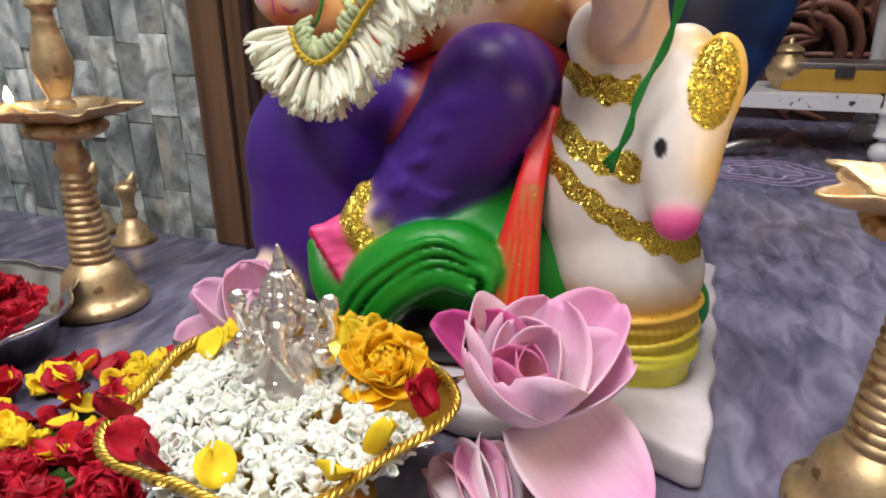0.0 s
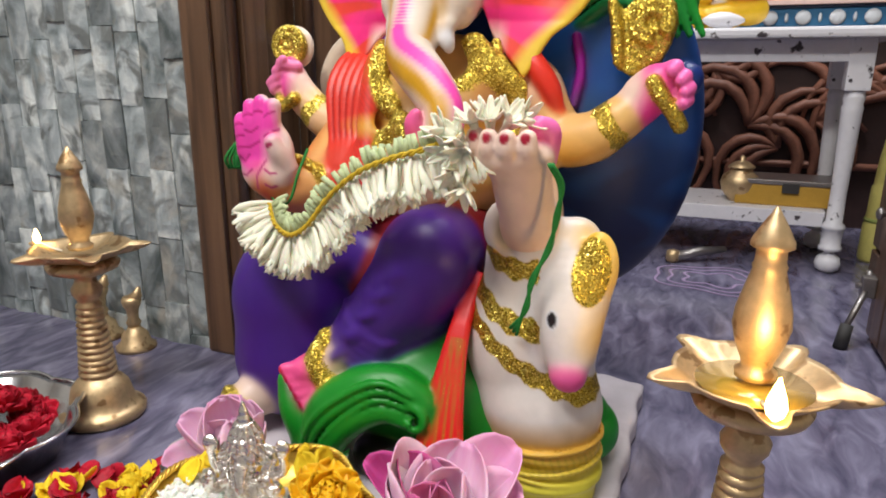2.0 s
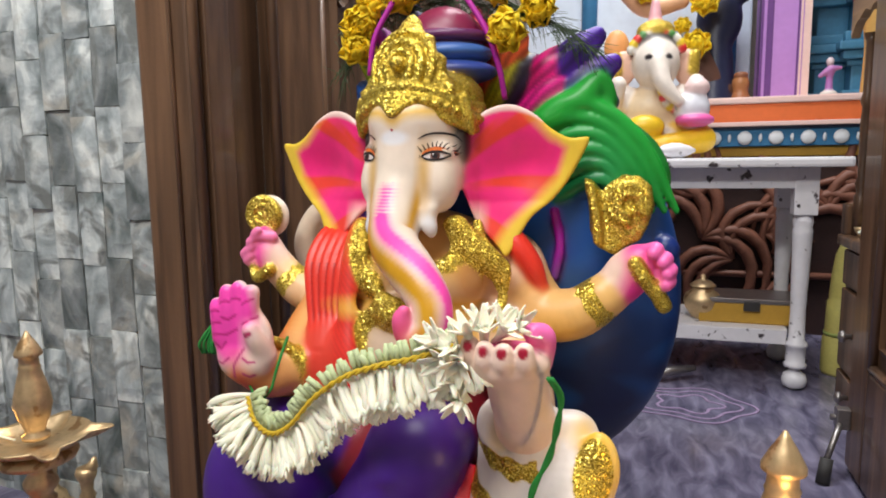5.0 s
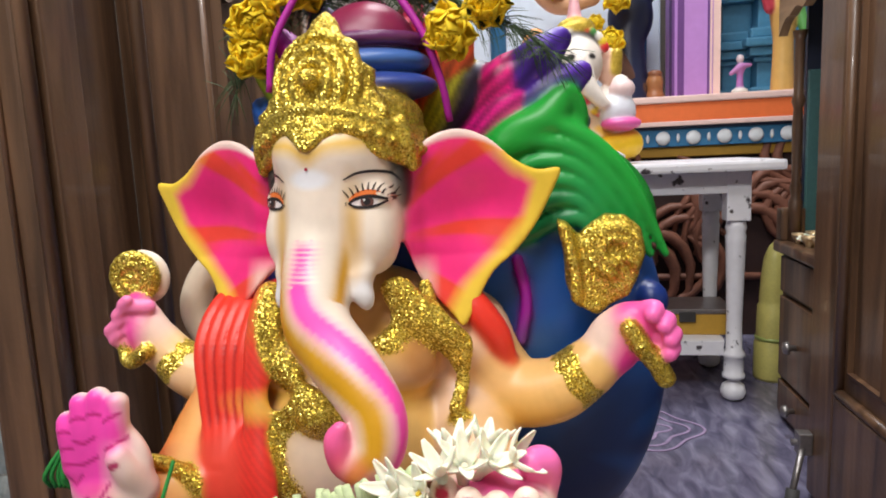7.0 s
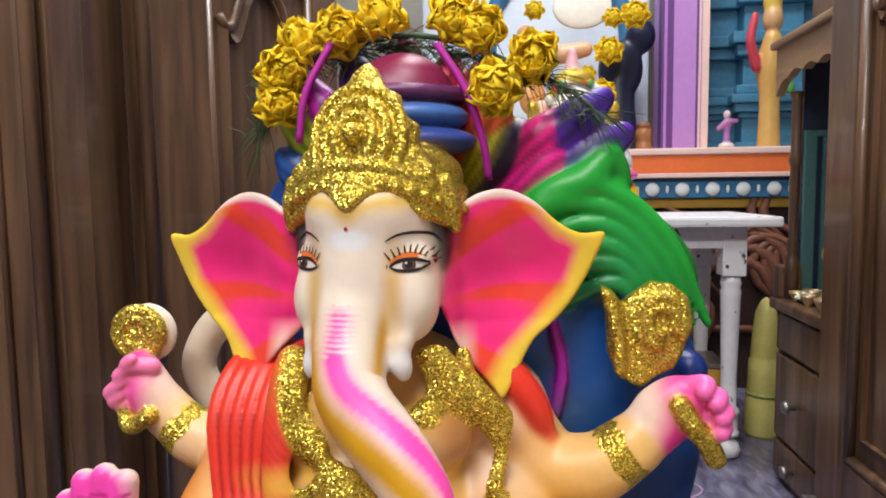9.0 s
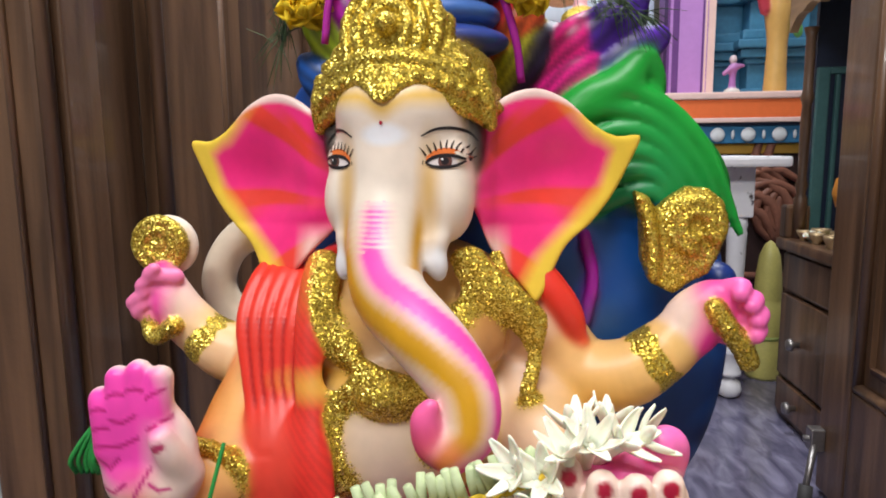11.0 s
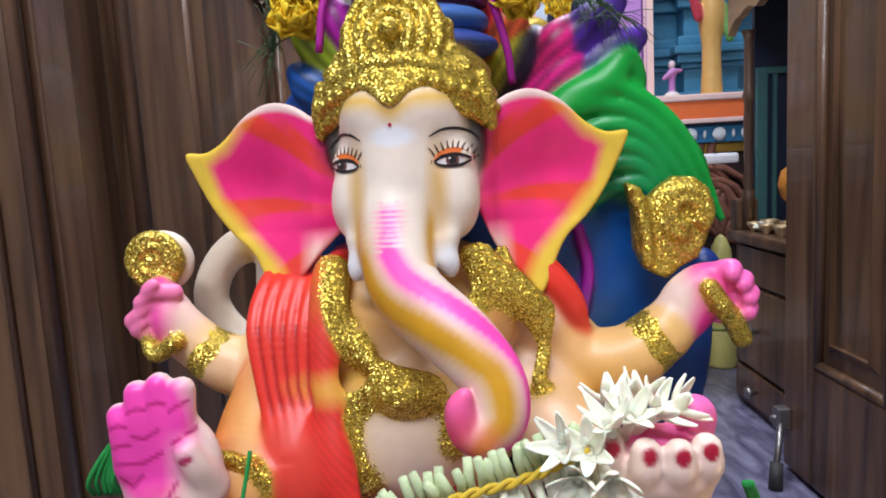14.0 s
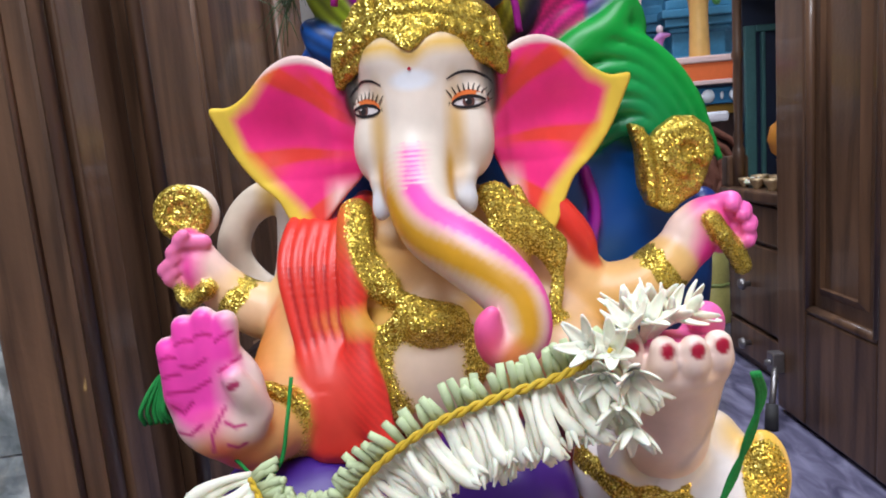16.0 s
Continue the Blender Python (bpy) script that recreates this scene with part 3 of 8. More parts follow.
def door_leaf(label, m, width, side, stile, top):
    """A panelled leaf from its hinge along +y; side: which way its seen face looks."""
    d = thing("door_leaf", label, "door", "double door leaves", m=m)
    t = 0.019
    part("stile", box(-t, t, 0, stile, 0.01, 1.99, 0.005), WOOD, d, smooth=False)
    part("stile", box(-t, t, width - 0.095, width, 0.01, 1.99, 0.005), WOOD, d, smooth=False)
    part("edge_bead", tube([(side * 0.014, 0.004, 0.01), (side * 0.014, 0.004, 1.99)], 0.010, 10), WOOD, d)
    a0, a1 = stile, width - 0.095
    for z0, z1 in ((0.01, 0.22), (top, top + 0.12), (1.86, 1.99)):
        part("rail", box(-t + 0.001, t - 0.001, a0, a1, z0, z1, 0.004), WOOD, d, smooth=False)
    for z0, z1 in ((0.22, top), (top + 0.12, 1.86)):
        part("panel", box(-0.007, 0.007, a0 - 0.005, a1 + 0.005, z0 - 0.005, z1 + 0.005), WOOD, d, smooth=False)
        rise = min(0.085, (z1 - z0) * 0.3)
        bm, bead = arched_field(a0 + 0.035, a1 - 0.03, z0 + 0.04, z1 - 0.035 - rise, rise, 0.0165)
        field = part("raised_field", bm, WOOD, d, smooth=False)
        part("arch_bead", tube([(side * abs(x), q, z) for x, q, z in bead], 0.0075, 8), WOOD, field)
        for a, b in (((a0 + 0.006, z0 + 0.008), (a0 + 0.006, z1 - 0.008)), ((a1 - 0.006, z0 + 0.008), (a1 - 0.006, z1 - 0.008)), ((a0 + 0.006, z0 + 0.008), (a1 - 0.006, z0 + 0.008)), ((a0 + 0.006, z1 - 0.008), (a1 - 0.006, z1 - 0.008))):
            part("moulding", tube([(side * 0.011, *a), (side * 0.011, *b)], 0.009, 8), WOOD, d)
    return d


leaf_l = door_leaf("dark brown panelled teak door leaf standing half open", room(-0.372, 0.298, 0, 0, 0, -13), 0.51, 1, 0.125, 1.04)
leaf_r = door_leaf("dark brown panelled teak door leaf standing wide open", room(0.652, 0.262, 0, 0, 0, 0.5), 0.395, -1, 0.105, 1.04)

# hinged floor stopper on the far edge of the right leaf
stop = thing("door_stopper", "steel drop-down door stopper with rubber tip", "door stopper", m=room(0.618, 0.640, 0))
part("bracket", box(-0.012, 0.012, -0.012, 0.012, 0.085, 0.125, 0.003), IRON, stop, smooth=False)
part("pivot", tube([(-0.02, 0, 0.105), (0.02, 0, 0.105)], 0.006, 10), IRON, stop)
part("arm", tube([(0, 0, 0.105), (-0.035, -0.055, 0.04)], [0.006, 0.0055], 10), IRON, stop)
part("rubber_foot", tube([(-0.033, -0.052, 0.044), (-0.041, -0.065, 0.0)], [0.011, 0.012], 14), RUBBER, stop, "black rubber foot")

# ---- shrine room: altar, white table, cupboard ----
altar = thing("altar", "stepped altar painted orange, blue and lilac", "altar", m=ROOM)
AV = 1.66
part("plinth", box(-0.9, 1.55, AV + 0.05, 2.6, 0, 0.595), CARVEDK, altar, "dark red-brown base", smooth=False)
part("mustard_ledge", box(-0.9, 1.56, AV + 0.03, 2.6, 0.595, 0.628, 0.004), MUSTARD, altar, smooth=False)
part("blue_frieze", box(-0.9, 1.57, AV + 0.015, 2.6, 0.628, 0.683, 0.003), BLUEP, altar, "blue band with pale dots", smooth=False)
part("navy_fillet", box(-0.9, 1.575, AV + 0.008, 2.6, 0.683, 0.692, 0.002), NAVY, altar, smooth=False)
part("pink_edge", box(-0.9, 1.583, AV - 0.002, 2.6, 0.692, 0.707, 0.003), PINKP, altar, smooth=False)
part("orange_ledge", box(-0.9, 1.58, AV + 0.002, 2.6, 0.707, 0.764, 0.003), ORANGE, altar, "orange band with pink edges", smooth=False)
part("pink_edge", box(-0.9, 1.583, AV - 0.004, 2.6, 0.764, 0.786, 0.005), PINKP, altar, smooth=False)
LEDGE = 0.786
dot, bar = mesh_of("dot", lathe([(0.0215, 0), (0.0225, 0.003), (0.019, 0.006), (0.004, 0.0075)], 20), DOTW), mesh_of("dash", lathe([(0.005, 0), (0.0055, 0.002), (0.003, 0.005)], 12), DOTW)
for i in range(24):
    u = -0.763 + i * 0.093
    piece("dot", dot, altar, pose(u, AV + 0.015, 0.655, 90))
    piece("dash", bar, altar, pose(u + 0.0465, AV + 0.015, 0.655, 90) @ Matrix.Diagonal((1, 2.6, 1, 1)))


def relief_leaf(u, z, turn, size):
    """A carved acanthus frond: curling ribs that swell and taper round a middle one."""
    stem = None
    for k in (2, 0, 1, 3, 4):
        a0 = turn + (k - 2) * 0.42
        pts = []
        for s in np.linspace(0, 1, 9):
            a = a0 + 1.5 * s * s * (1 if k >= 2 else -1)
            pts.append((u + size * s * math.cos(a), AV + 0.035, z + size * s * math.sin(a)))
        bm = tube(pts, [0.004 + 0.017 * size / 0.3 * math.sin(3.14 * min(1, 0.1 + 0.85 * s)) for s in np.linspace(0, 1, 9)], 8)
        if stem is None:
            stem = part("carved_frond", bm, CARVED, altar)
        else:
            part("carved_rib", bm, CARVED, stem)


for u, z, turn, size in ((0.10, 0.38, 2.2, 0.22), (0.16, 0.30, 0.6, 0.26), (0.42, 0.32, 0.9, 0.30), (0.52, 0.25, 2.6, 0.25), (0.62, 0.34, 0.2, 0.26), (0.80, 0.42, 2.0, 0.24), (0.92, 0.3, 0.9, 0.28), (0.30, 0.50, -0.6, 0.22), (0.95, 0.5, 3.4, 0.22)):
    relief_leaf(u, z, turn, size)
part("carved_border", tube([(-0.2, AV + 0.04, 0.20), (1.4, AV + 0.04, 0.20)], 0.012, 8), CARVED, altar)

pillar = thing("pillar", "lilac pillar with purple and pink stripes on the altar", "pillar", m=ROOM)
part("shaft", box(0.590, 0.735, 1.80, 1.96, LEDGE, 2.62, 0.006), LILAC, pillar, smooth=False)
for u0, u1, k in ((0.586, 0.594, DEEPP), (0.604, 0.624, DEEPP), (0.698, 0.703, DEEPP), (0.706, 0.712, PINKP), (0.716, 0.738, PINKP)):
    part("stripe", box(u0, u1, 1.796, 1.85, LEDGE, 2.62), k, pillar, smooth=False)
tower = thing("shrine_tower", "blue painted stepped tower on the altar", "tower", m=ROOM)
part("back_wall", box(0.735, 1.55, 2.14, 2.3, LEDGE, 2.62), NAVY, tower, "dark navy wall", smooth=False)
for u0, u1, v0 in ((0.80, 0.90, 2.04), (0.90, 1.10, 1.97), (1.10, 1.36, 2.02)):
    pier = part("pier", box(u0, u1, v0, 2.14, LEDGE, 1.40, 0.006), TEALP, tower, smooth=False)
    for z0, z1, out in ((LEDGE, 0.82, 0.03), (0.905, 0.925, 0.015), (0.925, 0.955, 0.035), (0.955, 0.985, 0.05), (0.985, 1.02, 0.03), (1.12, 1.16, 0.03), (1.16, 1.20, 0.05), (1.30, 1.35, 0.03)):
        part("cornice", box(u0 - out, u1 + out * 0.9, v0 - out, v0 + 0.01, z0, z1, 0.007), TEALP, pier, smooth=False)

table = thing("side_table", "white enamelled table with turned legs and chipped paint", "table", m=ROOM)
TV0, TV1, TU0, TU1 = 1.095, 1.42, -0.30, 0.682
part("tabletop", box(TU0, TU1 + 0.027, TV0 - 0.058, TV1, 0.568, 0.592, 0.007), WHITEPAINT, table, smooth=False)
part("apron", box(TU0 + 0.03, TU1 - 0.04, TV0, TV0 + 0.02, 0.515, 0.567, 0.002), WHITEPAINT, table, smooth=False)
part("apron", box(TU1 - 0.05, TU1 - 0.03, TV0 + 0.04, TV1 - 0.05, 0.515, 0.567, 0.002), WHITEPAINT, table, smooth=False)
LEG = [(0.012, 0.0), (0.026, 0.008), (0.030, 0.022), (0.026, 0.038), (0.013, 0.048), (0.011, 0.054), (0.026, 0.058), (0.027, 0.066), (0.023, 0.070), (0.023, 0.11), (0.027, 0.113), (0.026, 0.122), (0.019, 0.13), (0.018, 0.2), (0.020, 0.28), (0.023, 0.40), (0.024, 0.41), (0.021, 0.418), (0.024, 0.43), (0.021, 0.45)]
for u, v in ((TU1 - 0.06, TV0 + 0.025), (TU1 - 0.06, TV1 - 0.04), (TU0 + 0.06, TV0 + 0.025), (TU0 + 0.06, TV1 - 0.04)):
    leg = part("leg", lathe(LEG, 24), WHITEPAINT, table, m=pose(u, v, 0))
    part("leg_block", box(-0.027, 0.027, -0.027, 0.027, 0.449, 0.568, 0.003), WHITEPAINT, leg, smooth=False)
part("lower_shelf", box(TU0 + 0.08, TU1 - 0.08, TV0 + 0.03, TV1 - 0.04, 0.135, 0.152, 0.003), WHITEPAINT, table, smooth=False)
part("shelf_edge", box(TU0 + 0.085, TU1 - 0.085, TV0 + 0.016, TV0 + 0.029, 0.115, 0.152, 0.002), WHITEPAINT, table, smooth=False)

vessel = thing("brass_vessel", "round brass vessel on the low table shelf", "vessel", m=room(0.40, TV0 + 0.11, 0.152))
part("bowl", lathe([(0.02, 0), (0.026, 0.004), (0.045, 0.03), (0.05, 0.05), (0.045, 0.068), (0.03, 0.08), (0.028, 0.09)], 30), BRASS, vessel)
part("lid", lathe([(0.034, 0.09), (0.034, 0.094), (0.02, 0.105), (0.006, 0.11), (0.008, 0.118), (0.002, 0.124)], 24), BRASS, vessel)
tin = thing("low_box", "dull grey painted tin box on the low table shelf", "box", m=room(0.50, TV0 + 0.14, 0.152))
part("case", box(-0.11, 0.13, -0.07, 0.07, 0, 0.055, 0.004), MUSTARD, tin, smooth=False)
part("lid", box(-0.113, 0.133, -0.073, 0.073, 0.055, 0.068, 0.003), IRON, tin, smooth=False)
part("clasp", box(0.0, 0.04, -0.078, -0.07, 0.035, 0.06, 0.002), RUBBER, tin, smooth=False)

cup = thing("prayer_cupboard", "dark wooden prayer cupboard with drawers and open niche", "cupboard", m=ROOM)
CU, CV0, CV1 = 0.690, 0.69, 1.032
part("carcass", box(CU + 0.012, CU + 0.5, CV0, CV1, 0.0, 0.388, 0.004), WOOD, cup, smooth=False)
part("shelf_top", box(CU - 0.012, CU + 0.5, CV0 - 0.015, CV1, 0.388, 0.413, 0.006), WOOD, cup, smooth=False)
for z0, z1 in ((0.02, 0.095), (0.105, 0.290), (0.300, 0.380)):
    dr = part("drawer", box(CU, CU + 0.012, CV0 + 0.015, CV1 - 0.02, z0, z1, 0.004), WOOD, cup, smooth=False)
    if z1 < 0.3:
        part("knob", lathe([(0.006, 0), (0.006, 0.01), (0.014, 0.016), (0.012, 0.024), (0.003, 0.027)], 16), IRON, dr, "small dull metal knob", m=pose(CU, CV1 - 0.13, (z0 + z1) / 2, 0, -90))
# low gallery rail round the shelf, turned posts, scalloped canopy
part("gallery", box(CU - 0.006, CU + 0.045, CV1 - 0.035, CV1, 0.413, 0.485, 0.006), WOOD, cup, smooth=False)
for v in (CV0 + 0.03, CV1 - 0.035):
    part("post", lathe([(0.014, 0.413), (0.014, 0.50), (0.009, 0.51), (0.013, 0.53), (0.009, 0.545), (0.011, 0.66), (0.009, 0.70), (0.014, 0.715), (0.010, 0.73), (0.010, 0.84), (0.015, 0.86)], 18), WOOD, cup, m=pose(CU + 0.022, v, 0))
part("niche_back", box(CU + 0.40, CU + 0.42, CV0, CV1, 0.413, 0.95), NAVY, cup, "dark blue niche back", smooth=False)
end = part("niche_side", box(CU + 0.045, CU + 0.40, CV1 - 0.012, CV1, 0.413, 0.95), NAVY, cup, "dark blue painted niche side", smooth=False)
GREENB = mat("dull_green_frame_paint", (0.055, 0.15, 0.15), 0.5, vary=0.15, scale=20)
for u0, u1, z0, z1 in ((CU + 0.046, CU + 0.072, 0.415, 0.78), (CU + 0.084, CU + 0.094, 0.415, 0.765), (CU + 0.072, CU + 0.34, 0.765, 0.78), (CU + 0.31, CU + 0.336, 0.415, 0.765)):
    part("frame_strip", box(u0, u1, CV1 - 0.022, CV1 - 0.0115, z0, z1, 0.003), GREENB, end, smooth=False)
PALEW = streaked("pale_teak", (0.20, 0.115, 0.055), (0.36, 0.22, 0.11), 0.45, (3.2, 0.5, 3.2), 7, 0.1)
can = bmesh.new()
edge = []
for i in range(33):
    f = i / 32
    edge.append((CV0 + (CV1 - CV0) * f, 0.855 + 0.034 * min(1.0, math.sin(math.pi * f) * 1.6) + 0.010 * abs(math.sin(math.pi * 5 * f))))
ring = edge + [(CV1, 0.955), (CV0, 0.955)]
fa, fb_ = [can.verts.new((CU - 0.010, v, z)) for v, z in ring], [can.verts.new((CU + 0.008, v, z)) for v, z in ring]
can.faces.new(fa)
can.faces.new(fb_[::-1])
for i in range(len(ring)):
    j = (i + 1) % len(ring)
    can.faces.new((fa[i], fb_[i], fb_[j], fa[j]))
bmesh.ops.recalc_face_normals(can, faces=can.faces)
part("canopy_board", can, PALEW, cup, "paler wooden canopy board with scalloped edge", smooth=False)
part("canopy_moulding", box(CU - 0.022, CU + 0.01, CV0 - 0.01, CV1 + 0.012, 0.956, 0.972, 0.005), PALEW, cup, smooth=False)
part("canopy_roof", box(CU + 0.0085, CU + 0.5, CV0, CV1 + 0.005, 0.95, 0.975, 0.004), WOOD, cup, smooth=False)
part("upper_cabinet", box(CU + 0.06, CU + 0.5, CV0, CV1, 0.976, 1.5, 0.004), WOOD, cup, smooth=False)
pot = thing("orange_pot", "small round orange pot on the cupboard shelf", "pot", m=room(CU + 0.075, 0.868, 0.413))
CLAY_O = mat("orange_clay", (0.62, 0.24, 0.02), 0.5)
part("stand", lathe([(0.03, 0), (0.032, 0.006), (0.018, 0.016), (0.018, 0.05), (0.028, 0.062)], 24), TERRA, pot)
part("body", lathe([(0.018, 0.062), (0.036, 0.078), (0.044, 0.106), (0.038, 0.134), (0.022, 0.148), (0.024, 0.158)], 28), CLAY_O, pot)
part("coconut", lathe([(0.01, 0.156), (0.022, 0.166), (0.022, 0.182), (0.01, 0.196), (0.002, 0.2)], 20), TERRA, pot)
for u, v, r in ((0.02, 0.09, 0.014), (0.045, 0.11, 0.018), (0.02, 0.15, 0.015), (0.05, 0.19, 0.02), (0.02, 0.22, 0.017)):
    c = thing("small_brass_cup", "small brass cup on the cupboard shelf", "cup", "cups on the shelf", m=room(CU + u, CV1 - v + 0.02, 0.413))
    part("bowl", lathe([(r * 0.6, 0), (r * 0.5, 0.003), (r, r * 1.0), (r * 1.1, r * 1.5), (r * 0.95, r * 1.5), (r * 0.5, r * 0.6)], 18), BRASS, c)
heap = thing("dried_flowers", "small heap of dried flower offerings on the shelf", "flowers", m=room(CU + 0.03, CV1 - 0.10, 0.413))
cone = thing("yellow_bottle", "tall pale yellow conical bottle standing on the floor", "bottle", m=room(0.762, 1.285, 0))
part("body", lathe([(0.044, 0), (0.047, 0.01), (0.046, 0.10), (0.041, 0.108), (0.042, 0.118), (0.040, 0.20), (0.035, 0.208), (0.036, 0.218), (0.032, 0.28), (0.026, 0.33), (0.014, 0.36), (0.003, 0.37)], 28), mat("pale_yellow_plastic", (0.60, 0.54, 0.16), 0.4), cone)
part("bead", lathe([(0.0435, 0.108), (0.046, 0.113), (0.0435, 0.118)], 28), mat("green_band_plastic", (0.30, 0.36, 0.10), 0.4), cone, "greenish moulded band")
mach = thing("steel_gadget", "small dull steel lever on the floor under the table", "tool", m=room(0.30, TV0 - 0.02, 0, 0, 0, 20))
part("bar", tube([(-0.05, 0, 0.012), (0.02, 0, 0.03), (0.09, 0.01, 0.034)], [0.014, 0.013, 0.008], 10), IRON, mach)
part("cap", lathe([(0.012, 0), (0.018, 0.008), (0.016, 0.03), (0.006, 0.034)], 16), BRASS, mach, m=pose(-0.05, 0, 0.0))

from mathutils.bvhtree import BVHTree

# ---- the painted statue: one mesh, sculpted chunk by chunk ----
IVORY, SKIN, OCHRE = (0.83, 0.71, 0.59), (0.78, 0.52, 0.34), (0.72, 0.42, 0.06)
PINK, RED, YEL = (0.86, 0.045, 0.36), (0.74, 0.035, 0.018), (0.78, 0.55, 0.02)
PURPLE, GREEN, BLUE = (0.055, 0.010, 0.23), (0.006, 0.25, 0.018), (0.006, 0.03, 0.19)
WHITE, GOLD, BLACK = (0.80, 0.77, 0.74), (0.6, 0.38, 0.03), (0.012, 0.008, 0.01)


def lerp3(a, b, t):
    t = np.clip(t, 0, 1)[:, None]
    return np.array(a) * (1 - t) + np.array(b) * t


# head, trunk and ears
head = Clay()
head.ball((0, 0.035, 0.605), (0.060, 0.066, 0.072), IVORY, 0.01)
head.ball((0, 0.005, 0.640), (0.048, 0.040, 0.030), IVORY, 0.015)
for s in (-1, 1):
    head.ball((s * 0.037, 0.004, 0.568), (0.024, 0.028, 0.034), IVORY, 0.016)
    head.ball((s * 0.040, 0.000, 0.602), (0.017, 0.014, 0.013), IVORY, 0.006)
    head.ball((s * 0.036, -0.020, 0.522), (0.0085, 0.0085, 0.015), (0.82, 0.82, 0.84), 0.002, turn=(0, s * -8, 0))
    head.tube([(s * 0.030, -0.004, 0.560), (s * 0.036, -0.016, 0.540)], [0.013, 0.010], IVORY, 0.008)
TRUNK = [(-0.001, 0.002, 0.620), (-0.003, -0.004, 0.585), (-0.004, -0.016, 0.555), (-0.002, -0.034, 0.525), (0.007, -0.056, 0.503), (0.030, -0.078, 0.484), (0.050, -0.092, 0.466), (0.064, -0.102, 0.447), (0.066, -0.110, 0.427), (0.056, -0.116, 0.416)]
TRAD = [0.030, 0.030, 0.029, 0.028, 0.0275, 0.026, 0.024, 0.022, 0.020, 0.016]


def trunk_color(p):
    q = np.array([np.array(x) for x in spline(TRUNK, 5)])
    i = np.argmin(((p[:, None] - q[None]) ** 2).sum(2), 1)
    d = p - q[i]
    along = i / len(q)
    tang = np.gradient(q, axis=0)[i]
    tang /= np.linalg.norm(tang, axis=1)[:, None]
    front = np.array([0.0, -1.0, 0.25]) - (tang @ np.array([0.0, -1.0, 0.25]))[:, None] * tang
    front /= np.linalg.norm(front, axis=1)[:, None]
    side = np.cross(front, tang)
    ang = np.arctan2((d * side).sum(1), (d * front).sum(1))       # + to the outer side
    c = np.broadcast_to(np.array(IVORY), p.shape)
    drift = np.clip((along - 0.36) * 3.2, 0, 1.35)
    stripe = np.exp(-((ang - drift) / (0.34 + 0.12 * np.clip((along - 0.4) / 0.3, 0, 1))) ** 2) * np.clip((along - 0.20) / 0.04, 0, 1)
    ring = np.where((along > 0.20) & (along < 0.36), 0.62 + 0.38 * np.sin(p[:, 2] * 1700), 1)
    yellow = np.exp(-((ang + 1.05 - 1.15 * np.clip((along - 0.34) / 0.4, 0, 1)) / 0.58) ** 2) * np.clip((along - 0.22) / 0.12, 0, 1)
    yellow = np.maximum(yellow, 0.9 * np.exp(-((np.abs(ang) - 1.35) / 0.28) ** 2) * (along < 0.42) * np.clip(along / 0.05, 0, 1))
    yellow = np.clip(yellow * 1.12, 0, 1)
    c = c * (1 - yellow[:, None]) + np.array((0.62, 0.31, 0.006)) * yellow[:, None]
    w = np.clip(stripe * 1.35 * ring, 0, 1)[:, None]
    return c * (1 - w) + np.array((0.88, 0.07, 0.42)) * w


head.tube(TRUNK, TRAD, trunk_color, 0.012)
head.tube([(0.056, -0.116, 0.416), (0.044, -0.118, 0.420), (0.040, -0.122, 0.436), (0.043, -0.124, 0.446)], [0.015, 0.0125, 0.010, 0.006], lambda p: lerp3((0.80, 0.06, 0.10), (0.88, 0.12, 0.34), (p[:, 2] - 0.41) / 0.03), 0.004)

EAR = [(0.052, 0.600), (0.066, 0.630), (0.086, 0.650), (0.112, 0.657), (0.137, 0.648), (0.160, 0.628), (0.180, 0.618), (0.201, 0.618), (0.194, 0.598), (0.178, 0.568), (0.160, 0.545), (0.140, 0.528), (0.128, 0.508), (0.114, 0.482), (0.104, 0.492), (0.088, 0.510), (0.072, 0.530), (0.058, 0.555)]

EAR = [tuple(q) for q in spline(EAR + EAR[:1], 4)][:-1]


def ear_depth(u, z):
    a = np.abs(u)
    r = np.hypot(a - 0.125, z - 0.585)
    return 0.037 + 0.30 * np.clip(a - 0.075, 0, 1) - 0.018 * np.clip((0.545 - z) / 0.06, 0, 1) + 0.006 * np.cos(np.clip(r / 0.06, 0, 1) * 3.14) + 0.0007 * np.sin(11 * np.arctan2(z - 0.565, a - 0.02))


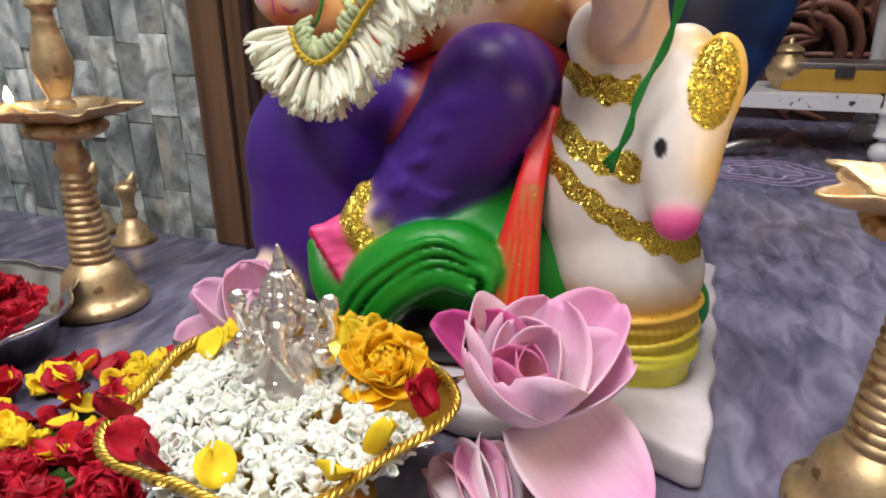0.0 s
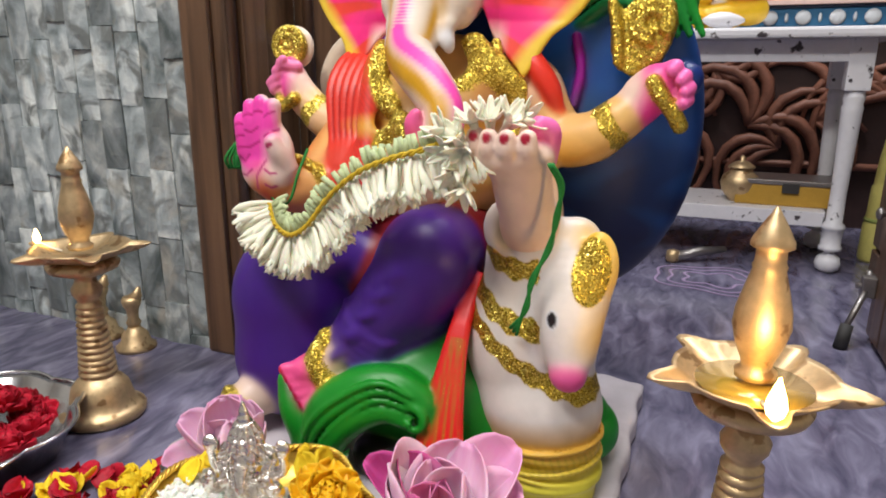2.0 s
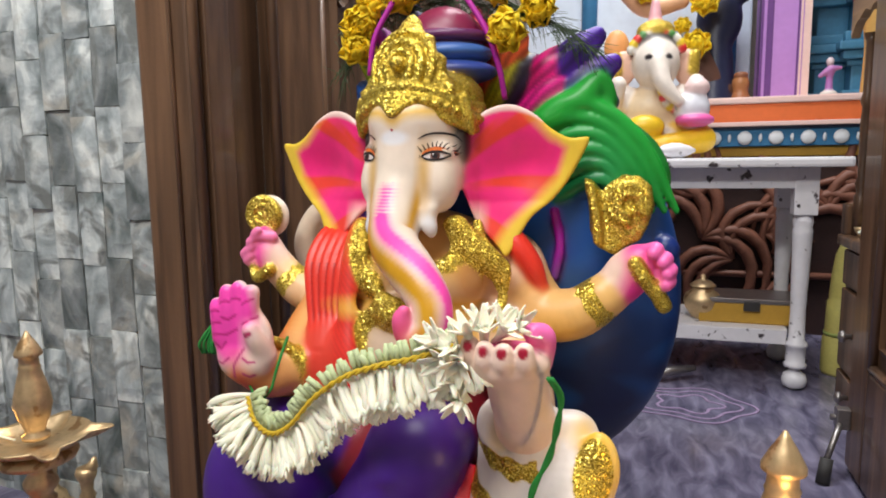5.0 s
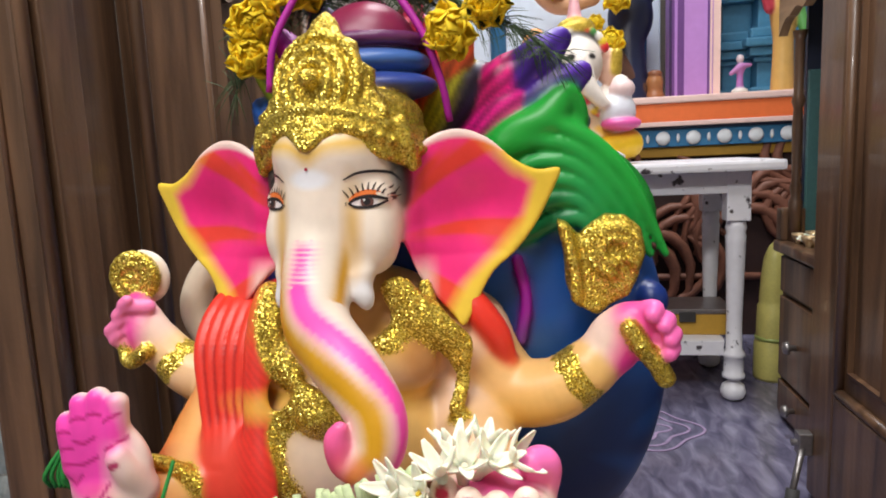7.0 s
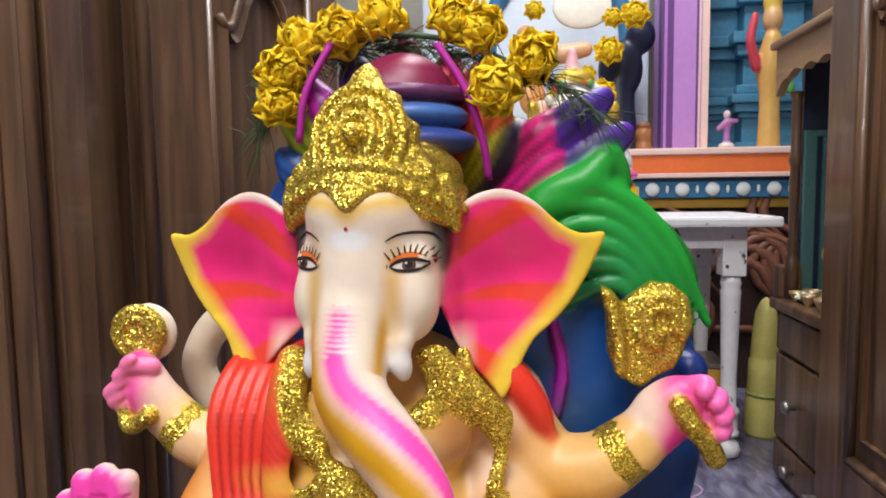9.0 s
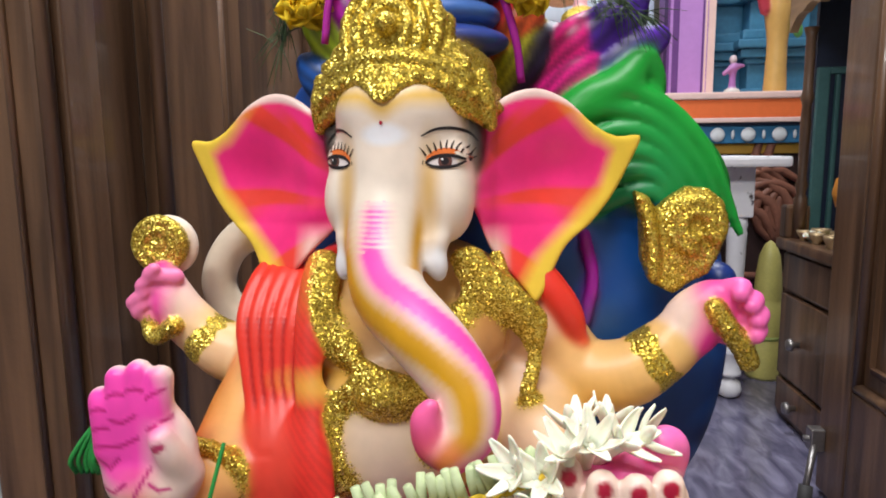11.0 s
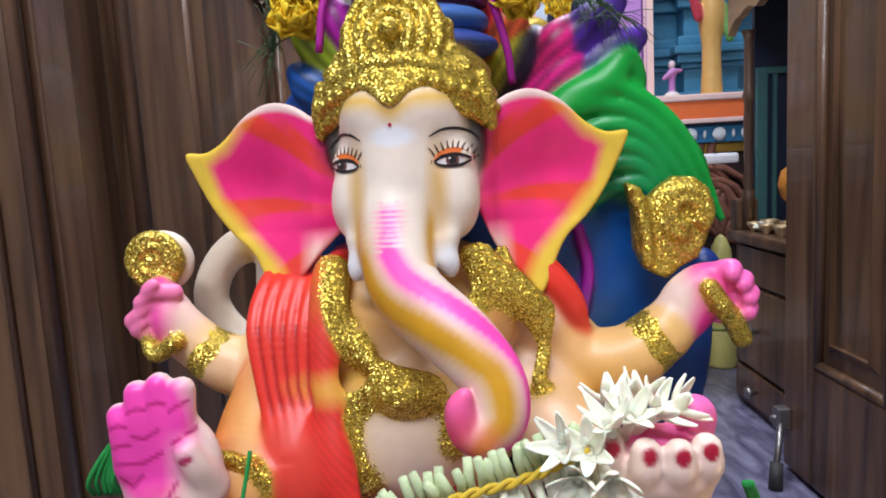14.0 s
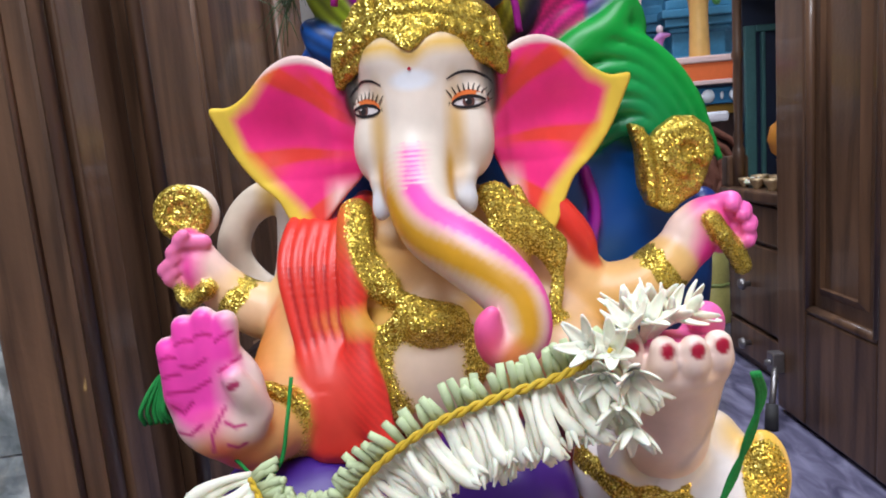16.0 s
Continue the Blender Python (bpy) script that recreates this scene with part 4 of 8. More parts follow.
def ear_color(p):
    a, z = np.abs(p[:, 0]), p[:, 2]
    ang = np.arctan2(z - 0.565, a - 0.030)
    far = np.hypot(a - 0.030, z - 0.565)
    streak = np.clip(1.2 * np.cos(ang * 9.0 + 0.35 * np.sin(far * 60)) + 0.25 * np.sin(ang * 31 + 3 * far), 0, 1) ** 2.6
    c = lerp3((0.86, 0.022, 0.20), (0.76, 0.045, 0.028), 1.1 * streak * np.clip((far - 0.02) / 0.05, 0, 1))
    line = np.array([(0.137, 0.660), (0.166, 0.628), (0.199, 0.616), (0.178, 0.568), (0.150, 0.536), (0.130, 0.510), (0.114, 0.482)])
    near = np.full(len(p), 9.0)
    for q, r in zip(line, line[1:]):
        d = r - q
        t = np.clip(((a - q[0]) * d[0] + (z - q[1]) * d[1]) / (d @ d), 0, 1)
        near = np.minimum(near, np.hypot(a - q[0] - t * d[0], z - q[1] - t * d[1]))
    reach = 0.013 + 0.012 * np.clip((a - 0.165) / 0.03, 0, 1) + 0.006 * np.clip((0.55 - z) / 0.03, 0, 1)
    y = np.clip((reach - near) / 0.014 + 0.5, 0, 1) * np.clip((0.655 - z) / 0.025, 0, 1)
    y = y[:, None]
    c = c * (1 - y) + np.array((0.82, 0.56, 0.05)) * y
    rim = (np.clip((z - (0.6475 - 9.0 * (a - 0.112) ** 2)) / 0.004, 0, 1) * (a < 0.150))[:, None]
    c = c * (1 - rim) + np.array((0.82, 0.60, 0.54)) * rim
    stem = np.clip((0.549 - z) / 0.02, 0, 1) * np.clip((0.094 - a) / 0.014, 0, 1)
    stem = stem[:, None] * 0.85
    return c * (1 - stem) + np.array((0.80, 0.55, 0.48)) * stem


head.sheet(EAR, ear_depth, 0.0042, ear_color, 0.008, lo=-0.02, hi=0.14)
head.sheet([(-u, z) for u, z in EAR], ear_depth, 0.0042, ear_color, 0.008, lo=-0.02, hi=0.14)
# hair behind the temples
for s in (-1, 1):
    head.ball((s * 0.057, 0.040, 0.618), (0.014, 0.028, 0.034), BLACK, 0.002)
# brow shading of airbrushed ochre, cheeks, forehead mark
head.paint(lambda p: 0.9 * np.clip(1 - np.abs(p[:, 2] - 0.6475 + 0.010 * np.exp(-(p[:, 0] / 0.012) ** 2)) / 0.012, 0, 1) * (p[:, 1] < 0.03) * (np.abs(p[:, 0]) < 0.06), (0.72, 0.42, 0.03))
for s in (-1, 1):
    head.paint(lambda p, s=s: 0.8 * blob((s * 0.0315, -0.012, 0.578), (0.0075, 0.03, 0.034), 1.3)(p), (0.64, 0.35, 0.03))
head.paint(blob((0, -0.036, 0.619), (0.017, 0.03, 0.008), 0.6), (0.84, 0.84, 0.86))

# crown: a rounded cap, bands, and a pointed front plate with rings and beads
crown = Clay()
def rim_at(s, out, up):
    return ((0.070 + out) * math.sin(s), 0.042 + (0.061 + out) * math.cos(s), 0.652 - 0.024 * abs(math.sin(s)) ** 2 + up)


turns = np.linspace(0, 6.2832, 41)
crown.tube([rim_at(s, 0, 0) for s in turns], [0.0055] * 41, GOLD, 0.003, 1.0, steps=1)
crown.tube([rim_at(s, 0.0, 0.012) for s in turns], [0.0085] * 41, GOLD, 0.003, 1.0, steps=1)
crown.tube([rim_at(s, 0.001, 0.025) for s in turns], [0.006] * 41, GOLD, 0.003, 1.0, steps=1)
for s in turns[:-1:1]:
    crown.ball(rim_at(s, 0.007, 0.012), 0.0042, GOLD, 0.002, 1.0)
crown.ball((0, 0.048, 0.668), (0.072, 0.060, 0.034), GOLD, 0.004, 1.0)
PLATE = [(s * u, z) for s, row in ((-1, ((0.060, 0.652), (0.058, 0.680), (0.047, 0.690), (0.046, 0.708), (0.034, 0.716), (0.030, 0.732), (0.017, 0.739), (0.010, 0.753), (0, 0.761))), (1, ((0.010, 0.753), (0.017, 0.739), (0.030, 0.732), (0.034, 0.716), (0.046, 0.708), (0.047, 0.690), (0.058, 0.680), (0.060, 0.652)))) for u, z in row]


def plate_depth(u, z):
    return -0.012 + 9.0 * u * u + 0.55 * np.clip(z - 0.70, 0, 1)


crown.sheet(PLATE, plate_depth, 0.006, GOLD, 0.003, 1.0, lo=-0.05, hi=0.14)


def on_plate(u, z, out=0.006):
    return (u, float(plate_depth(u, z)) - out, z)


crown.ball(on_plate(0, 0.700), (0.009, 0.013, 0.009), GOLD, 0.002, 1.0)
for r, t in ((0.016, 0.0042), (0.026, 0.0046), (0.037, 0.0044)):
    arc = [on_plate(r * math.sin(a), 0.698 + r * 1.1 * math.cos(a), 0.008) for a in np.linspace(-2.4, 2.4, 16)]
    crown.tube(arc, [t] * 16, GOLD, 0.002, 1.0, steps=1)
for k in range(10):
    a = 0.628 * k
    crown.ball(on_plate(0.021 * math.sin(a), 0.703 + 0.022 * math.cos(a)), 0.0035, GOLD, 0.001, 1.0)
crown.ball(on_plate(0, 0.741), (0.007, 0.008, 0.009), GOLD, 0.002, 1.0)
for s in (-1, 1):
    crown.tube([on_plate(s * 0.045, 0.664), on_plate(s * 0.052, 0.676), on_plate(s * 0.045, 0.686), on_plate(s * 0.038, 0.677), on_plate(s * 0.044, 0.670)], [0.0042] * 5, GOLD, 0.002, 1.0)
    crown.tube([on_plate(s * 0.040, 0.706), on_plate(s * 0.028, 0.724), on_plate(s * 0.016, 0.730)], [0.0035] * 3, GOLD, 0.002, 1.0)
    crown.tube([(s * 0.066, 0.012, 0.664), (s * 0.071, 0.014, 0.645), (s * 0.072, 0.020, 0.626)], [0.006, 0.006, 0.005], GOLD, 0.003, 1.0)
crown.tube([on_plate(-0.055, 0.660), on_plate(-0.03, 0.661), on_plate(-0.012, 0.652), on_plate(0, 0.641), on_plate(0.012, 0.652), on_plate(0.03, 0.661), on_plate(0.055, 0.660)], [0.0045] * 7, GOLD, 0.002, 1.0)
# striped turban dome behind the crown
crown.ball((0.008, 0.088, 0.735), (0.050, 0.044, 0.046), (0.22, 0.012, 0.06), 0.002)
crown.ball((0.008, 0.085, 0.722), (0.062, 0.052, 0.018), (0.05, 0.14, 0.42), 0.002)
crown.ball((0.008, 0.082, 0.700), (0.070, 0.056, 0.016), (0.03, 0.06, 0.28), 0.002)
crown.tube([(0.008 + 0.056 * math.cos(a), 0.088 + 0.047 * math.sin(a), 0.741) for a in np.linspace(0, 6.283, 25)], [0.006] * 25, (0.12, 0.02, 0.10), 0.002, steps=1)

# torso, shawl, arms
body = Clay()


def torso_color(p):
    shade = np.clip((p[:, 2] - 0.418) / 0.05, 0, 1)
    c = lerp3((0.80, 0.62, 0.46), (0.76, 0.44, 0.15), shade)
    side = np.clip((np.hypot(p[:, 0] + 0.004, (p[:, 2] - 0.385) * 1.1) - 0.048) / 0.022, 0, 1) * (p[:, 2] < 0.43)
    side = side[:, None] * 0.9
    return c * (1 - side) + np.array((0.76, 0.47, 0.12)) * side


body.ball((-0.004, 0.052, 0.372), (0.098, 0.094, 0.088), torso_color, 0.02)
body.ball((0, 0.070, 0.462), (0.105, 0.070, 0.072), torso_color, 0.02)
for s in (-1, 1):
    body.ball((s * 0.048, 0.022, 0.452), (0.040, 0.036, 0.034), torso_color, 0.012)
    body.ball((s * 0.105, 0.070, 0.462), (0.045, 0.042, 0.046), SKIN, 0.02)
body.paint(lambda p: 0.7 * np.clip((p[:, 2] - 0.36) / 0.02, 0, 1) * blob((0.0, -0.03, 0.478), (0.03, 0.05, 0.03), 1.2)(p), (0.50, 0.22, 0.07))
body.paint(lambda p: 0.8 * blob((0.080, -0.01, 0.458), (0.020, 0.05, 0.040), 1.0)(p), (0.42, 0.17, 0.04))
for s in (-1, 1):
    body.paint(lambda p, s=s: 0.75 * blob((s * 0.165, 0.05, 0.392), (0.055, 0.06, 0.022), 1.2)(p), (0.74, 0.40, 0.05))
    body.paint(lambda p, s=s: 0.8 * blob((s * 0.048, -0.02, 0.424), (0.042, 0.05, 0.012), 1.0)(p), (0.72, 0.40, 0.05))
# rear right arm with its hand and the gold disc
body.tube([(-0.11, 0.075, 0.450), (-0.150, 0.068, 0.418), (-0.182, 0.064, 0.424), (-0.212, 0.064, 0.448)], [0.038, 0.031, 0.027, 0.021], lambda p: lerp3(SKIN, (0.78, 0.50, 0.18), (p[:, 2] - 0.41) / 0.05), 0.012)
body.tube([(-0.212, 0.064, 0.448), (-0.228, 0.062, 0.470), (-0.236, 0.066, 0.492)], [0.021, 0.022, 0.015], lambda p: lerp3(PINK, (0.80, 0.56, 0.46), (p[:, 0] + 0.232) / 0.02), 0.008)
for i, (u, z) in enumerate(((-0.254, 0.462), (-0.252, 0.474), (-0.248, 0.486), (-0.240, 0.497), (-0.258, 0.470))):
    body.tube([(u + 0.02, 0.055, z - 0.004), (u + 0.004, 0.044, z), (u + 0.008, 0.042, z + 0.006)], [0.009, 0.0075, 0.006], (0.86, 0.20, 0.42), 0.002)
body.ball((-0.238, 0.084, 0.520), (0.029, 0.010, 0.029), (0.80, 0.66, 0.55), 0.003)
for r in (0.023, 0.014):
    body.tube([(-0.242 + r * math.cos(a), 0.072, 0.522 + r * math.sin(a)) for a in np.linspace(0, 6.283, 17)], [0.0055] * 17, GOLD, 0.003, 1.0, steps=1)
body.ball((-0.242, 0.074, 0.522), (0.012, 0.006, 0.012), GOLD, 0.002, 1.0)
body.tube([(-0.214, 0.036, 0.452), (-0.236, 0.042, 0.440), (-0.246, 0.05, 0.462)], [0.008] * 3, GOLD, 0.003, 1.0)


def band_on(c, d, half, reach):
    c, d = np.array(c), np.array(d) / np.linalg.norm(d)

    def f(p):
        q = p - c
        along = q @ d
        return np.clip((half - np.abs(along) + 0.002 * np.sin(p[:, 1] * 500)) / 0.002 + 0.5, 0, 1) * (np.linalg.norm(q, axis=1) < reach)
    return f


body.paint(band_on((-0.194, 0.064, 0.434), (-0.75, 0, 0.6), 0.008, 0.045), GOLD, 1.0)
body.paint(band_on((0.214, 0.046, 0.430), (0.8, 0, 0.55), 0.0105, 0.050), GOLD, 1.0)
# front right arm, palm raised
body.tube([(-0.105, 0.055, 0.430), (-0.128, 0.020, 0.385), (-0.138, -0.020, 0.355), (-0.152, -0.060, 0.345), (-0.168, -0.080, 0.360)], [0.040, 0.040, 0.036, 0.029, 0.025], lambda p: lerp3((0.78, 0.40, 0.14), (0.72, 0.12, 0.03), 1 - (np.abs(p[:, 0] + 0.165)) / 0.03), 0.014)


def palm_color(p):
    r = np.hypot((p[:, 0] + 0.182) / 0.042, (p[:, 2] - 0.420) / 0.058)
    heel = np.clip((p[:, 0] + 0.170) / 0.022, 0, 1) * np.clip((0.425 - p[:, 2]) / 0.02, 0, 1)
    w = np.clip((1.08 - r) / 0.35, 0, 1) * (1 - 0.9 * heel) * np.clip((-0.089 - p[:, 1]) / 0.006, 0, 1)
    return lerp3((0.80, 0.60, 0.54), (0.88, 0.06, 0.42), w)


body.ball((-0.172, -0.086, 0.392), (0.039, 0.016, 0.042), palm_color, 0.010, soft=0.001)
body.ball((-0.168, -0.090, 0.368), (0.034, 0.018, 0.022), palm_color, 0.010, soft=0.0008)
for u, top, lean in ((-0.199, 0.440, -0.003), (-0.186, 0.456, -0.002), (-0.172, 0.461, 0.0), (-0.158, 0.457, 0.002)):
    body.tube([(u * 0.95 - 0.008, -0.088, 0.395), (u, -0.091, 0.425), (u + lean, -0.089, top - 0.009)], [0.013, 0.0108, 0.0092], palm_color, 0.005, soft=0.001)
body.tube([(-0.142, -0.088, 0.376), (-0.146, -0.100, 0.396), (-0.150, -0.104, 0.408)], [0.013, 0.0105, 0.009], palm_color, 0.005, soft=0.001)


def flat_stroke(points, width):
    """A brush line on the palm, as it lies seen from the front."""
    line = near_path([(x, 0.0, z) for x, z in points], width, 0.0016)
    return lambda p: line(p * np.array((1, 0, 1))) * (p[:, 1] < -0.092)


for row in (((-0.208, 0.424), (-0.198, 0.428), (-0.193, 0.427)), ((-0.192, 0.436), (-0.185, 0.439), (-0.179, 0.438)), ((-0.177, 0.441), (-0.170, 0.443), (-0.165, 0.441)), ((-0.162, 0.436), (-0.156, 0.440), (-0.150, 0.442)), ((-0.206, 0.411), (-0.196, 0.414), (-0.191, 0.414)), ((-0.189, 0.420), (-0.180, 0.418), (-0.170, 0.424)), ((-0.161, 0.414), (-0.150, 0.420), (-0.145, 0.422)), ((-0.204, 0.399), (-0.182, 0.401), (-0.168, 0.408)), ((-0.201, 0.389), (-0.192, 0.383), (-0.184, 0.392)), ((-0.200, 0.368), (-0.188, 0.367), (-0.178, 0.375)), ((-0.172, 0.352), (-0.170, 0.368), (-0.160, 0.386)), ((-0.160, 0.376), (-0.153, 0.371), (-0.147, 0.372)), ((-0.160, 0.358), (-0.154, 0.354), (-0.148, 0.356))):
    body.paint(flat_stroke(row, 0.0013), (0.50, 0.01, 0.17))
body.paint(flat_stroke(((-0.151, 0.404), (-0.147, 0.406)), 0.003), (0.45, 0.03, 0.12))
body.tube([(-0.150 + 0.034 * math.cos(a), -0.052 - 0.006 * math.sin(a), 0.350 + 0.034 * math.sin(a)) for a in np.linspace(0, 6.283, 17)], [0.006] * 17, GOLD, 0.003, 1.0, steps=1)
# rear left arm, hand and the gold axe
body.tube([(0.11, 0.075, 0.452), (0.150, 0.060, 0.412), (0.190, 0.048, 0.414), (0.222, 0.046, 0.436)], [0.040, 0.034, 0.030, 0.026], lambda p: lerp3((0.74, 0.42, 0.16), (0.78, 0.48, 0.16), (p[:, 0] - 0.12) / 0.1), 0.012)
body.ball((0.246, 0.048, 0.460), (0.026, 0.020, 0.036), lambda p: lerp3((0.80, 0.60, 0.50), (0.88, 0.03, 0.36), (p[:, 0] + 0.4 * (0.462 - p[:, 2]) - 0.236) / 0.022), 0.01, turn=(0, 32, 0))
body.ball((0.262, 0.044, 0.476), (0.022, 0.016, 0.022), PINK, 0.008)
for i, (u, z) in enumerate(((0.278, 0.494), (0.288, 0.484), (0.293, 0.472), (0.292, 0.460))):
    body.tube([(u - 0.018, 0.046, z - 0.008), (u, 0.034, z), (u - 0.002, 0.026, z - 0.004)], [0.010, 0.0085, 0.007], (0.88, 0.14, 0.44), 0.002)
body.tube([(0.258, 0.026, 0.478), (0.268, 0.026, 0.462), (0.280, 0.030, 0.446), (0.288, 0.034, 0.432)], [0.008, 0.009, 0.009, 0.009], GOLD, 0.003, 1.0)
AXE = [(0.212, 0.492), (0.204, 0.512), (0.202, 0.548), (0.196, 0.572), (0.206, 0.568), (0.216, 0.556), (0.226, 0.566), (0.240, 0.575), (0.258, 0.573), (0.271, 0.562), (0.275, 0.540), (0.268, 0.516), (0.260, 0.500), (0.244, 0.492), (0.232, 0.482)]
body.sheet(AXE, lambda u, z: 0.068 + 0 * u, 0.010, GOLD, 0.004, 1.0, lo=0.03, hi=0.11)
for r in (0.021, 0.012):
    body.tube([(0.248 + r * math.cos(a), 0.057, 0.542 + r * math.sin(a)) for a in np.linspace(-0.6, 4.6, 16)], [0.005] * 16, GOLD, 0.003, 1.0, steps=1)
body.tube([(0.214, 0.057, 0.50), (0.211, 0.056, 0.53), (0.204, 0.058, 0.562)], [0.006] * 3, GOLD, 0.003, 1.0)
# front left arm reaching forward, palm up
body.tube([(0.100, 0.060, 0.400), (0.142, -0.020, 0.335), (0.156, -0.085, 0.328), (0.162, -0.115, 0.342)], [0.040, 0.034, 0.030, 0.028], SKIN, 0.012)
HANDC = (0.80, 0.60, 0.50)
body.tube([(0.166, -0.112, 0.335), (0.163, -0.135, 0.368), (0.162, -0.152, 0.400)], [0.025, 0.0265, 0.027], HANDC, 0.01, squash=(1.05, 1, 1))
body.ball((0.156, -0.158, 0.413), (0.037, 0.034, 0.019), lambda p: lerp3(HANDC, (0.86, 0.05, 0.36), (p[:, 2] - 0.424) / 0.006), 0.008)
for u, v in ((0.125, -0.176), (0.142, -0.189), (0.159, -0.192), (0.176, -0.186)):
    body.tube([(u * 0.95 + 0.008, v + 0.035, 0.412), (u, v + 0.006, 0.420), (u, v + 0.002, 0.432)], [0.0115, 0.0102, 0.0084], HANDC, 0.003)
    body.paint(blob((u, v - 0.008, 0.433), (0.0048, 0.009, 0.0052), 0.3), (0.36, 0.004, 0.03))
body.tube([(0.178, -0.138, 0.412), (0.184, -0.144, 0.434), (0.178, -0.154, 0.441)], [0.015, 0.0125, 0.0095], (0.86, 0.16, 0.46), 0.004)
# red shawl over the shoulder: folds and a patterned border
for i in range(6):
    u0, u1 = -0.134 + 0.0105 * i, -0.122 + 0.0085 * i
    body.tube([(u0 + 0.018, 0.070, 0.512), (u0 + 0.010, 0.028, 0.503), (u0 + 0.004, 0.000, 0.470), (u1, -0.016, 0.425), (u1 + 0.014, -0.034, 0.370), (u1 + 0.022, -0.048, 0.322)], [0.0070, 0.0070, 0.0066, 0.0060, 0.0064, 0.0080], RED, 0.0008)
    # crease beside each fold shaded with a darker red line in the paint
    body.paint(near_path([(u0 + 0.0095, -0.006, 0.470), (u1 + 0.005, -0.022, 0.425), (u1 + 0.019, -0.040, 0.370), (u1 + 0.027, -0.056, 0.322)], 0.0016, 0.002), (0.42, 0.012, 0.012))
body.tube([(-0.060, 0.064, 0.520), (-0.066, 0.014, 0.509), (-0.070, -0.012, 0.468), (-0.068, -0.028, 0.425), (-0.058, -0.048, 0.375), (-0.048, -0.062, 0.330)], [0.010] * 6, lambda p: np.array((0.70, 0.03, 0.02)) * (0.95 + 0.07 * np.sign(np.sin(p[:, 2] * 800 + p[:, 0] * 900)))[:, None], 0.0015, squash=(1.1, 0.65, 1))
body.ball((-0.100, 0.027, 0.455), (0.034, 0.020, 0.055), RED, 0.004)
body.ball((-0.090, -0.018, 0.345), (0.050, 0.040, 0.055), (0.68, 0.05, 0.03), 0.02)
body.tube([(0.098, 0.050, 0.525), (0.122, 0.040, 0.495), (0.140, 0.040, 0.470), (0.150, 0.045, 0.445)], [0.010, 0.014, 0.013, 0.008], RED, 0.006)
# necklaces and chains of glitter
for path, r in (([(-0.062, 0.012, 0.512), (-0.058, -0.010, 0.486), (-0.054, -0.014, 0.464), (-0.038, -0.020, 0.446), (-0.012, -0.034, 0.432), (0.0, -0.038, 0.422)], 0.0092), ([(0.052, -0.002, 0.520), (0.060, -0.002, 0.497), (0.050, -0.010, 0.474)], 0.0072), ([(0.080, 0.016, 0.520), (0.090, 0.004, 0.494), (0.104, 0.006, 0.470), (0.112, 0.008, 0.440), (0.106, 0.000, 0.412)], 0.0088), ([(0.064, 0.000, 0.52), (0.082, 0.000, 0.492), (0.112, 0.006, 0.470)], 0.0058), ([(-0.026, -0.036, 0.424), (-0.046, -0.034, 0.402), (-0.048, -0.038, 0.372), (-0.038, -0.042, 0.346)], 0.0080), ([(0.02, -0.036, 0.424), (0.032, -0.036, 0.400), (0.030, -0.040, 0.376)], 0.0065)):
    body.tube([(q[0], q[1] + 0.003, q[2]) for q in path], [r * 0.75] * len(path), GOLD, 0.012, 0.9, squash=(1, 0.35, 1))
    body.paint(near_path([tuple(x) for x in spline(path, 4)], r * 1.12, 0.007), GOLD, 1.0)
body.ball((-0.002, -0.034, 0.418), (0.026, 0.016, 0.018), GOLD, 0.006, 1.0)

# legs, lap, throne and its scrolls
low = Clay()
low.ball((0.0, 0.04, 0.24), (0.13, 0.12, 0.09), (0.20, 0.012, 0.02), 0.02)
low.tube([(0.045, 0.03, 0.265), (0.046, -0.05, 0.288), (0.046, -0.102, 0.292)], [0.055, 0.054, 0.049], PURPLE, 0.02)
low.tube([(0.046, -0.102, 0.292), (0.030, -0.098, 0.255), (0.002, -0.104, 0.220), (-0.034, -0.122, 0.190)], [0.049, 0.056, 0.050, 0.033], PURPLE, 0.02)
for i in range(5):
    t = i / 4
    low.tube([(0.066 - 0.02 * i, -0.118 - 0.004 * i, 0.300 - 0.022 * i), (0.040 - 0.02 * i, -0.150 - 0.002 * i, 0.286 - 0.026 * i), (0.006 - 0.014 * i, -0.142, 0.268 - 0.022 * i)], [0.003, 0.0042, 0.002], PURPLE, 0.010)
    low.tube([(-0.048 - 0.012 * t, -0.120, 0.232 - 0.042 * t), (-0.025 - 0.01 * t, -0.148, 0.218 - 0.040 * t), (0.012 - 0.02 * t, -0.150, 0.200 - 0.032 * t), (0.032 - 0.02 * t, -0.135, 0.205 - 0.03 * t)], [0.004, 0.0055, 0.005, 0.003], PURPLE, 0.006)
low.tube([(-0.030, -0.125, 0.185), (-0.055, -0.142, 0.168), (-0.082, -0.160, 0.158)], [0.024, 0.022, 0.016], lambda p: lerp3((0.80, 0.60, 0.50), (0.86, 0.08, 0.30), (-0.052 - p[:, 0]) / 0.014), 0.01)
for i in range(5):
    a = i / 4
    c = (-0.100 + 0.026 * a, -0.172 - 0.004 * a, 0.160 - 0.036 * a)
    low.tube([(-0.070 + 0.014 * a, -0.158, 0.164 - 0.030 * a), c], [0.009, 0.0078 - 0.0012 * a], (0.86, 0.09, 0.30), 0.003)
    low.paint(blob((c[0] - 0.004, c[1] - 0.007, c[2]), (0.0055, 0.006, 0.005), 0.3), (0.55, 0.004, 0.05))
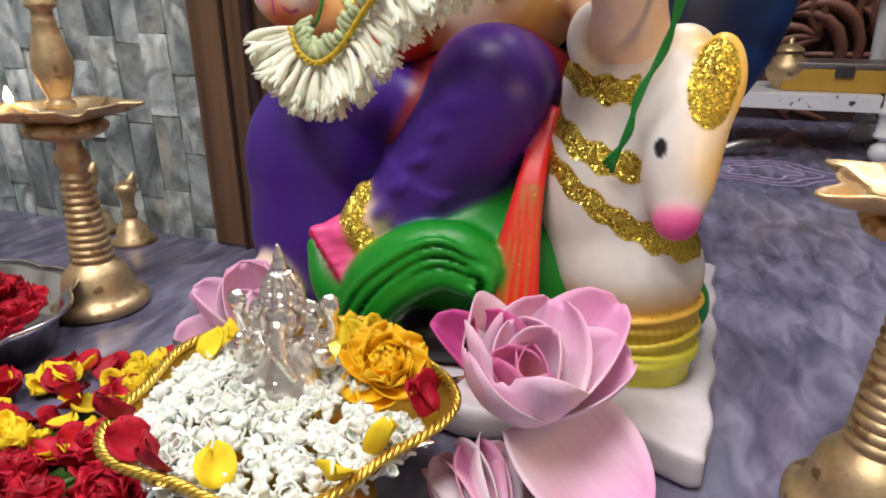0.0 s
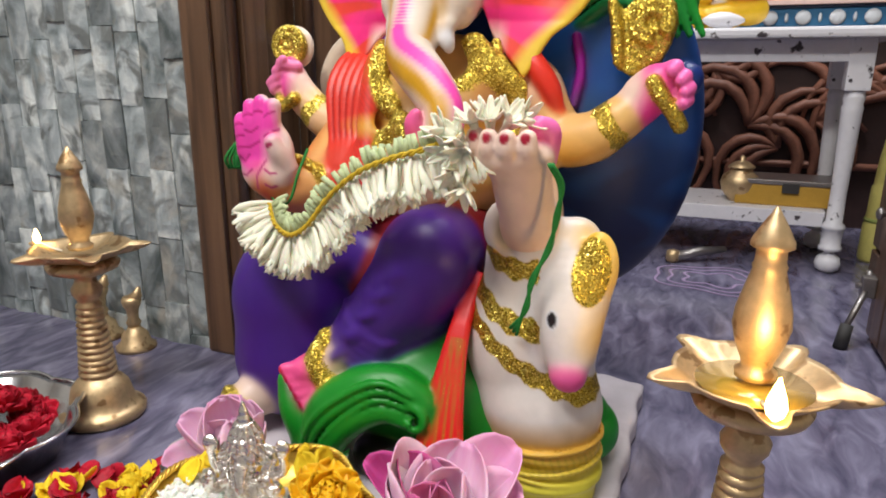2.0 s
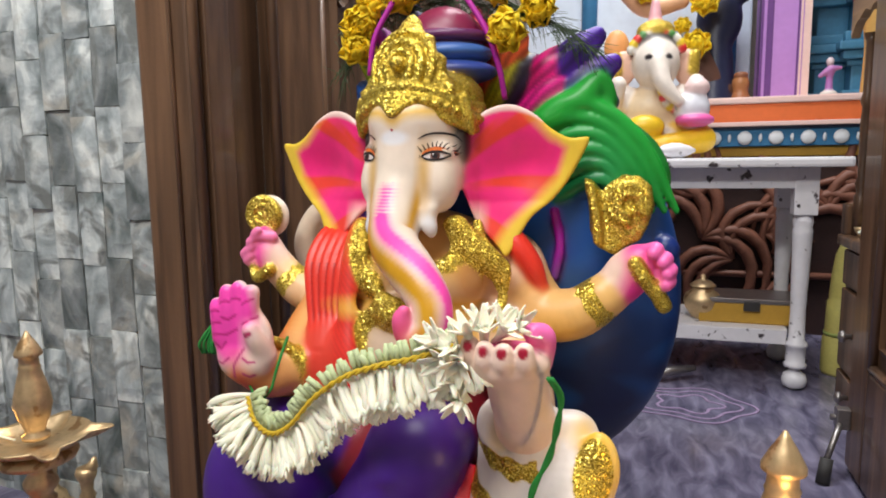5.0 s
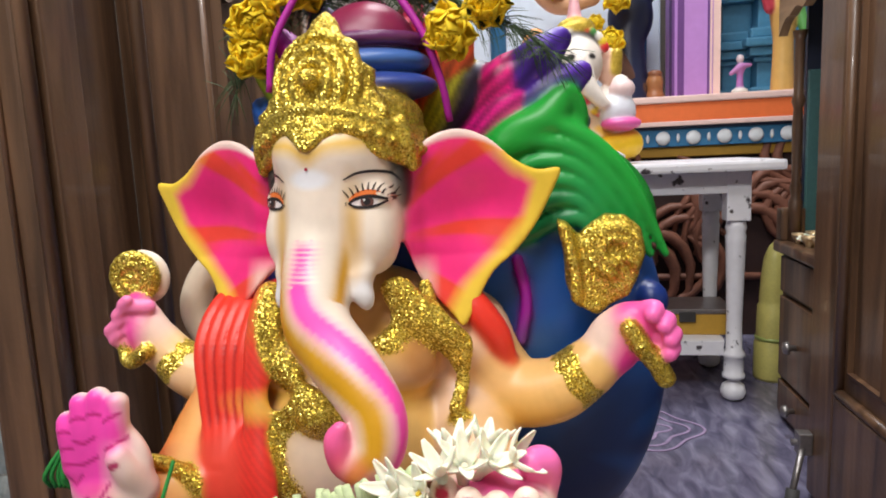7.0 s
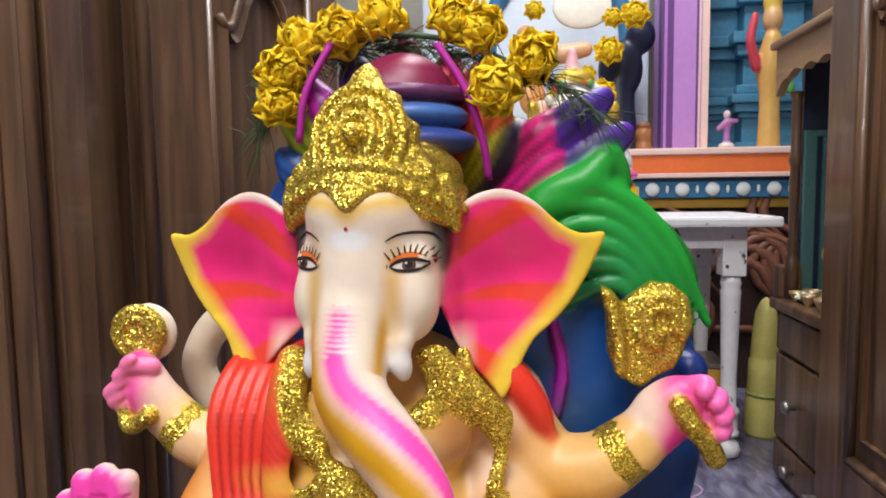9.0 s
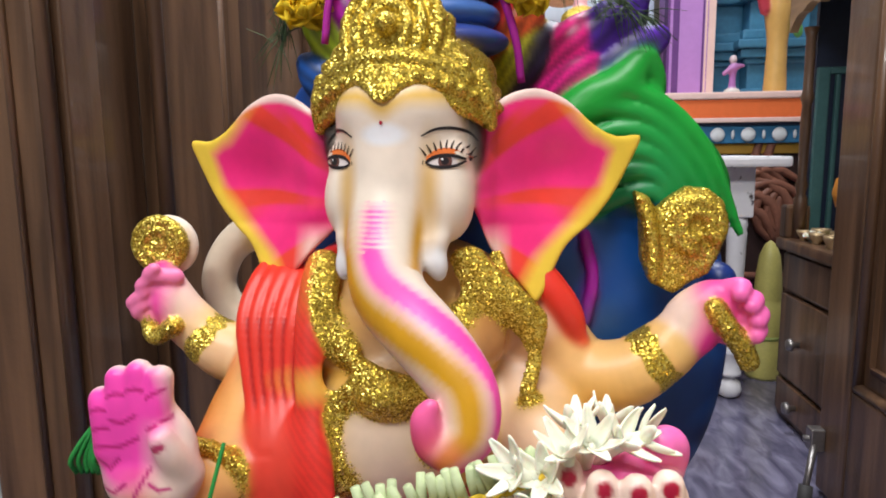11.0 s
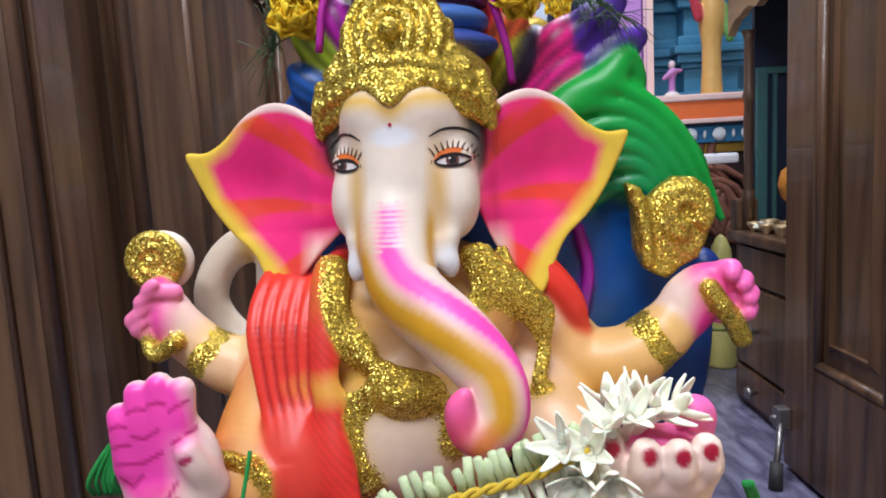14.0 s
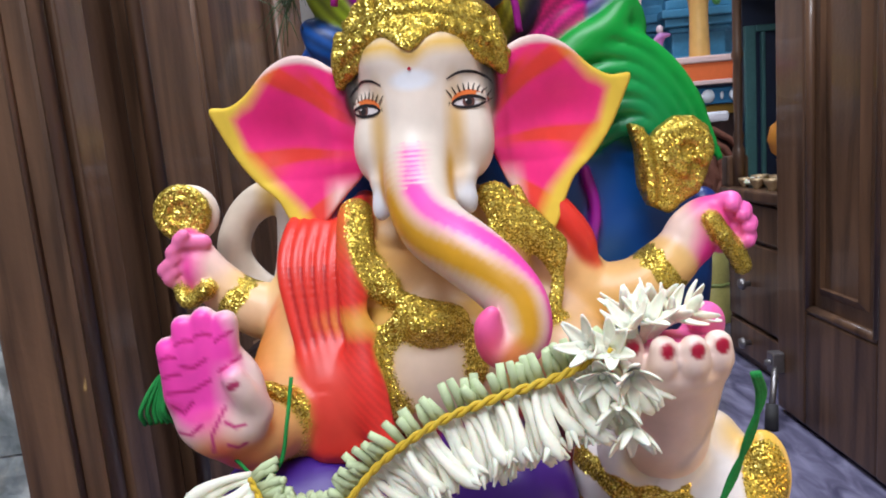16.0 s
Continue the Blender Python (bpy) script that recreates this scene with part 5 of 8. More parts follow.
low.tube([(-0.062, -0.142, 0.196), (-0.066, -0.160, 0.172), (-0.046, -0.160, 0.142), (-0.028, -0.150, 0.136)], [0.010, 0.012, 0.013, 0.009], GOLD, 0.004, 1.0)
low.ball((-0.168, -0.045, 0.195), (0.086, 0.080, 0.100), PURPLE, 0.02)
low.ball((-0.120, -0.02, 0.270), (0.080, 0.070, 0.050), PURPLE, 0.02)
low.ball((-0.160, -0.06, 0.120), (0.088, 0.072, 0.085), PURPLE, 0.02)
low.tube([(-0.180, -0.110, 0.090), (-0.205, -0.150, 0.072), (-0.225, -0.180, 0.060)], [0.030, 0.024, 0.018], lambda p: lerp3((0.80, 0.60, 0.50), (0.86, 0.10, 0.30), (-0.165 - p[:, 1]) / 0.01), 0.01)
low.tube([(-0.215, -0.125, 0.075), (-0.208, -0.145, 0.098), (-0.180, -0.150, 0.085)], [0.008] * 3, GOLD, 0.003, 1.0)
low.ball((0.020, -0.062, 0.128), (0.125, 0.095, 0.085), GREEN, 0.02)
low.ball((0.12, -0.03, 0.10), (0.10, 0.10, 0.08), GREEN, 0.02)
low.ball((0.045, -0.118, 0.140), (0.058, 0.046, 0.044), GREEN, 0.012)
# broad acanthus scroll that sweeps up from the slab and curls into a volute
low.tube([(-0.078, -0.166, 0.045), (-0.066, -0.168, 0.090), (-0.042, -0.170, 0.128), (-0.004, -0.166, 0.156), (0.036, -0.160, 0.162), (0.066, -0.158, 0.146), (0.072, -0.160, 0.122)], [0.013, 0.019, 0.022, 0.021, 0.019, 0.016, 0.012], GREEN, 0.005)
low.tube([(-0.050, -0.176, 0.046), (-0.036, -0.178, 0.086), (-0.008, -0.178, 0.120), (0.026, -0.174, 0.136), (0.050, -0.172, 0.128)], [0.010, 0.015, 0.017, 0.014, 0.009], GREEN, 0.003)
low.tube([(-0.110, -0.158, 0.140), (-0.094, -0.166, 0.112), (-0.084, -0.166, 0.084), (-0.090, -0.160, 0.050)], [0.010, 0.018, 0.018, 0.012], GREEN, 0.005)
low.tube([(0.061 + (0.019 - 0.0022 * i) * math.cos(2.4 - 0.75 * i), -0.172 - 0.0012 * i, 0.130 + (0.019 - 0.0022 * i) * math.sin(2.4 - 0.75 * i)) for i in range(9)], [0.006 - 0.0004 * i for i in range(9)], GREEN, 0.002)
for off in (0.0, 0.010, 0.020, 0.030):
    low.tube([(-0.080 + off * 0.9, -0.184, 0.062), (-0.056 + off * 0.9, -0.190, 0.112 - off * 0.6), (-0.020 + off * 0.5, -0.190, 0.148 - off * 0.9), (0.024, -0.184, 0.172 - off), (0.060, -0.174, 0.158 - 0.8 * off)], [0.0025, 0.004, 0.0045, 0.004, 0.0025], GREEN, 0.002)
# black ball stands in for the shade of the hollow under the scroll
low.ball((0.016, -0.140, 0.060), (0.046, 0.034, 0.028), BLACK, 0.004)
low.tube([(0.10, 0.0, 0.20), (0.14, -0.03, 0.14), (0.215, -0.01, 0.07)], [0.05, 0.06, 0.04], GREEN, 0.02)
for i in range(5):
    a = i / 4
    low.tube([(0.092 + 0.010 * a, -0.085, 0.270), (0.086 + 0.014 * a, -0.128, 0.215), (0.074 + 0.030 * a, -0.158, 0.140), (0.062 + 0.052 * a, -0.182, 0.050)], [0.0055, 0.0058, 0.0072, 0.0100], (0.80, 0.018, 0.018), 0.001, soft=0.0007)
    low.paint(near_path([(0.086 + 0.014 * a + 0.004, -0.135, 0.215), (0.074 + 0.030 * a + 0.005, -0.166, 0.140), (0.062 + 0.052 * a + 0.006, -0.192, 0.050)], 0.0016, 0.0014), (0.55, 0.14, 0.02), 0.3)
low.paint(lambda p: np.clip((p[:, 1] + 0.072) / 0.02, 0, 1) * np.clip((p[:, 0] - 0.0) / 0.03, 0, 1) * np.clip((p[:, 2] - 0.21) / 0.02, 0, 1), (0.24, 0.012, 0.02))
# plaster slab under it all, with a broken front edge
SLAB = [(-0.27, -0.19), (-0.24, -0.22), (0.12, -0.215), (0.20, -0.20), (0.262, -0.215), (0.266, 0.0), (0.262, 0.22), (-0.26, 0.22)]
slab = Clay()
slab.sheet([(u, v) for u, v in SLAB], lambda u, z: 0.0 * u, 0.017, (0.68, 0.62, 0.66), 0.003, lo=-0.03, hi=0.03)
sv, sf, sc, sg = slab.mesh(0.006)
sv = np.stack([sv[:, 0], sv[:, 2], 0.018 + sv[:, 1]], 1)
sv = sv + 0.0025 * np.sin(sv[:, [1, 0, 0]] * 70) * np.array((1, 1, 0.6)) + np.array((0, 0, 0.0016))
sv[:, 2] = np.maximum(sv[:, 2], 0.0)
sc = sc * (0.85 + 0.2 * np.sin(sv[:, 0] * 31) * np.sin(sv[:, 1] * 27))[:, None]
sf = sf[:, ::-1]

# mouse that squats beside the knee
mouse = Clay()
MW = (0.80, 0.74, 0.70)
mouse.ball((0.160, -0.078, 0.200), (0.072, 0.062, 0.112), MW, 0.014)
mouse.ball((0.178, -0.090, 0.135), (0.062, 0.056, 0.050), MW, 0.02)
mouse.tube([(0.165, -0.080, 0.290), (0.166, -0.105, 0.330), (0.165, -0.118, 0.350)], [0.042, 0.030, 0.027], MW, 0.014)
mouse.tube([(0.205, -0.085, 0.320), (0.212, -0.105, 0.290), (0.210, -0.122, 0.255), (0.214, -0.134, 0.222), (0.215, -0.142, 0.205)], [0.026, 0.035, 0.034, 0.026, 0.018], MW, 0.014)
mouse.ball((0.160, -0.064, 0.298), (0.056, 0.044, 0.042), MW, 0.02)
mouse.ball((0.216, -0.150, 0.203), (0.018, 0.014, 0.018), (0.88, 0.03, 0.30), 0.005)
mouse.ball((0.233, -0.118, 0.305), (0.020, 0.016, 0.036), (0.80, 0.55, 0.14), 0.006)
mouse.paint(blob((0.212, -0.125, 0.235), (0.03, 0.03, 0.022), 0.9), lambda p: lerp3(MW, (0.78, 0.48, 0.06), (p[:, 0] - 0.212) / 0.03))
mouse.paint(blob((0.222, -0.14, 0.338), (0.022, 0.05, 0.014), 0.8), (0.78, 0.46, 0.05))
mouse.paint(lambda p: 0.75 * blob((0.242, -0.105, 0.245), (0.022, 0.05, 0.030), 1.0)(p), (0.74, 0.46, 0.06))
mouse.paint(blob((0.230, -0.138, 0.306), (0.018, 0.035, 0.034), 0.15), GOLD, 1.0)
for a, b in (((0.09, 0.325), (0.178, 0.297)), ((0.085, 0.285), (0.185, 0.236)), ((0.082, 0.255), (0.238, 0.165))):
    def band(p, a=a, b=b):
        mid = a[1] + (b[1] - a[1]) * (p[:, 0] - a[0]) / (b[0] - a[0]) - 0.012 * np.sin(np.clip((p[:, 0] - a[0]) / (b[0] - a[0]), 0, 1) * 3.14)
        return np.clip((0.0110 - np.abs(p[:, 2] - mid) + 0.0022 * np.sin(p[:, 0] * 260)) / 0.002 + 0.5, 0, 1) * (p[:, 1] < -0.06) * (p[:, 0] < b[0]) * ((p[:, 0] < 0.188) | (b[0] > 0.2))
    mouse.paint(band, GOLD, 1.0)
mouse.paint(blob((0.198, -0.158, 0.259), (0.0075, 0.012, 0.0105), 0.2), (0.75, 0.75, 0.78))
mouse.paint(blob((0.198, -0.158, 0.259), (0.0052, 0.012, 0.008), 0.2), BLACK)
mouse.tube([(0.178, -0.086, 0.132), (0.180, -0.086, 0.100), (0.182, -0.088, 0.066), (0.186, -0.088, 0.040)], [0.053, 0.051, 0.053, 0.050], MW, 0.02, squash=(1.12, 1, 1))
mouse.ball((0.180, -0.086, 0.095), (0.063, 0.060, 0.010), MW, 0.010)
mouse.ball((0.184, -0.088, 0.062), (0.064, 0.061, 0.012), MW, 0.010)
for z, tilt in ((0.104, 0.10), (0.080, 0.10), (0.072, -0.08)):
    mouse.tube([(0.181 + 0.064 * math.cos(a), -0.087 + 0.0595 * math.sin(a), z + tilt * 0.064 * math.cos(a)) for a in np.linspace(0, 6.283, 29)], [0.0026] * 29, MW, 0.003, steps=1)
mouse.paint(lambda p: 0.95 * np.clip((0.142 - p[:, 2] + 0.10 * (p[:, 0] - 0.18)) / 0.034, 0, 1), lambda p: lerp3((0.66, 0.62, 0.02), (0.80, 0.44, 0.03), (p[:, 2] - 0.062) / 0.05))
mouse.paint(lambda p: 0.5 * np.clip(np.sin(np.arctan2(p[:, 1] + 0.087, p[:, 0] - 0.181) * 46 + p[:, 2] * 260), 0, 1) * (np.abs(p[:, 2] - 0.088) < 0.012), (0.46, 0.34, 0.01))
# hollow of the near ear, airbrushed
mouse.ball((0.138, -0.112, 0.334), (0.024, 0.014, 0.030), MW, 0.008)
mouse.cut((0.142, -0.134, 0.334), (0.013, 0.016, 0.021), 0.006)
mouse.paint(lambda p: 0.7 * blob((0.142, -0.122, 0.330), (0.013, 0.02, 0.021), 0.7)(p), (0.60, 0.44, 0.20))

# peacock throne behind: blue body, green neck feathers, fan of bright plumes
bird = Clay()
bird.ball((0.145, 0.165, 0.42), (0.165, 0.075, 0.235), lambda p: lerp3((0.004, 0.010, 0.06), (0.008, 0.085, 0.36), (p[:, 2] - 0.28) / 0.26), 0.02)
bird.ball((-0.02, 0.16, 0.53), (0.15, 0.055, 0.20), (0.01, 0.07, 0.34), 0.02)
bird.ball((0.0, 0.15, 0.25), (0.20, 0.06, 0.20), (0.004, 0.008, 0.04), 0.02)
bird.ball((0.215, 0.118, 0.592), (0.085, 0.020, 0.055), (0.004, 0.16, 0.02), 0.006, turn=(0, 32, 0), soft=0.0008)
for i in range(6):
    o = i * 0.0155
    bird.tube([(0.120 + o * 0.5, 0.105, 0.630 - o * 1.1), (0.165 + o * 0.4, 0.095, 0.660 - o * 1.2), (0.215 + o * 0.1, 0.095, 0.650 - o * 1.1), (0.262 - o * 0.3, 0.10, 0.605 - o), (0.300 - o * 0.9, 0.11, 0.530)], [0.0075, 0.0094, 0.0096, 0.0090, 0.004], (0.010, 0.34 - 0.022 * i, 0.036 + 0.006 * i), 0.0012)
bird.tube([(0.150, 0.10, 0.640), (0.188, 0.10, 0.664), (0.208, 0.10, 0.684), (0.219, 0.105, 0.664), (0.208, 0.11, 0.64)], [0.016, 0.018, 0.012, 0.010, 0.014], (0.010, 0.32, 0.03), 0.006)
bird.ball((0.288, 0.13, 0.480), (0.018, 0.02, 0.020), BLUE, 0.006)
FAN = [(-48, 0.165, (0.01, 0.08, 0.34)), (-36, 0.20, (0.40, 0.55, 0.02)), (-28, 0.20, (0.46, 0.01, 0.40)), (-14, 0.21, (0.05, 0.01, 0.16)), (0, 0.21, (0.30, 0.01, 0.10)), (12, 0.20, (0.74, 0.02, 0.10)), (21, 0.20, (0.76, 0.03, 0.05)), (29, 0.185, (0.80, 0.13, 0.03)), (35, 0.165, (0.60, 0.58, 0.03)), (39, 0.17, (0.02, 0.008, 0.05)), (46, 0.205, (0.80, 0.010, 0.24)), (53, 0.19, (0.74, 0.010, 0.26)), (49, 0.242, (0.055, 0.010, 0.26)), (58, 0.238, (0.07, 0.010, 0.28)), (68, 0.215, (0.08, 0.01, 0.26)), (77, 0.20, (0.05, 0.008, 0.22))]
def barbs(c, a):
    """Fine darker and paler lines that run along a plume."""
    def f(p):
        ang = np.degrees(np.arctan2(p[:, 0] - 0.02, p[:, 2] - 0.58)) - a
        far = np.hypot(p[:, 0] - 0.02, p[:, 2] - 0.58)
        w = 0.5 + 0.5 * np.sin(ang * 1.5 + 14 * far + 0.8 * np.sin(far * 90))
        return np.array(c) * (0.55 + 0.7 * w)[:, None]
    return f


for a, ln, c in FAN:
    s, co = math.sin(radians(a)), math.cos(radians(a))
    bird.tube([(0.02 + 0.05 * s, 0.135, 0.58 + 0.05 * co), (0.02 + 0.6 * ln * s, 0.122, 0.58 + 0.6 * ln * co), (0.02 + 0.85 * ln * s, 0.110, 0.58 + 0.85 * ln * co), (0.02 + ln * s, 0.115, 0.58 + ln * co)], [0.012, 0.020, 0.022, 0.012], barbs(c, a), 0.0015, squash=(1, 0.8, 1), soft=0.0007)
# the bird's pale neck loops out on the other side, with a magenta cord
bird.tube([(-0.165, 0.14, 0.405), (-0.206, 0.15, 0.435), (-0.222, 0.15, 0.470), (-0.206, 0.15, 0.508), (-0.175, 0.15, 0.526), (-0.142, 0.15, 0.515)], [0.018, 0.018, 0.018, 0.018, 0.020, 0.020], lambda p: lerp3((0.72, 0.60, 0.46), (0.70, 0.45, 0.08), (p[:, 0] + 0.19) / 0.02 * (p[:, 2] > 0.50)), 0.006)
bird.tube([(-0.160, 0.14, 0.41), (-0.150, 0.14, 0.46), (-0.146, 0.14, 0.515)], [0.026, 0.022, 0.020], (0.68, 0.62, 0.56), 0.006)
bird.tube([(-0.118, 0.118, 0.530), (-0.122, 0.112, 0.505), (-0.128, 0.112, 0.475)], [0.008] * 3, (0.34, 0.01, 0.36), 0.003)
bird.tube([(0.158, 0.092, 0.53), (0.166, 0.088, 0.49), (0.160, 0.088, 0.45)], [0.006] * 3, (0.34, 0.01, 0.36), 0.003)

HEADM = head.mesh(0.002)
tree = BVHTree.FromPolygons([tuple(v) for v in HEADM[0]], [tuple(int(i) for i in q) for q in HEADM[1]])


def turned(v, weight):
    """The face looks a little to its right, and sits a touch to its left."""
    th, v0 = radians(6.5), 0.040
    q = v.copy()
    du = (math.cos(th) - 1) * v[:, 0] + math.sin(th) * (v[:, 1] - v0) + 0.0068
    dv = -math.sin(th) * v[:, 0] + (math.cos(th) - 1) * (v[:, 1] - v0)
    q[:, 0] += weight * du
    q[:, 1] += weight * dv
    return q


def head_weight(v):
    a = np.clip((v[:, 2] - 0.490) / 0.06, 0, 1)
    b = np.clip((0.082 - np.abs(v[:, 0])) / 0.022, 0, 1)
    return a * a * (3 - 2 * a) * b * b * (3 - 2 * b)


def on_face(u, z, lift):
    hit = tree.ray_cast(Vector((u, -0.3, z)), Vector((0, 1, 0)))[0]
    return (u, (hit.y if hit else 0.0) - lift, z)


class Strokes:
    """Fine brushwork laid a hair above the skin."""
    def __init__(self):
        self.v, self.f, self.c = [], [], []

    def line(self, pts, widths, col, lift=0.0006):
        rows = spline([(*p, w) for p, w in zip(pts, widths)], 5)
        base = len(self.v)
        for i, (u, z, w) in enumerate(rows):
            a, b = rows[max(i - 1, 0)], rows[min(i + 1, len(rows) - 1)]
            dx, dz = b[0] - a[0], b[1] - a[1]
            n = math.hypot(dx, dz) or 1
            for s in (1, -1):
                self.v.append(on_face(u - s * dz / n * w, z + s * dx / n * w, lift))
                self.c.append(col)
        for i in range(len(rows) - 1):
            q = base + 2 * i
            self.f.append((q, q + 1, q + 3, q + 2))

    def fill(self, ring, col, lift=0.0005):
        u0, z0 = np.mean(ring, 0)
        base, n = len(self.v), len(ring)
        for k in (1.0, 0.5):
            for u, z in ring:
                self.v.append(on_face(u0 + (u - u0) * k, z0 + (z - z0) * k, lift))
                self.c.append(col)
        self.v.append(on_face(u0, z0, lift))
        self.c.append(col)
        for i in range(n):
            j = (i + 1) % n
            self.f.append((base + i, base + j, base + n + j, base + n + i))
            self.f.append((base + n + i, base + n + j, base + 2 * n))


def disk(u, z, r, n=14):
    return [(u + r * math.cos(6.2832 * i / n), z + r * math.sin(6.2832 * i / n)) for i in range(n)]


ink = Strokes()
LASH = (0.03, 0.012, 0.008)
for s in (-1, 1):
    c = 0.0445
    upper = [(s * (c + x), 0.600 + z) for x, z in ((-0.0150, -0.0020), (-0.010, 0.0016), (-0.002, 0.0034), (0.006, 0.0026), (0.0135, -0.0004))]
    lower = [(s * (c + x), 0.600 + z) for x, z in ((0.0135, -0.0004), (0.006, -0.0044), (-0.002, -0.0054), (-0.010, -0.0046), (-0.0150, -0.0020))]
    lid = [(s * (c + x), 0.600 + z) for x, z in ((0.0150, 0.0010), (0.007, 0.0072), (-0.002, 0.0090), (-0.010, 0.0066), (-0.0165, 0.0000))]
    ink.fill([tuple(q) for q in spline(upper, 3)[:-1]] + [tuple(q) for q in spline(lid, 3)[:-1]], (0.76, 0.17, 0.03), 0.0004)
    ink.fill([tuple(q) for q in spline(upper, 3)[:-1]] + [tuple(q) for q in spline(lower, 3)[:-1]], (0.74, 0.66, 0.64), 0.0005)
    ink.fill(disk(s * c - 0.0015, 0.5990, 0.0050), (0.13, 0.05, 0.04), 0.0007)
    ink.fill(disk(s * c - 0.0015, 0.5990, 0.0028), BLACK, 0.0009)
    # white dot: a highlight put into the eye's paint
    ink.fill(disk(s * c - 0.0035, 0.6006, 0.0008, 8), (0.85, 0.85, 0.85), 0.0011)
    ink.line(upper, [0.0007, 0.0013, 0.0014, 0.0013, 0.0008], BLACK, 0.0011)
    ink.line(lower, [0.0006, 0.0011, 0.0012, 0.0010, 0.0005], BLACK, 0.0011)
    ink.line([(s * (c + 0.012), 0.6006), (s * (c + 0.017), 0.6022)], [0.0008, 0.0004], BLACK, 0.0011)
    for k in range(9):
        t = k / 8
        x, z = -0.0145 + 0.027 * t, 0.6030 + 0.0055 * math.sin(3.14 * t)
        ink.line([(s * (c + x), z), (s * (c + x * 1.12), z + 0.0030), (s * (c + x * 1.32 + 0.0005), z + 0.0062)], [0.0007, 0.0006, 0.0003], LASH, 0.0012)
    ink.line([(s * (c - 0.0175), 0.6175), (s * (c - 0.008), 0.6225), (s * (c + 0.004), 0.6235), (s * (c + 0.013), 0.6200), (s * (c + 0.0185), 0.6140)], [0.0005, 0.0010, 0.0012, 0.0010, 0.0004], BLACK, 0.0009)
    ink.line([(s * (c - 0.0165), 0.5995), (s * (c - 0.017), 0.5965)], [0.0004, 0.0002], LASH, 0.0009)
ink.fill(disk(-0.001, 0.6275, 0.0015, 10), (0.42, 0.01, 0.04), 0.0007)
dip = [(-0.056, 0.650), (-0.044, 0.6585), (-0.030, 0.6600), (-0.014, 0.6550), (0.0, 0.6445), (0.014, 0.6550), (0.030, 0.6600), (0.044, 0.6585), (0.056, 0.650)]
for up, r in ((0.0, 0.0038), (0.0065, 0.0045), (0.014, 0.005)):
    crown.tube([on_face(u, z + up * (1 + 0.5 * abs(u) / 0.05), 0.0005) for u, z in dip], [r] * 9, GOLD, 0.003, 1.0)
HEADM = (turned(HEADM[0], head_weight(HEADM[0])), *HEADM[1:])
CROWNM = crown.mesh(0.002)
CROWNM = (turned(CROWNM[0], np.ones(len(CROWNM[0]))), *CROWNM[1:])
ink.v = turned(np.array(ink.v), head_weight(np.array(ink.v)))
INK = (np.array(ink.v), ink.f, np.array(ink.c, float), np.zeros(len(ink.v)))
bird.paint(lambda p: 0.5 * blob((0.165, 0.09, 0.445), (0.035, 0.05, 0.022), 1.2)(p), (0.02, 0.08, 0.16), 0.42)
bird.paint(lambda p: 0.5 * np.clip(np.sin(p[:, 0] * 55 + 1.5 * np.sin(p[:, 2] * 60)) * np.sin(p[:, 2] * 48), 0, 1) * (p[:, 2] < 0.56) * (p[:, 0] > 0.05), (0.012, 0.10, 0.36))
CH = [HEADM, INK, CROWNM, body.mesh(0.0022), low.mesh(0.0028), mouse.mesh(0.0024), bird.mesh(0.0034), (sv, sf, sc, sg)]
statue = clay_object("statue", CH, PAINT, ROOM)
tagged(statue, "painted plaster elephant-headed statue with gold glitter crown", "statue")


# ---- things in the hall ----
def world_at(x, y, z, rz=0):
    return pose(x, y, z, 0, 0, rz)


STEM = [(0.056, 0.0), (0.060, 0.004), (0.060, 0.012), (0.053, 0.018), (0.047, 0.022), (0.044, 0.034), (0.040, 0.050), (0.032, 0.060), (0.0255, 0.066)]
for i in range(12):
    z = 0.068 + i * 0.0095
    r = 0.0255 - i * 0.00078
    STEM += [(r - 0.0022, z), (r + 0.0012, z + 0.003), (r + 0.0012, z + 0.006), (r - 0.0022, z + 0.009)]
STEM += [(0.0145, 0.186), (0.020, 0.195), (0.021, 0.203), (0.015, 0.213), (0.014, 0.222), (0.030, 0.226), (0.046, 0.233), (0.049, 0.240), (0.044, 0.246), (0.030, 0.249)]
FINIAL = [(0.016, 0.262), (0.017, 0.268), (0.012, 0.271), (0.013, 0.277), (0.019, 0.292), (0.0228, 0.308), (0.0215, 0.322), (0.0165, 0.342), (0.0125, 0.356), (0.0135, 0.359), (0.012, 0.362), (0.0115, 0.372), (0.0165, 0.375), (0.0165, 0.379), (0.010, 0.392), (0.004, 0.402), (0.0015, 0.407)]


def lamp_tray():
    """A shallow dish drawn out into five wick spouts."""
    bm = bmesh.new()
    n, rows = 100, []
    prof = [(0.0, 0.252), (0.35, 0.2505), (0.62, 0.253), (0.80, 0.258), (0.93, 0.264), (1.0, 0.2665), (1.01, 0.2645), (0.93, 0.2605), (0.80, 0.254), (0.5, 0.2465), (0.3, 0.2465)]
    for k, z in prof:
        ring = []
        for i in range(n):
            a = 6.28318 * i / n
            s = max(0.0, math.cos(2.5 * a) ** 2 - 0.72) / 0.28
            r = k * (0.066 + 0.026 * s ** 1.3 * (k > 0.6))
            ring.append(bm.verts.new((max(r, 0.001) * math.cos(a), max(r, 0.001) * math.sin(a), z - 0.002 * s * (k > 0.9))))
        rows.append(ring)
    for a, b in zip(rows, rows[1:]):
        for i in range(n):
            bm.faces.new((a[i], a[(i + 1) % n], b[(i + 1) % n], b[i]))
    bmesh.ops.recalc_face_normals(bm, faces=bm.faces)
    return bm


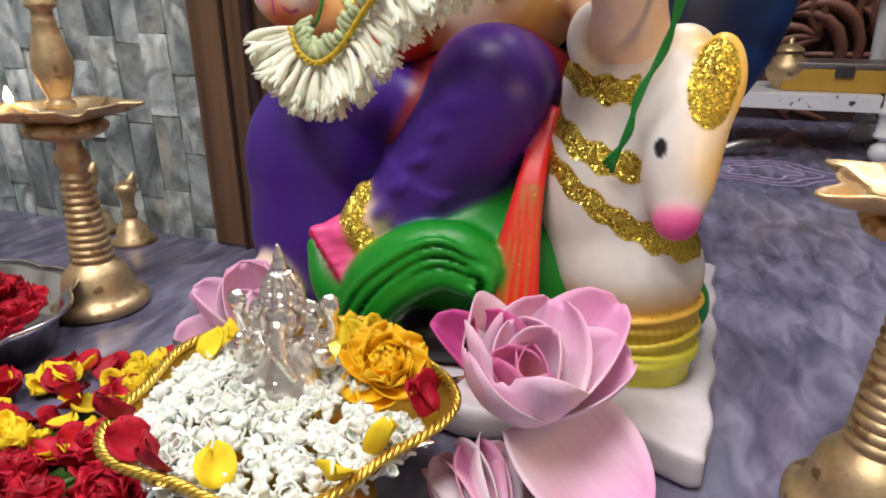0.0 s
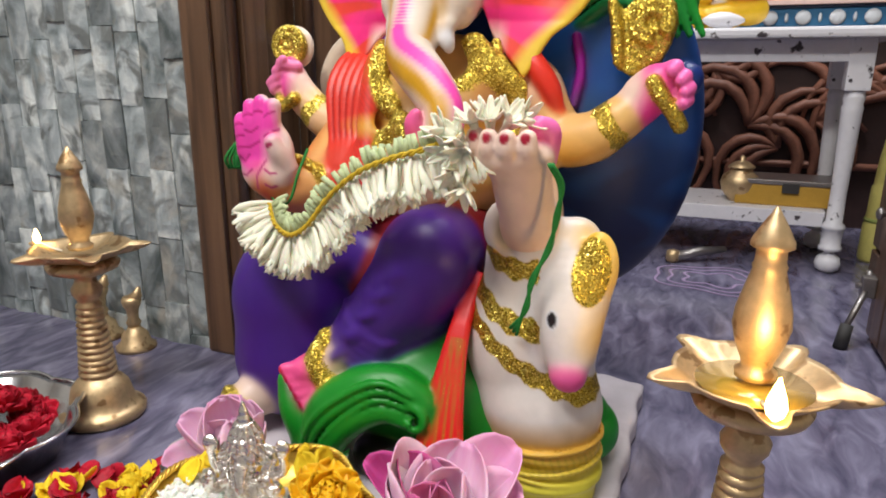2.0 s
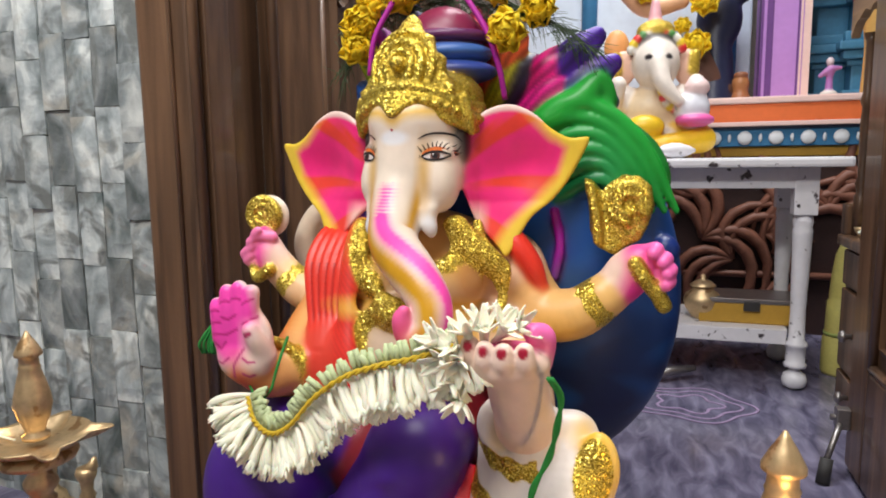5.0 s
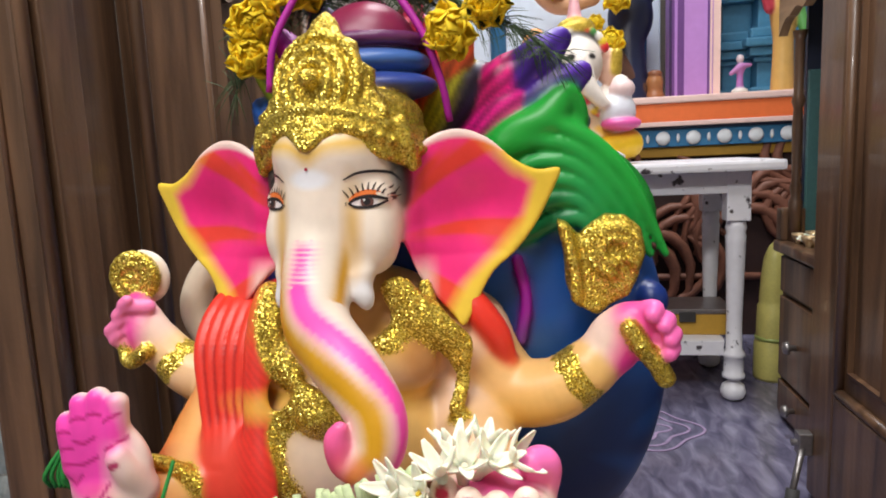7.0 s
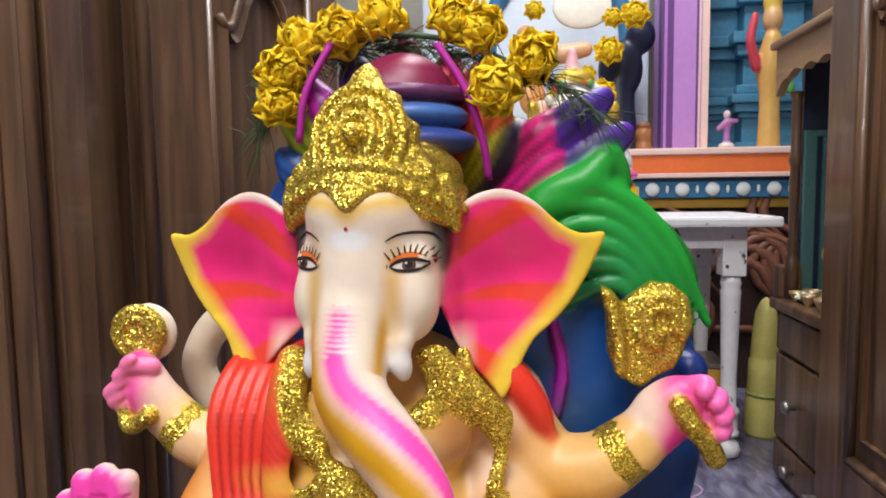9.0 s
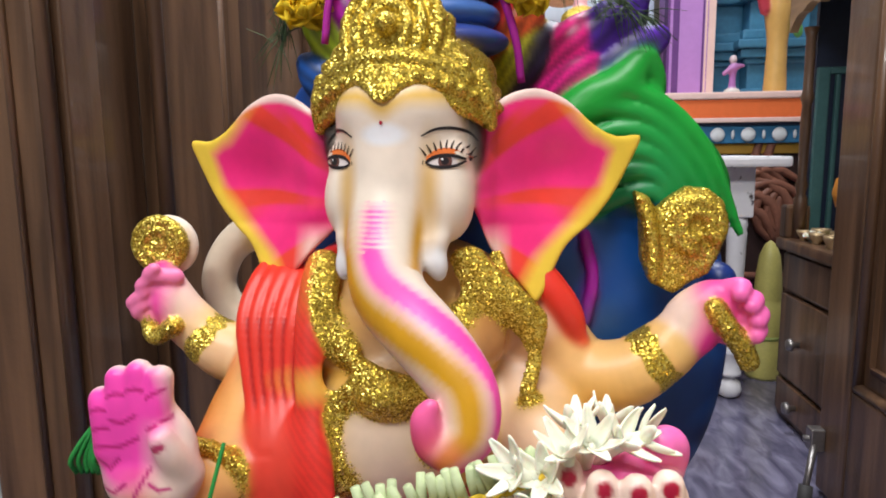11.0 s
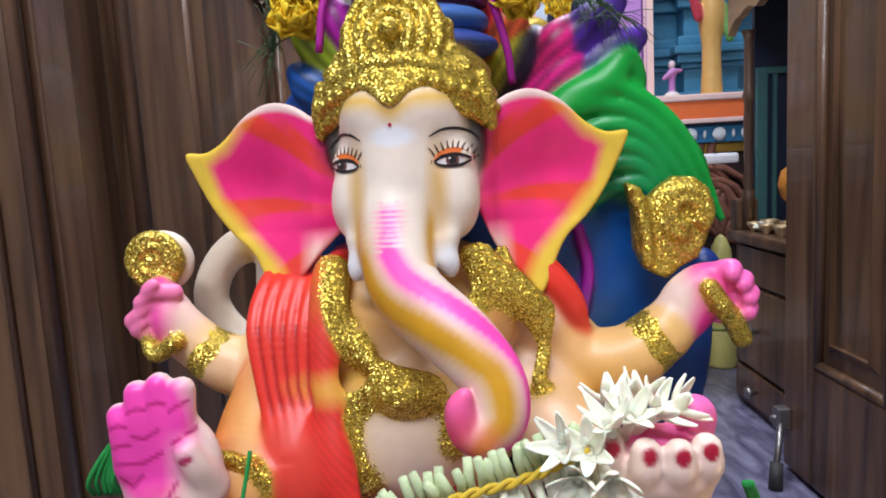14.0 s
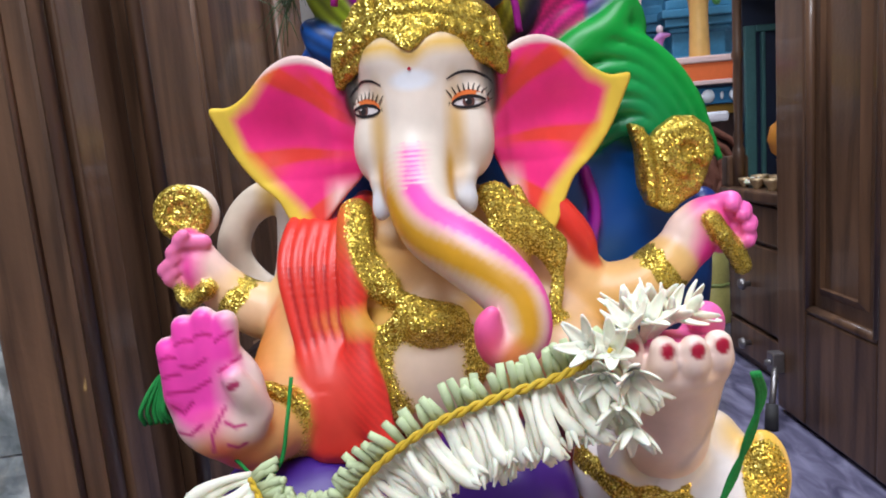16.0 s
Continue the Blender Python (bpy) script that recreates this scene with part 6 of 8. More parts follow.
def oil_lamp(label, m):
    lamp = thing("oil_lamp", label, "oil lamp", "standing brass lamps", m=m)
    part("stem", lathe(STEM, 48), BRASS, lamp)
    part("tray", lamp_tray(), BRASS, lamp)
    part("finial", lathe(FINIAL, 40), BRASS, lamp)
    lamp.scale = (0.96, 0.96, 0.96)
    return lamp


worn = oil_lamp("tall worn brass oil lamp with a small burning wick", world_at(-0.437, 0.765, 0, 20))
lit = oil_lamp("tall polished brass oil lamp with one burning wick", world_at(0.314, 0.390, 0, -104))
oil = mat("lamp_oil", (0.30, 0.20, 0.03), 0.06, vary=0.05, coat=0.5)
part("oil", lathe([(0.045, 0.2545), (0.047, 0.2555), (0.001, 0.256)], 40), oil, lit, "pool of yellow lamp oil")
flame = bpy.data.materials.new("flame")
flame.use_nodes = True
fb = flame.node_tree.nodes["Principled BSDF"]
fb.inputs["Base Color"].default_value = (1, 0.6, 0.15, 1)
fb.inputs["Emission Color"].default_value, fb.inputs["Emission Strength"].default_value = (1.0, 0.62, 0.18, 1), 22
WICK = (0.076, 0.0, 0.2665)
part("wick", tube([(0.035, 0, 0.256), (0.06, 0, 0.260), WICK], 0.0016, 8), BUDS, lit)
part("flame", lathe([(0.0015, -0.004), (0.005, 0.0), (0.0065, 0.006), (0.0052, 0.013), (0.0028, 0.020), (0.0006, 0.027)], 16), flame, lit, "small yellow-white flame", m=Matrix.Translation(WICK) @ Matrix.Diagonal((1.2, 1.2, 1.1, 1)))

flame_mesh = [(0.0015, -0.004), (0.005, 0.0), (0.0065, 0.006), (0.0052, 0.013), (0.0028, 0.020), (0.0006, 0.027)]
SPOUT = pose(0, 0, 0, 0, 0, 144) @ pose(0.078, 0, 0.2665)
part("wick", tube([pose(0, 0, 0, 0, 0, 144) @ Vector(q) for q in ((0.035, 0, 0.256), (0.06, 0, 0.260), (0.078, 0, 0.2665))], 0.0016, 8), BUDS, worn)
part("flame", lathe([(r * 0.8, z * 0.7) for r, z in flame_mesh], 16), flame, worn, "small yellow-white flame", m=SPOUT)

glow = bpy.data.lights.new("flame_light", "POINT")
glow.energy, glow.color, glow.shadow_soft_size = 0.35, (1.0, 0.62, 0.25), 0.012
new("flame_light", glow).location = (0.314 + 0.072 * math.cos(radians(-104)), 0.390 + 0.072 * math.sin(radians(-104)), 0.292)

for x, y, s in ((-0.50, 1.005, 1.0), (-0.585, 1.055, 1.05)):
    b = thing("small_brass_lamp", "small tarnished brass hand lamp by the stone wall", "oil lamp", "small lamps by the wall", m=world_at(x, y, 0))
    b.scale = (s, s, s)
    part("foot", lathe([(0.034, 0), (0.034, 0.006), (0.026, 0.012), (0.022, 0.028), (0.014, 0.036), (0.010, 0.042)], 28), BRASS, b)
    part("stem", lathe([(0.010, 0.042), (0.013, 0.050), (0.009, 0.058), (0.011, 0.075), (0.015, 0.082), (0.017, 0.090), (0.014, 0.098)], 24), BRASS, b)
    part("spout", tube([(0.0, 0, 0.090), (0.012, 0, 0.102), (0.016, 0, 0.116)], [0.012, 0.009, 0.003], 12), BRASS, b)


# ---- flowers ----
def ruffled_rose(radius, layers, seed, tall=0.6):
    """A full rose in one mesh: whorls of waved petals that close towards the middle."""
    out = bmesh.new()
    rnd = random.Random(seed)
    for k in range(layers):
        f = k / max(1, layers - 1)
        count = max(3, round(8 - 4 * f))
        for i in range(count):
            bm = petal(radius * (1.0 - 0.52 * f), radius * (0.85 - 0.40 * f), 0.3 + 0.55 * f, 0.28, 0.0, 0.0006, 3, 5, 0.12, rnd.randint(0, 999))
            tilt = 10 + 72 * f ** 0.7 + rnd.uniform(-8, 8)
            m = pose(0, 0, 0, 0, 0, 360 / count * i + 37 * k + rnd.uniform(-9, 9)) @ pose(0, radius * 0.06, radius * tall * 0.25 * f, tilt)
            bm.transform(m)
            me = bpy.data.meshes.new("whorl")
            bm.to_mesh(me)
            bm.free()
            out.from_mesh(me)
            bpy.data.meshes.remove(me)
    return out


def rose_thing(name, label, radius, material, m, layers=5, seed=1, group=""):
    """A rose whose petals are parts; alike petals of one whorl share a mesh."""
    r = thing(name, label, "rose", group, m=m)
    rnd = random.Random(seed)
    for k in range(layers):
        f = k / max(1, layers - 1)
        count = max(3, round(8 - 4 * f))
        me = mesh_of("petal", petal(radius * (1.0 - 0.52 * f), radius * (0.9 - 0.42 * f), 0.35 + 0.6 * f, 0.30, 0.0, 0.0007, 4, 6, 0.14, seed * 7 + k), material)
        for i in range(count):
            tilt = 8 + 74 * f ** 0.7 + rnd.uniform(-9, 9)
            piece("petal", me, r, pose(0, 0, 0, 0, 0, 360 / count * i + 37 * k + rnd.uniform(-9, 9)) @ pose(0, radius * 0.05, radius * 0.2 * f, tilt))
    return r


def lotus(label, m, size, rows):
    """A lotus from its petals: turn about the stalk, tilt, length, width, curl, cup and which material."""
    l = thing("lotus_flower", label, "lotus", "lotus flowers", m=m)
    for k, (turn, tilt, ln, wd, curl, cup_, inner) in enumerate(rows):
        part("petal", petal(size * ln, size * wd, curl, cup_, 0.0, 0.0011, 7, 12, 0.03, 40 + k), LOTUSP if inner else LOTUSW, l, m=pose(0, 0, 0.010, 0, 0, turn) @ pose(0, size * 0.05, 0, tilt))
    part("heart", lathe([(0.004, 0.01), (0.012, 0.02), (0.014, 0.03), (0.004, 0.034)], 16), YELLOWP, l, "yellow heart")
    part("stalk", tube([(0, 0, 0.016), (0, 0, -0.006), (0.0, 0.01, -0.024)], [0.008, 0.006, 0.0055], 12), LEAF, l, "green stalk stub")
    return l


OPEN = [(84, 18, 1.15, 1.15, 0.9, 0.55, 0), (132, 20, 1.05, 1.15, 0.95, 0.6, 0), (60, 32, 1.25, 0.62, 0.25, 0.5, 1), (40, 40, 1.05, 0.6, 0.3, 0.6, 1), (8, 46, 0.9, 0.7, 0.35, 0.5, 0), (-30, 38, 1.05, 0.95, 0.25, 0.5, 0), (-62, 24, 1.3, 0.9, 0.3, 0.45, 0), (-92, 10, 1.05, 0.85, 0.5, 0.5, 0), (208, -22, 1.3, 1.15, 0.2, 0.30, 0), (75, 52, 0.8, 0.42, 0.3, 0.9, 1), (-10, 66, 0.72, 0.34, 0.2, 0.9, 1), (-50, 48, 0.9, 0.55, 0.5, 0.8, 0), (150, 60, 0.6, 0.4, 0.4, 0.8, 1), (25, 62, 0.7, 0.32, 0.3, 0.9, 1)]
SHUT = [(i * 72, 78, 1.0, 0.7, 0.75, 0.7, 0) for i in range(5)] + [(36 + i * 72, 82, 0.95, 0.6, 0.7, 0.7, 1) for i in range(5)]
SPREAD = [(0, 62, 1.1, 0.85, 0.4, 0.5, 0), (38, 58, 1.1, 0.85, 0.4, 0.5, 0), (-38, 58, 1.1, 0.85, 0.4, 0.5, 0), (80, 34, 1.1, 0.8, 0.4, 0.45, 0), (110, 10, 1.05, 0.8, 0.35, 0.4, 0), (150, 8, 0.95, 0.75, 0.3, 0.4, 0), (-90, 40, 1.0, 0.8, 0.5, 0.5, 0), (-140, 25, 0.95, 0.8, 0.5, 0.5, 0), (20, 74, 0.85, 0.6, 0.5, 0.7, 0), (-60, 72, 0.85, 0.6, 0.5, 0.7, 0), (140, 72, 0.7, 0.5, 0.6, 0.7, 1), (-160, 72, 0.7, 0.5, 0.6, 0.7, 0)]
lotus("large pink lotus, open, with a drooping outer petal", world_at(0.064, 0.420, 0.066) @ pose(0, 0, 0, 18, -4, 6), 0.080, OPEN)
lotus("pale pink lotus with spread petals on the slab edge", world_at(-0.165, 0.545, 0.056) @ pose(0, 0, 0, 10, -6, 12), 0.074, SPREAD)
lotus("closed pale pink lotus bud lying on the floor", world_at(0.035, 0.345, 0.024) @ pose(0, 0, 0, 70, 0, 200), 0.06, SHUT)

# tray with the silver figure, jasmine and a yellow rose
PX, PY, PZ = -0.112, 0.404, 0.100
plate = thing("offering_plate", "golden braided offering plate on a foot", "plate", m=world_at(PX, PY, 0))


def rim(a, k=1.0):
    return k * (0.113 + 0.008 * math.cos(5 * a + 0.6))


pb = bmesh.new()
prof = [(0.0, PZ - 0.026), (0.6, PZ - 0.026), (0.86, PZ - 0.016), (1.0, PZ + 0.002), (1.0, PZ - 0.002), (0.86, PZ - 0.020), (0.6, PZ - 0.030), (0.0, PZ - 0.030)]
rows = [[pb.verts.new((max(rim(a, k), 0.001) * math.cos(a), max(rim(a, k), 0.001) * math.sin(a), z)) for a in np.linspace(0, 6.28318, 80, endpoint=False)] for k, z in prof]
for a, b in zip(rows, rows[1:]):
    for i in range(80):
        pb.faces.new((a[i], a[(i + 1) % 80], b[(i + 1) % 80], b[i]))
bmesh.ops.recalc_face_normals(pb, faces=pb.faces)
part("dish", pb, GILT, plate)
part("foot", lathe([(0.060, 0.0), (0.060, 0.006), (0.030, 0.014), (0.022, 0.030), (0.030, 0.055), (0.055, PZ - 0.030)], 40), GILT, plate)
for ph in (0, 2.094, 4.189):
    part("braid", tube([((rim(a) + 0.0022 * math.cos(42 * a + ph)) * math.cos(a), (rim(a) + 0.0022 * math.cos(42 * a + ph)) * math.sin(a), PZ + 0.003 + 0.0022 * math.sin(42 * a + ph)) for a in np.linspace(0, 6.28318, 420, endpoint=False)], 0.0019, 5, closed=True), GILT, plate, "twisted gold cord rim")
point = bmesh.new()
vs = [point.verts.new(p) for p in ((-0.008, 0, 0), (0.008, 0, 0), (0, 0.016, 0.003), (-0.008, 0, 0.0012), (0.008, 0, 0.0012), (0, 0.016, 0.0042))]
for q in ((0, 2, 1), (3, 4, 5), (0, 1, 4, 3), (1, 2, 5, 4), (2, 0, 3, 5)):
    point.faces.new([vs[i] for i in q])
pm = mesh_of("silver_point", point, SILVER)
for a in (0.12, 0.95, 1.75, 2.55, 3.35, 4.2, 5.05, 5.75):
    piece("silver_point", pm, plate, pose((rim(a) - 0.001) * math.cos(a), (rim(a) - 0.001) * math.sin(a), PZ - 0.001, 12, 0, math.degrees(a) - 90))

# jasmine: a mound of small waxy florets and buds
rnd = random.Random(5)


def floret(seed, size):
    """Five or six short rounded petals on a small tube, as points and faces."""
    r = random.Random(seed)
    out = tube([(0, 0, -0.8 * size), (0, 0, 0.05 * size)], [0.14 * size, 0.22 * size], 6)
    n = r.choice((5, 6))
    for i in range(n):
        bm = petal(size, size * 0.72, 0.35 + r.uniform(-0.2, 0.4), 0.35, 0.0, size * 0.07, 1, 4, 0.05, i)
        bm.transform(pose(0, 0, 0, 0, 0, 360 / n * i + r.uniform(-10, 10)) @ pose(0, 0, 0, r.uniform(5, 50)))
        me = bpy.data.meshes.new("floret_petal")
        bm.to_mesh(me)
        bm.free()
        out.from_mesh(me)
        bpy.data.meshes.remove(me)
    return out


def plump_bud(seed, size):
    return tube([(0, 0, -size), (0, 0, -0.2 * size), (0.03 * size, 0, 0.25 * size), (0, 0, 0.7 * size), (0, 0, 0.95 * size)], [0.14 * size, 0.2 * size, 0.42 * size, 0.3 * size, 0.05 * size], 8)


KINDS = []
for i in range(7):
    bm = floret(i, 0.0098) if i < 5 else plump_bud(i, 0.011)
    bm.verts.index_update()
    KINDS.append((np.array([w.co[:] for w in bm.verts]), [[w.index for w in f.verts] for f in bm.faces]))
    bm.free()
jv, jf, base = [], [], 0
for i in range(900):
    a, r = rnd.uniform(0, 6.283), 0.105 * math.sqrt(rnd.random())
    x, y = r * math.cos(a), r * math.sin(a)
    if x > 0.056 and y > -0.03 or (y > 0.034 and x > -0.055):
        continue
    h = PZ - 0.012 + 0.026 * (1 - (r / 0.112) ** 2) * rnd.uniform(0.5, 1.0)
    m = pose(x, y, h, rnd.uniform(-60, 60), rnd.uniform(-60, 60), rnd.uniform(0, 360))
    k = rnd.uniform(0.8, 1.15)
    vv, ff = KINDS[rnd.choice((0, 0, 1, 1, 2, 3, 4, 4, 5, 6))]
    jv.append(vv * k @ np.array(m.to_3x3()).T + np.array(m.translation))
    jf += [[q + base for q in f] for f in ff]
    base += len(vv)
JASM = mat("white_jasmine_petal", (0.85, 0.85, 0.79), 0.5, vary=0.06, scale=50, sss=0.15, spots=((0.60, 0.62, 0.36), 0.66, 60))
JASM.node_tree.nodes["Principled BSDF"].inputs["Specular IOR Level"].default_value = 0.2
jme = bpy.data.meshes.new("jasmine_flowers")
jme.from_pydata(np.concatenate(jv).tolist(), [], jf)
jme.polygons.foreach_set("use_smooth", np.ones(len(jme.polygons), bool))
jme.materials.append(JASM)
heap_j = new("jasmine_flowers", jme)
heap_j.matrix_basis = world_at(PX, PY, 0)
tagged(heap_j, "heap of white jasmine florets on the plate", "flowers", kind="stuff")
rose_thing("yellow_rose", "full yellow-orange rose on the golden plate", 0.036, mat("orange_yellow_petal", (0.86, 0.50, 0.010), 0.5, vary=0.12, scale=60, rand=0.1), world_at(PX + 0.068, PY + 0.012, PZ + 0.010) @ pose(0, 0, 0, 32, 10, 0), 6, 3)
rnd = random.Random(8)
petal_y, petal_r = mesh_of("loose_petal", petal(0.026, 0.024, 0.5, 0.3, 0, 0.0007, 3, 4, 0.2, 5), YELLOWP), mesh_of("loose_petal", petal(0.028, 0.030, 0.6, 0.35, 0, 0.0007, 3, 4, 0.15, 6), REDP)
for x, y, kind in ((0.098, -0.03, 1), (0.105, -0.012, 1), (0.07, -0.068, 0), (0.05, -0.09, 0), (-0.02, -0.098, 0), (-0.075, -0.062, 1), (-0.1, -0.03, 1), (-0.06, 0.066, 0), (-0.045, 0.078, 0), (-0.03, 0.085, 0), (-0.075, 0.05, 0), (0.045, 0.06, 0), (0.058, 0.07, 0), (0.03, 0.082, 0), (-0.06, -0.08, 1), (-0.02, 0.07, 1)):
    ob = new("loose_petal", (petal_y, petal_r)[kind])
    ob.matrix_basis = world_at(PX + x, PY + y, PZ + 0.002) @ pose(0, 0, 0, rnd.uniform(10, 50), rnd.uniform(-25, 25), rnd.uniform(0, 360))
    tagged(ob, ("loose yellow petal among the jasmine", "loose dark red petal among the jasmine")[kind], "petal", "petals on the plate")

# the silver figure, one sculpted mesh
fig = Clay()
S = (0.8, 0.8, 0.8)
fig.tube([(0, 0, 0.0), (0, 0, 0.008)], [0.030, 0.030], S, 0.004)
fig.ball((0, 0, 0.026), (0.020, 0.018, 0.024), S, 0.006)
for s in (-1, 1):
    fig.tube([(s * 0.010, 0, 0.012), (s * 0.026, -0.012, 0.014), (s * 0.006, -0.024, 0.010)], [0.010, 0.010, 0.006], S, 0.003)
    fig.tube([(s * 0.016, 0, 0.044), (s * 0.030, -0.004, 0.036), (s * 0.028, -0.016, 0.046), (s * 0.026, -0.018, 0.056)], [0.007, 0.006, 0.005, 0.004], S, 0.003)
    fig.tube([(s * 0.016, 0.004, 0.046), (s * 0.032, 0.004, 0.052), (s * 0.034, 0, 0.068)], [0.006, 0.005, 0.004], S, 0.003)
    fig.ball((s * 0.034, 0, 0.073), (0.007, 0.005, 0.008), S, 0.002)
    fig.ball((s * 0.018, 0.003, 0.064), (0.010, 0.003, 0.011), S, 0.002)
for i in range(14):
    a = math.pi * (1.0 + i / 13)
    fig.tube([(0.016 * math.cos(a), 0.014 * math.sin(a), 0.022), (0.028 * math.cos(a), 0.026 * math.sin(a), 0.010), (0.034 * math.cos(a), 0.031 * math.sin(a), 0.001)], [0.003, 0.0032, 0.0028], S, 0.0015)
fig.ball((0, -0.002, 0.064), (0.013, 0.013, 0.014), S, 0.004)
fig.tube([(0, -0.014, 0.060), (0.002, -0.021, 0.048), (0.008, -0.022, 0.038), (0.012, -0.023, 0.032)], [0.006, 0.005, 0.004, 0.003], S, 0.003)
for z, r in ((0.076, 0.0155), (0.081, 0.0145), (0.087, 0.012), (0.092, 0.009), (0.098, 0.006), (0.104, 0.0042), (0.109, 0.002)):
    fig.ball((0, 0, z), (r, r, 0.0042), S, 0.002)
for i in range(12):
    a = 6.2832 * i / 12
    fig.tube([(0.0155 * math.cos(a), 0.0155 * math.sin(a), 0.073), (0.0135 * math.cos(a), 0.0135 * math.sin(a), 0.084), (0.0075 * math.cos(a), 0.0075 * math.sin(a), 0.094)], [0.0016] * 3, S, 0.0008)
    b = math.pi * (1.05 + 0.9 * i / 11)
    fig.ball((0.017 * math.cos(b), -0.002 + 0.016 * math.sin(b), 0.044 + 0.008 * abs(math.cos(b))), 0.0021, S, 0.0008)
    fig.ball((0.020 * math.cos(b), 0.018 * math.sin(b), 0.030), 0.0020, S, 0.0008)
for s in (-1, 1):
    for k in range(3):
        fig.tube([(s * (0.014 + 0.004 * k), -0.006, 0.072 - 0.002 * k), (s * (0.019 + 0.003 * k), -0.004, 0.064), (s * (0.016 + 0.003 * k), -0.006, 0.056)], [0.0013] * 3, S, 0.0008)
        fig.ball((s * 0.030, -0.010 - 0.003 * k, 0.038 + 0.006 * k), (0.0072, 0.0072, 0.0018), S, 0.0008)
idol = clay_object("silver_figurine", [fig.mesh(0.0012)], SILVER, world_at(-0.110, 0.410, PZ - 0.010, -8) @ Matrix.Diagonal((0.98, 1.0, 1.10, 1)))
tagged(idol, "small shiny silver seated elephant-headed figurine on the plate", "figurine")

# rose tray at the side
tray = thing("rose_tray", "polished steel tray with scalloped edge on the floor", "tray", m=world_at(-0.567, 0.640, 0))
tb = bmesh.new()
rows = [[tb.verts.new((max(k, 0.001) * (0.145 + 0.012 * abs(math.cos(4 * a))) * math.cos(a), max(k, 0.001) * (0.145 + 0.012 * abs(math.cos(4 * a))) * math.sin(a), z)) for a in np.linspace(0, 6.28318, 64, endpoint=False)] for k, z in ((0, 0.004), (0.72, 0.004), (0.82, 0.012), (0.93, 0.046), (1.0, 0.052), (1.0, 0.050), (0.94, 0.043), (0.83, 0.006), (0.72, 0.0), (0, 0.0))]
for a, b in zip(rows, rows[1:]):
    for i in range(64):
        tb.faces.new((a[i], a[(i + 1) % 64], b[(i + 1) % 64], b[i]))
bmesh.ops.recalc_face_normals(tb, faces=tb.faces)
part("dish", tb, TRAYSTEEL, tray)
part("beaded_edge", tube([((0.145 + 0.012 * abs(math.cos(4 * a))) * math.cos(a), (0.145 + 0.012 * abs(math.cos(4 * a))) * math.sin(a), 0.052) for a in np.linspace(0, 6.28318, 128, endpoint=False)], 0.0022, 6, closed=True), TRAYSTEEL, tray)
first = rose_thing("red_rose", "full dark red rose heaped on the steel tray", 0.034, REDP, world_at(-0.50, 0.625, 0.030), 5, 11, "roses on the tray")
rnd = random.Random(21)
for x, y, z in ((-0.485, 0.685, 0.032), (-0.535, 0.665, 0.055), (-0.555, 0.60, 0.04), (-0.50, 0.565, 0.032), (-0.60, 0.66, 0.05), (-0.56, 0.71, 0.04), (-0.62, 0.61, 0.036), (-0.54, 0.625, 0.072), (-0.462, 0.640, 0.036), (-0.470, 0.600, 0.036), (-0.520, 0.600, 0.062), (-0.505, 0.655, 0.066), (-0.52, 0.71, 0.036), (-0.48, 0.570, 0.038), (-0.57, 0.65, 0.085), (-0.59, 0.56, 0.036), (-0.53, 0.54, 0.036)):
    copy_thing(first, world_at(x, y, z) @ pose(0, 0, 0, rnd.uniform(-25, 25), rnd.uniform(-25, 25), rnd.uniform(0, 360)))
for x, y in ((-0.245, 0.395), (-0.335, 0.405), (-0.30, 0.375), (-0.275, 0.445)):
    r = copy_thing(first, world_at(x, y, 0.016) @ pose(0, 0, 0, rnd.uniform(20, 60), rnd.uniform(-25, 25), rnd.uniform(0, 360)))
    tagged(r, "dark red rose lying among petals on the floor", "rose", "roses on the floor")

# a leaf on the floor with scattered petals and marigold heads
lf = bmesh.new()
grid = [[lf.verts.new((x, 0.085 * math.sin(math.pi * (0.04 + 0.92 * (x + 0.19) / 0.38)) ** 0.7 * s, 0.003 + 0.004 * abs(s) + 0.0012 * math.sin(x * 260))) for s in (-1, -0.5, 0, 0.5, 1)] for x in np.linspace(-0.19, 0.19, 60)]
for a, b in zip(grid, grid[1:]):
    for i in range(4):
        lf.faces.new((a[i], b[i], b[i + 1], a[i + 1]))
bmesh.ops.solidify(lf, geom=lf.faces[:], thickness=0.001)
leaf = thing("banana_leaf", "cut green banana leaf lying on the floor", "leaf", m=world_at(-0.30, 0.43, 0, 40))
part("blade", lf, LEAF, leaf)
part("midrib", tube([(-0.2, 0, 0.005), (0.19, 0, 0.005)], [0.004, 0.0015], 8), LEAF, leaf)
spots = ((-0.262, 0.515), (-0.235, 0.545), (-0.225, 0.575), (-0.295, 0.545), (-0.385, 0.475), (-0.36, 0.46), (-0.30, 0.57), (-0.25, 0.50))
goldy = rose_thing("marigold", "bright yellow marigold head strewn on the floor", 0.026, YELLOWP, world_at(*spots[0], 0.008), 4, 17, "marigolds on the floor")
goldy["category"] = "flower"
for x, y in spots[1:]:
    copy_thing(goldy, world_at(x, y, 0.008) @ pose(0, 0, 0, rnd.uniform(-30, 30), rnd.uniform(-30, 30), rnd.uniform(0, 360)))
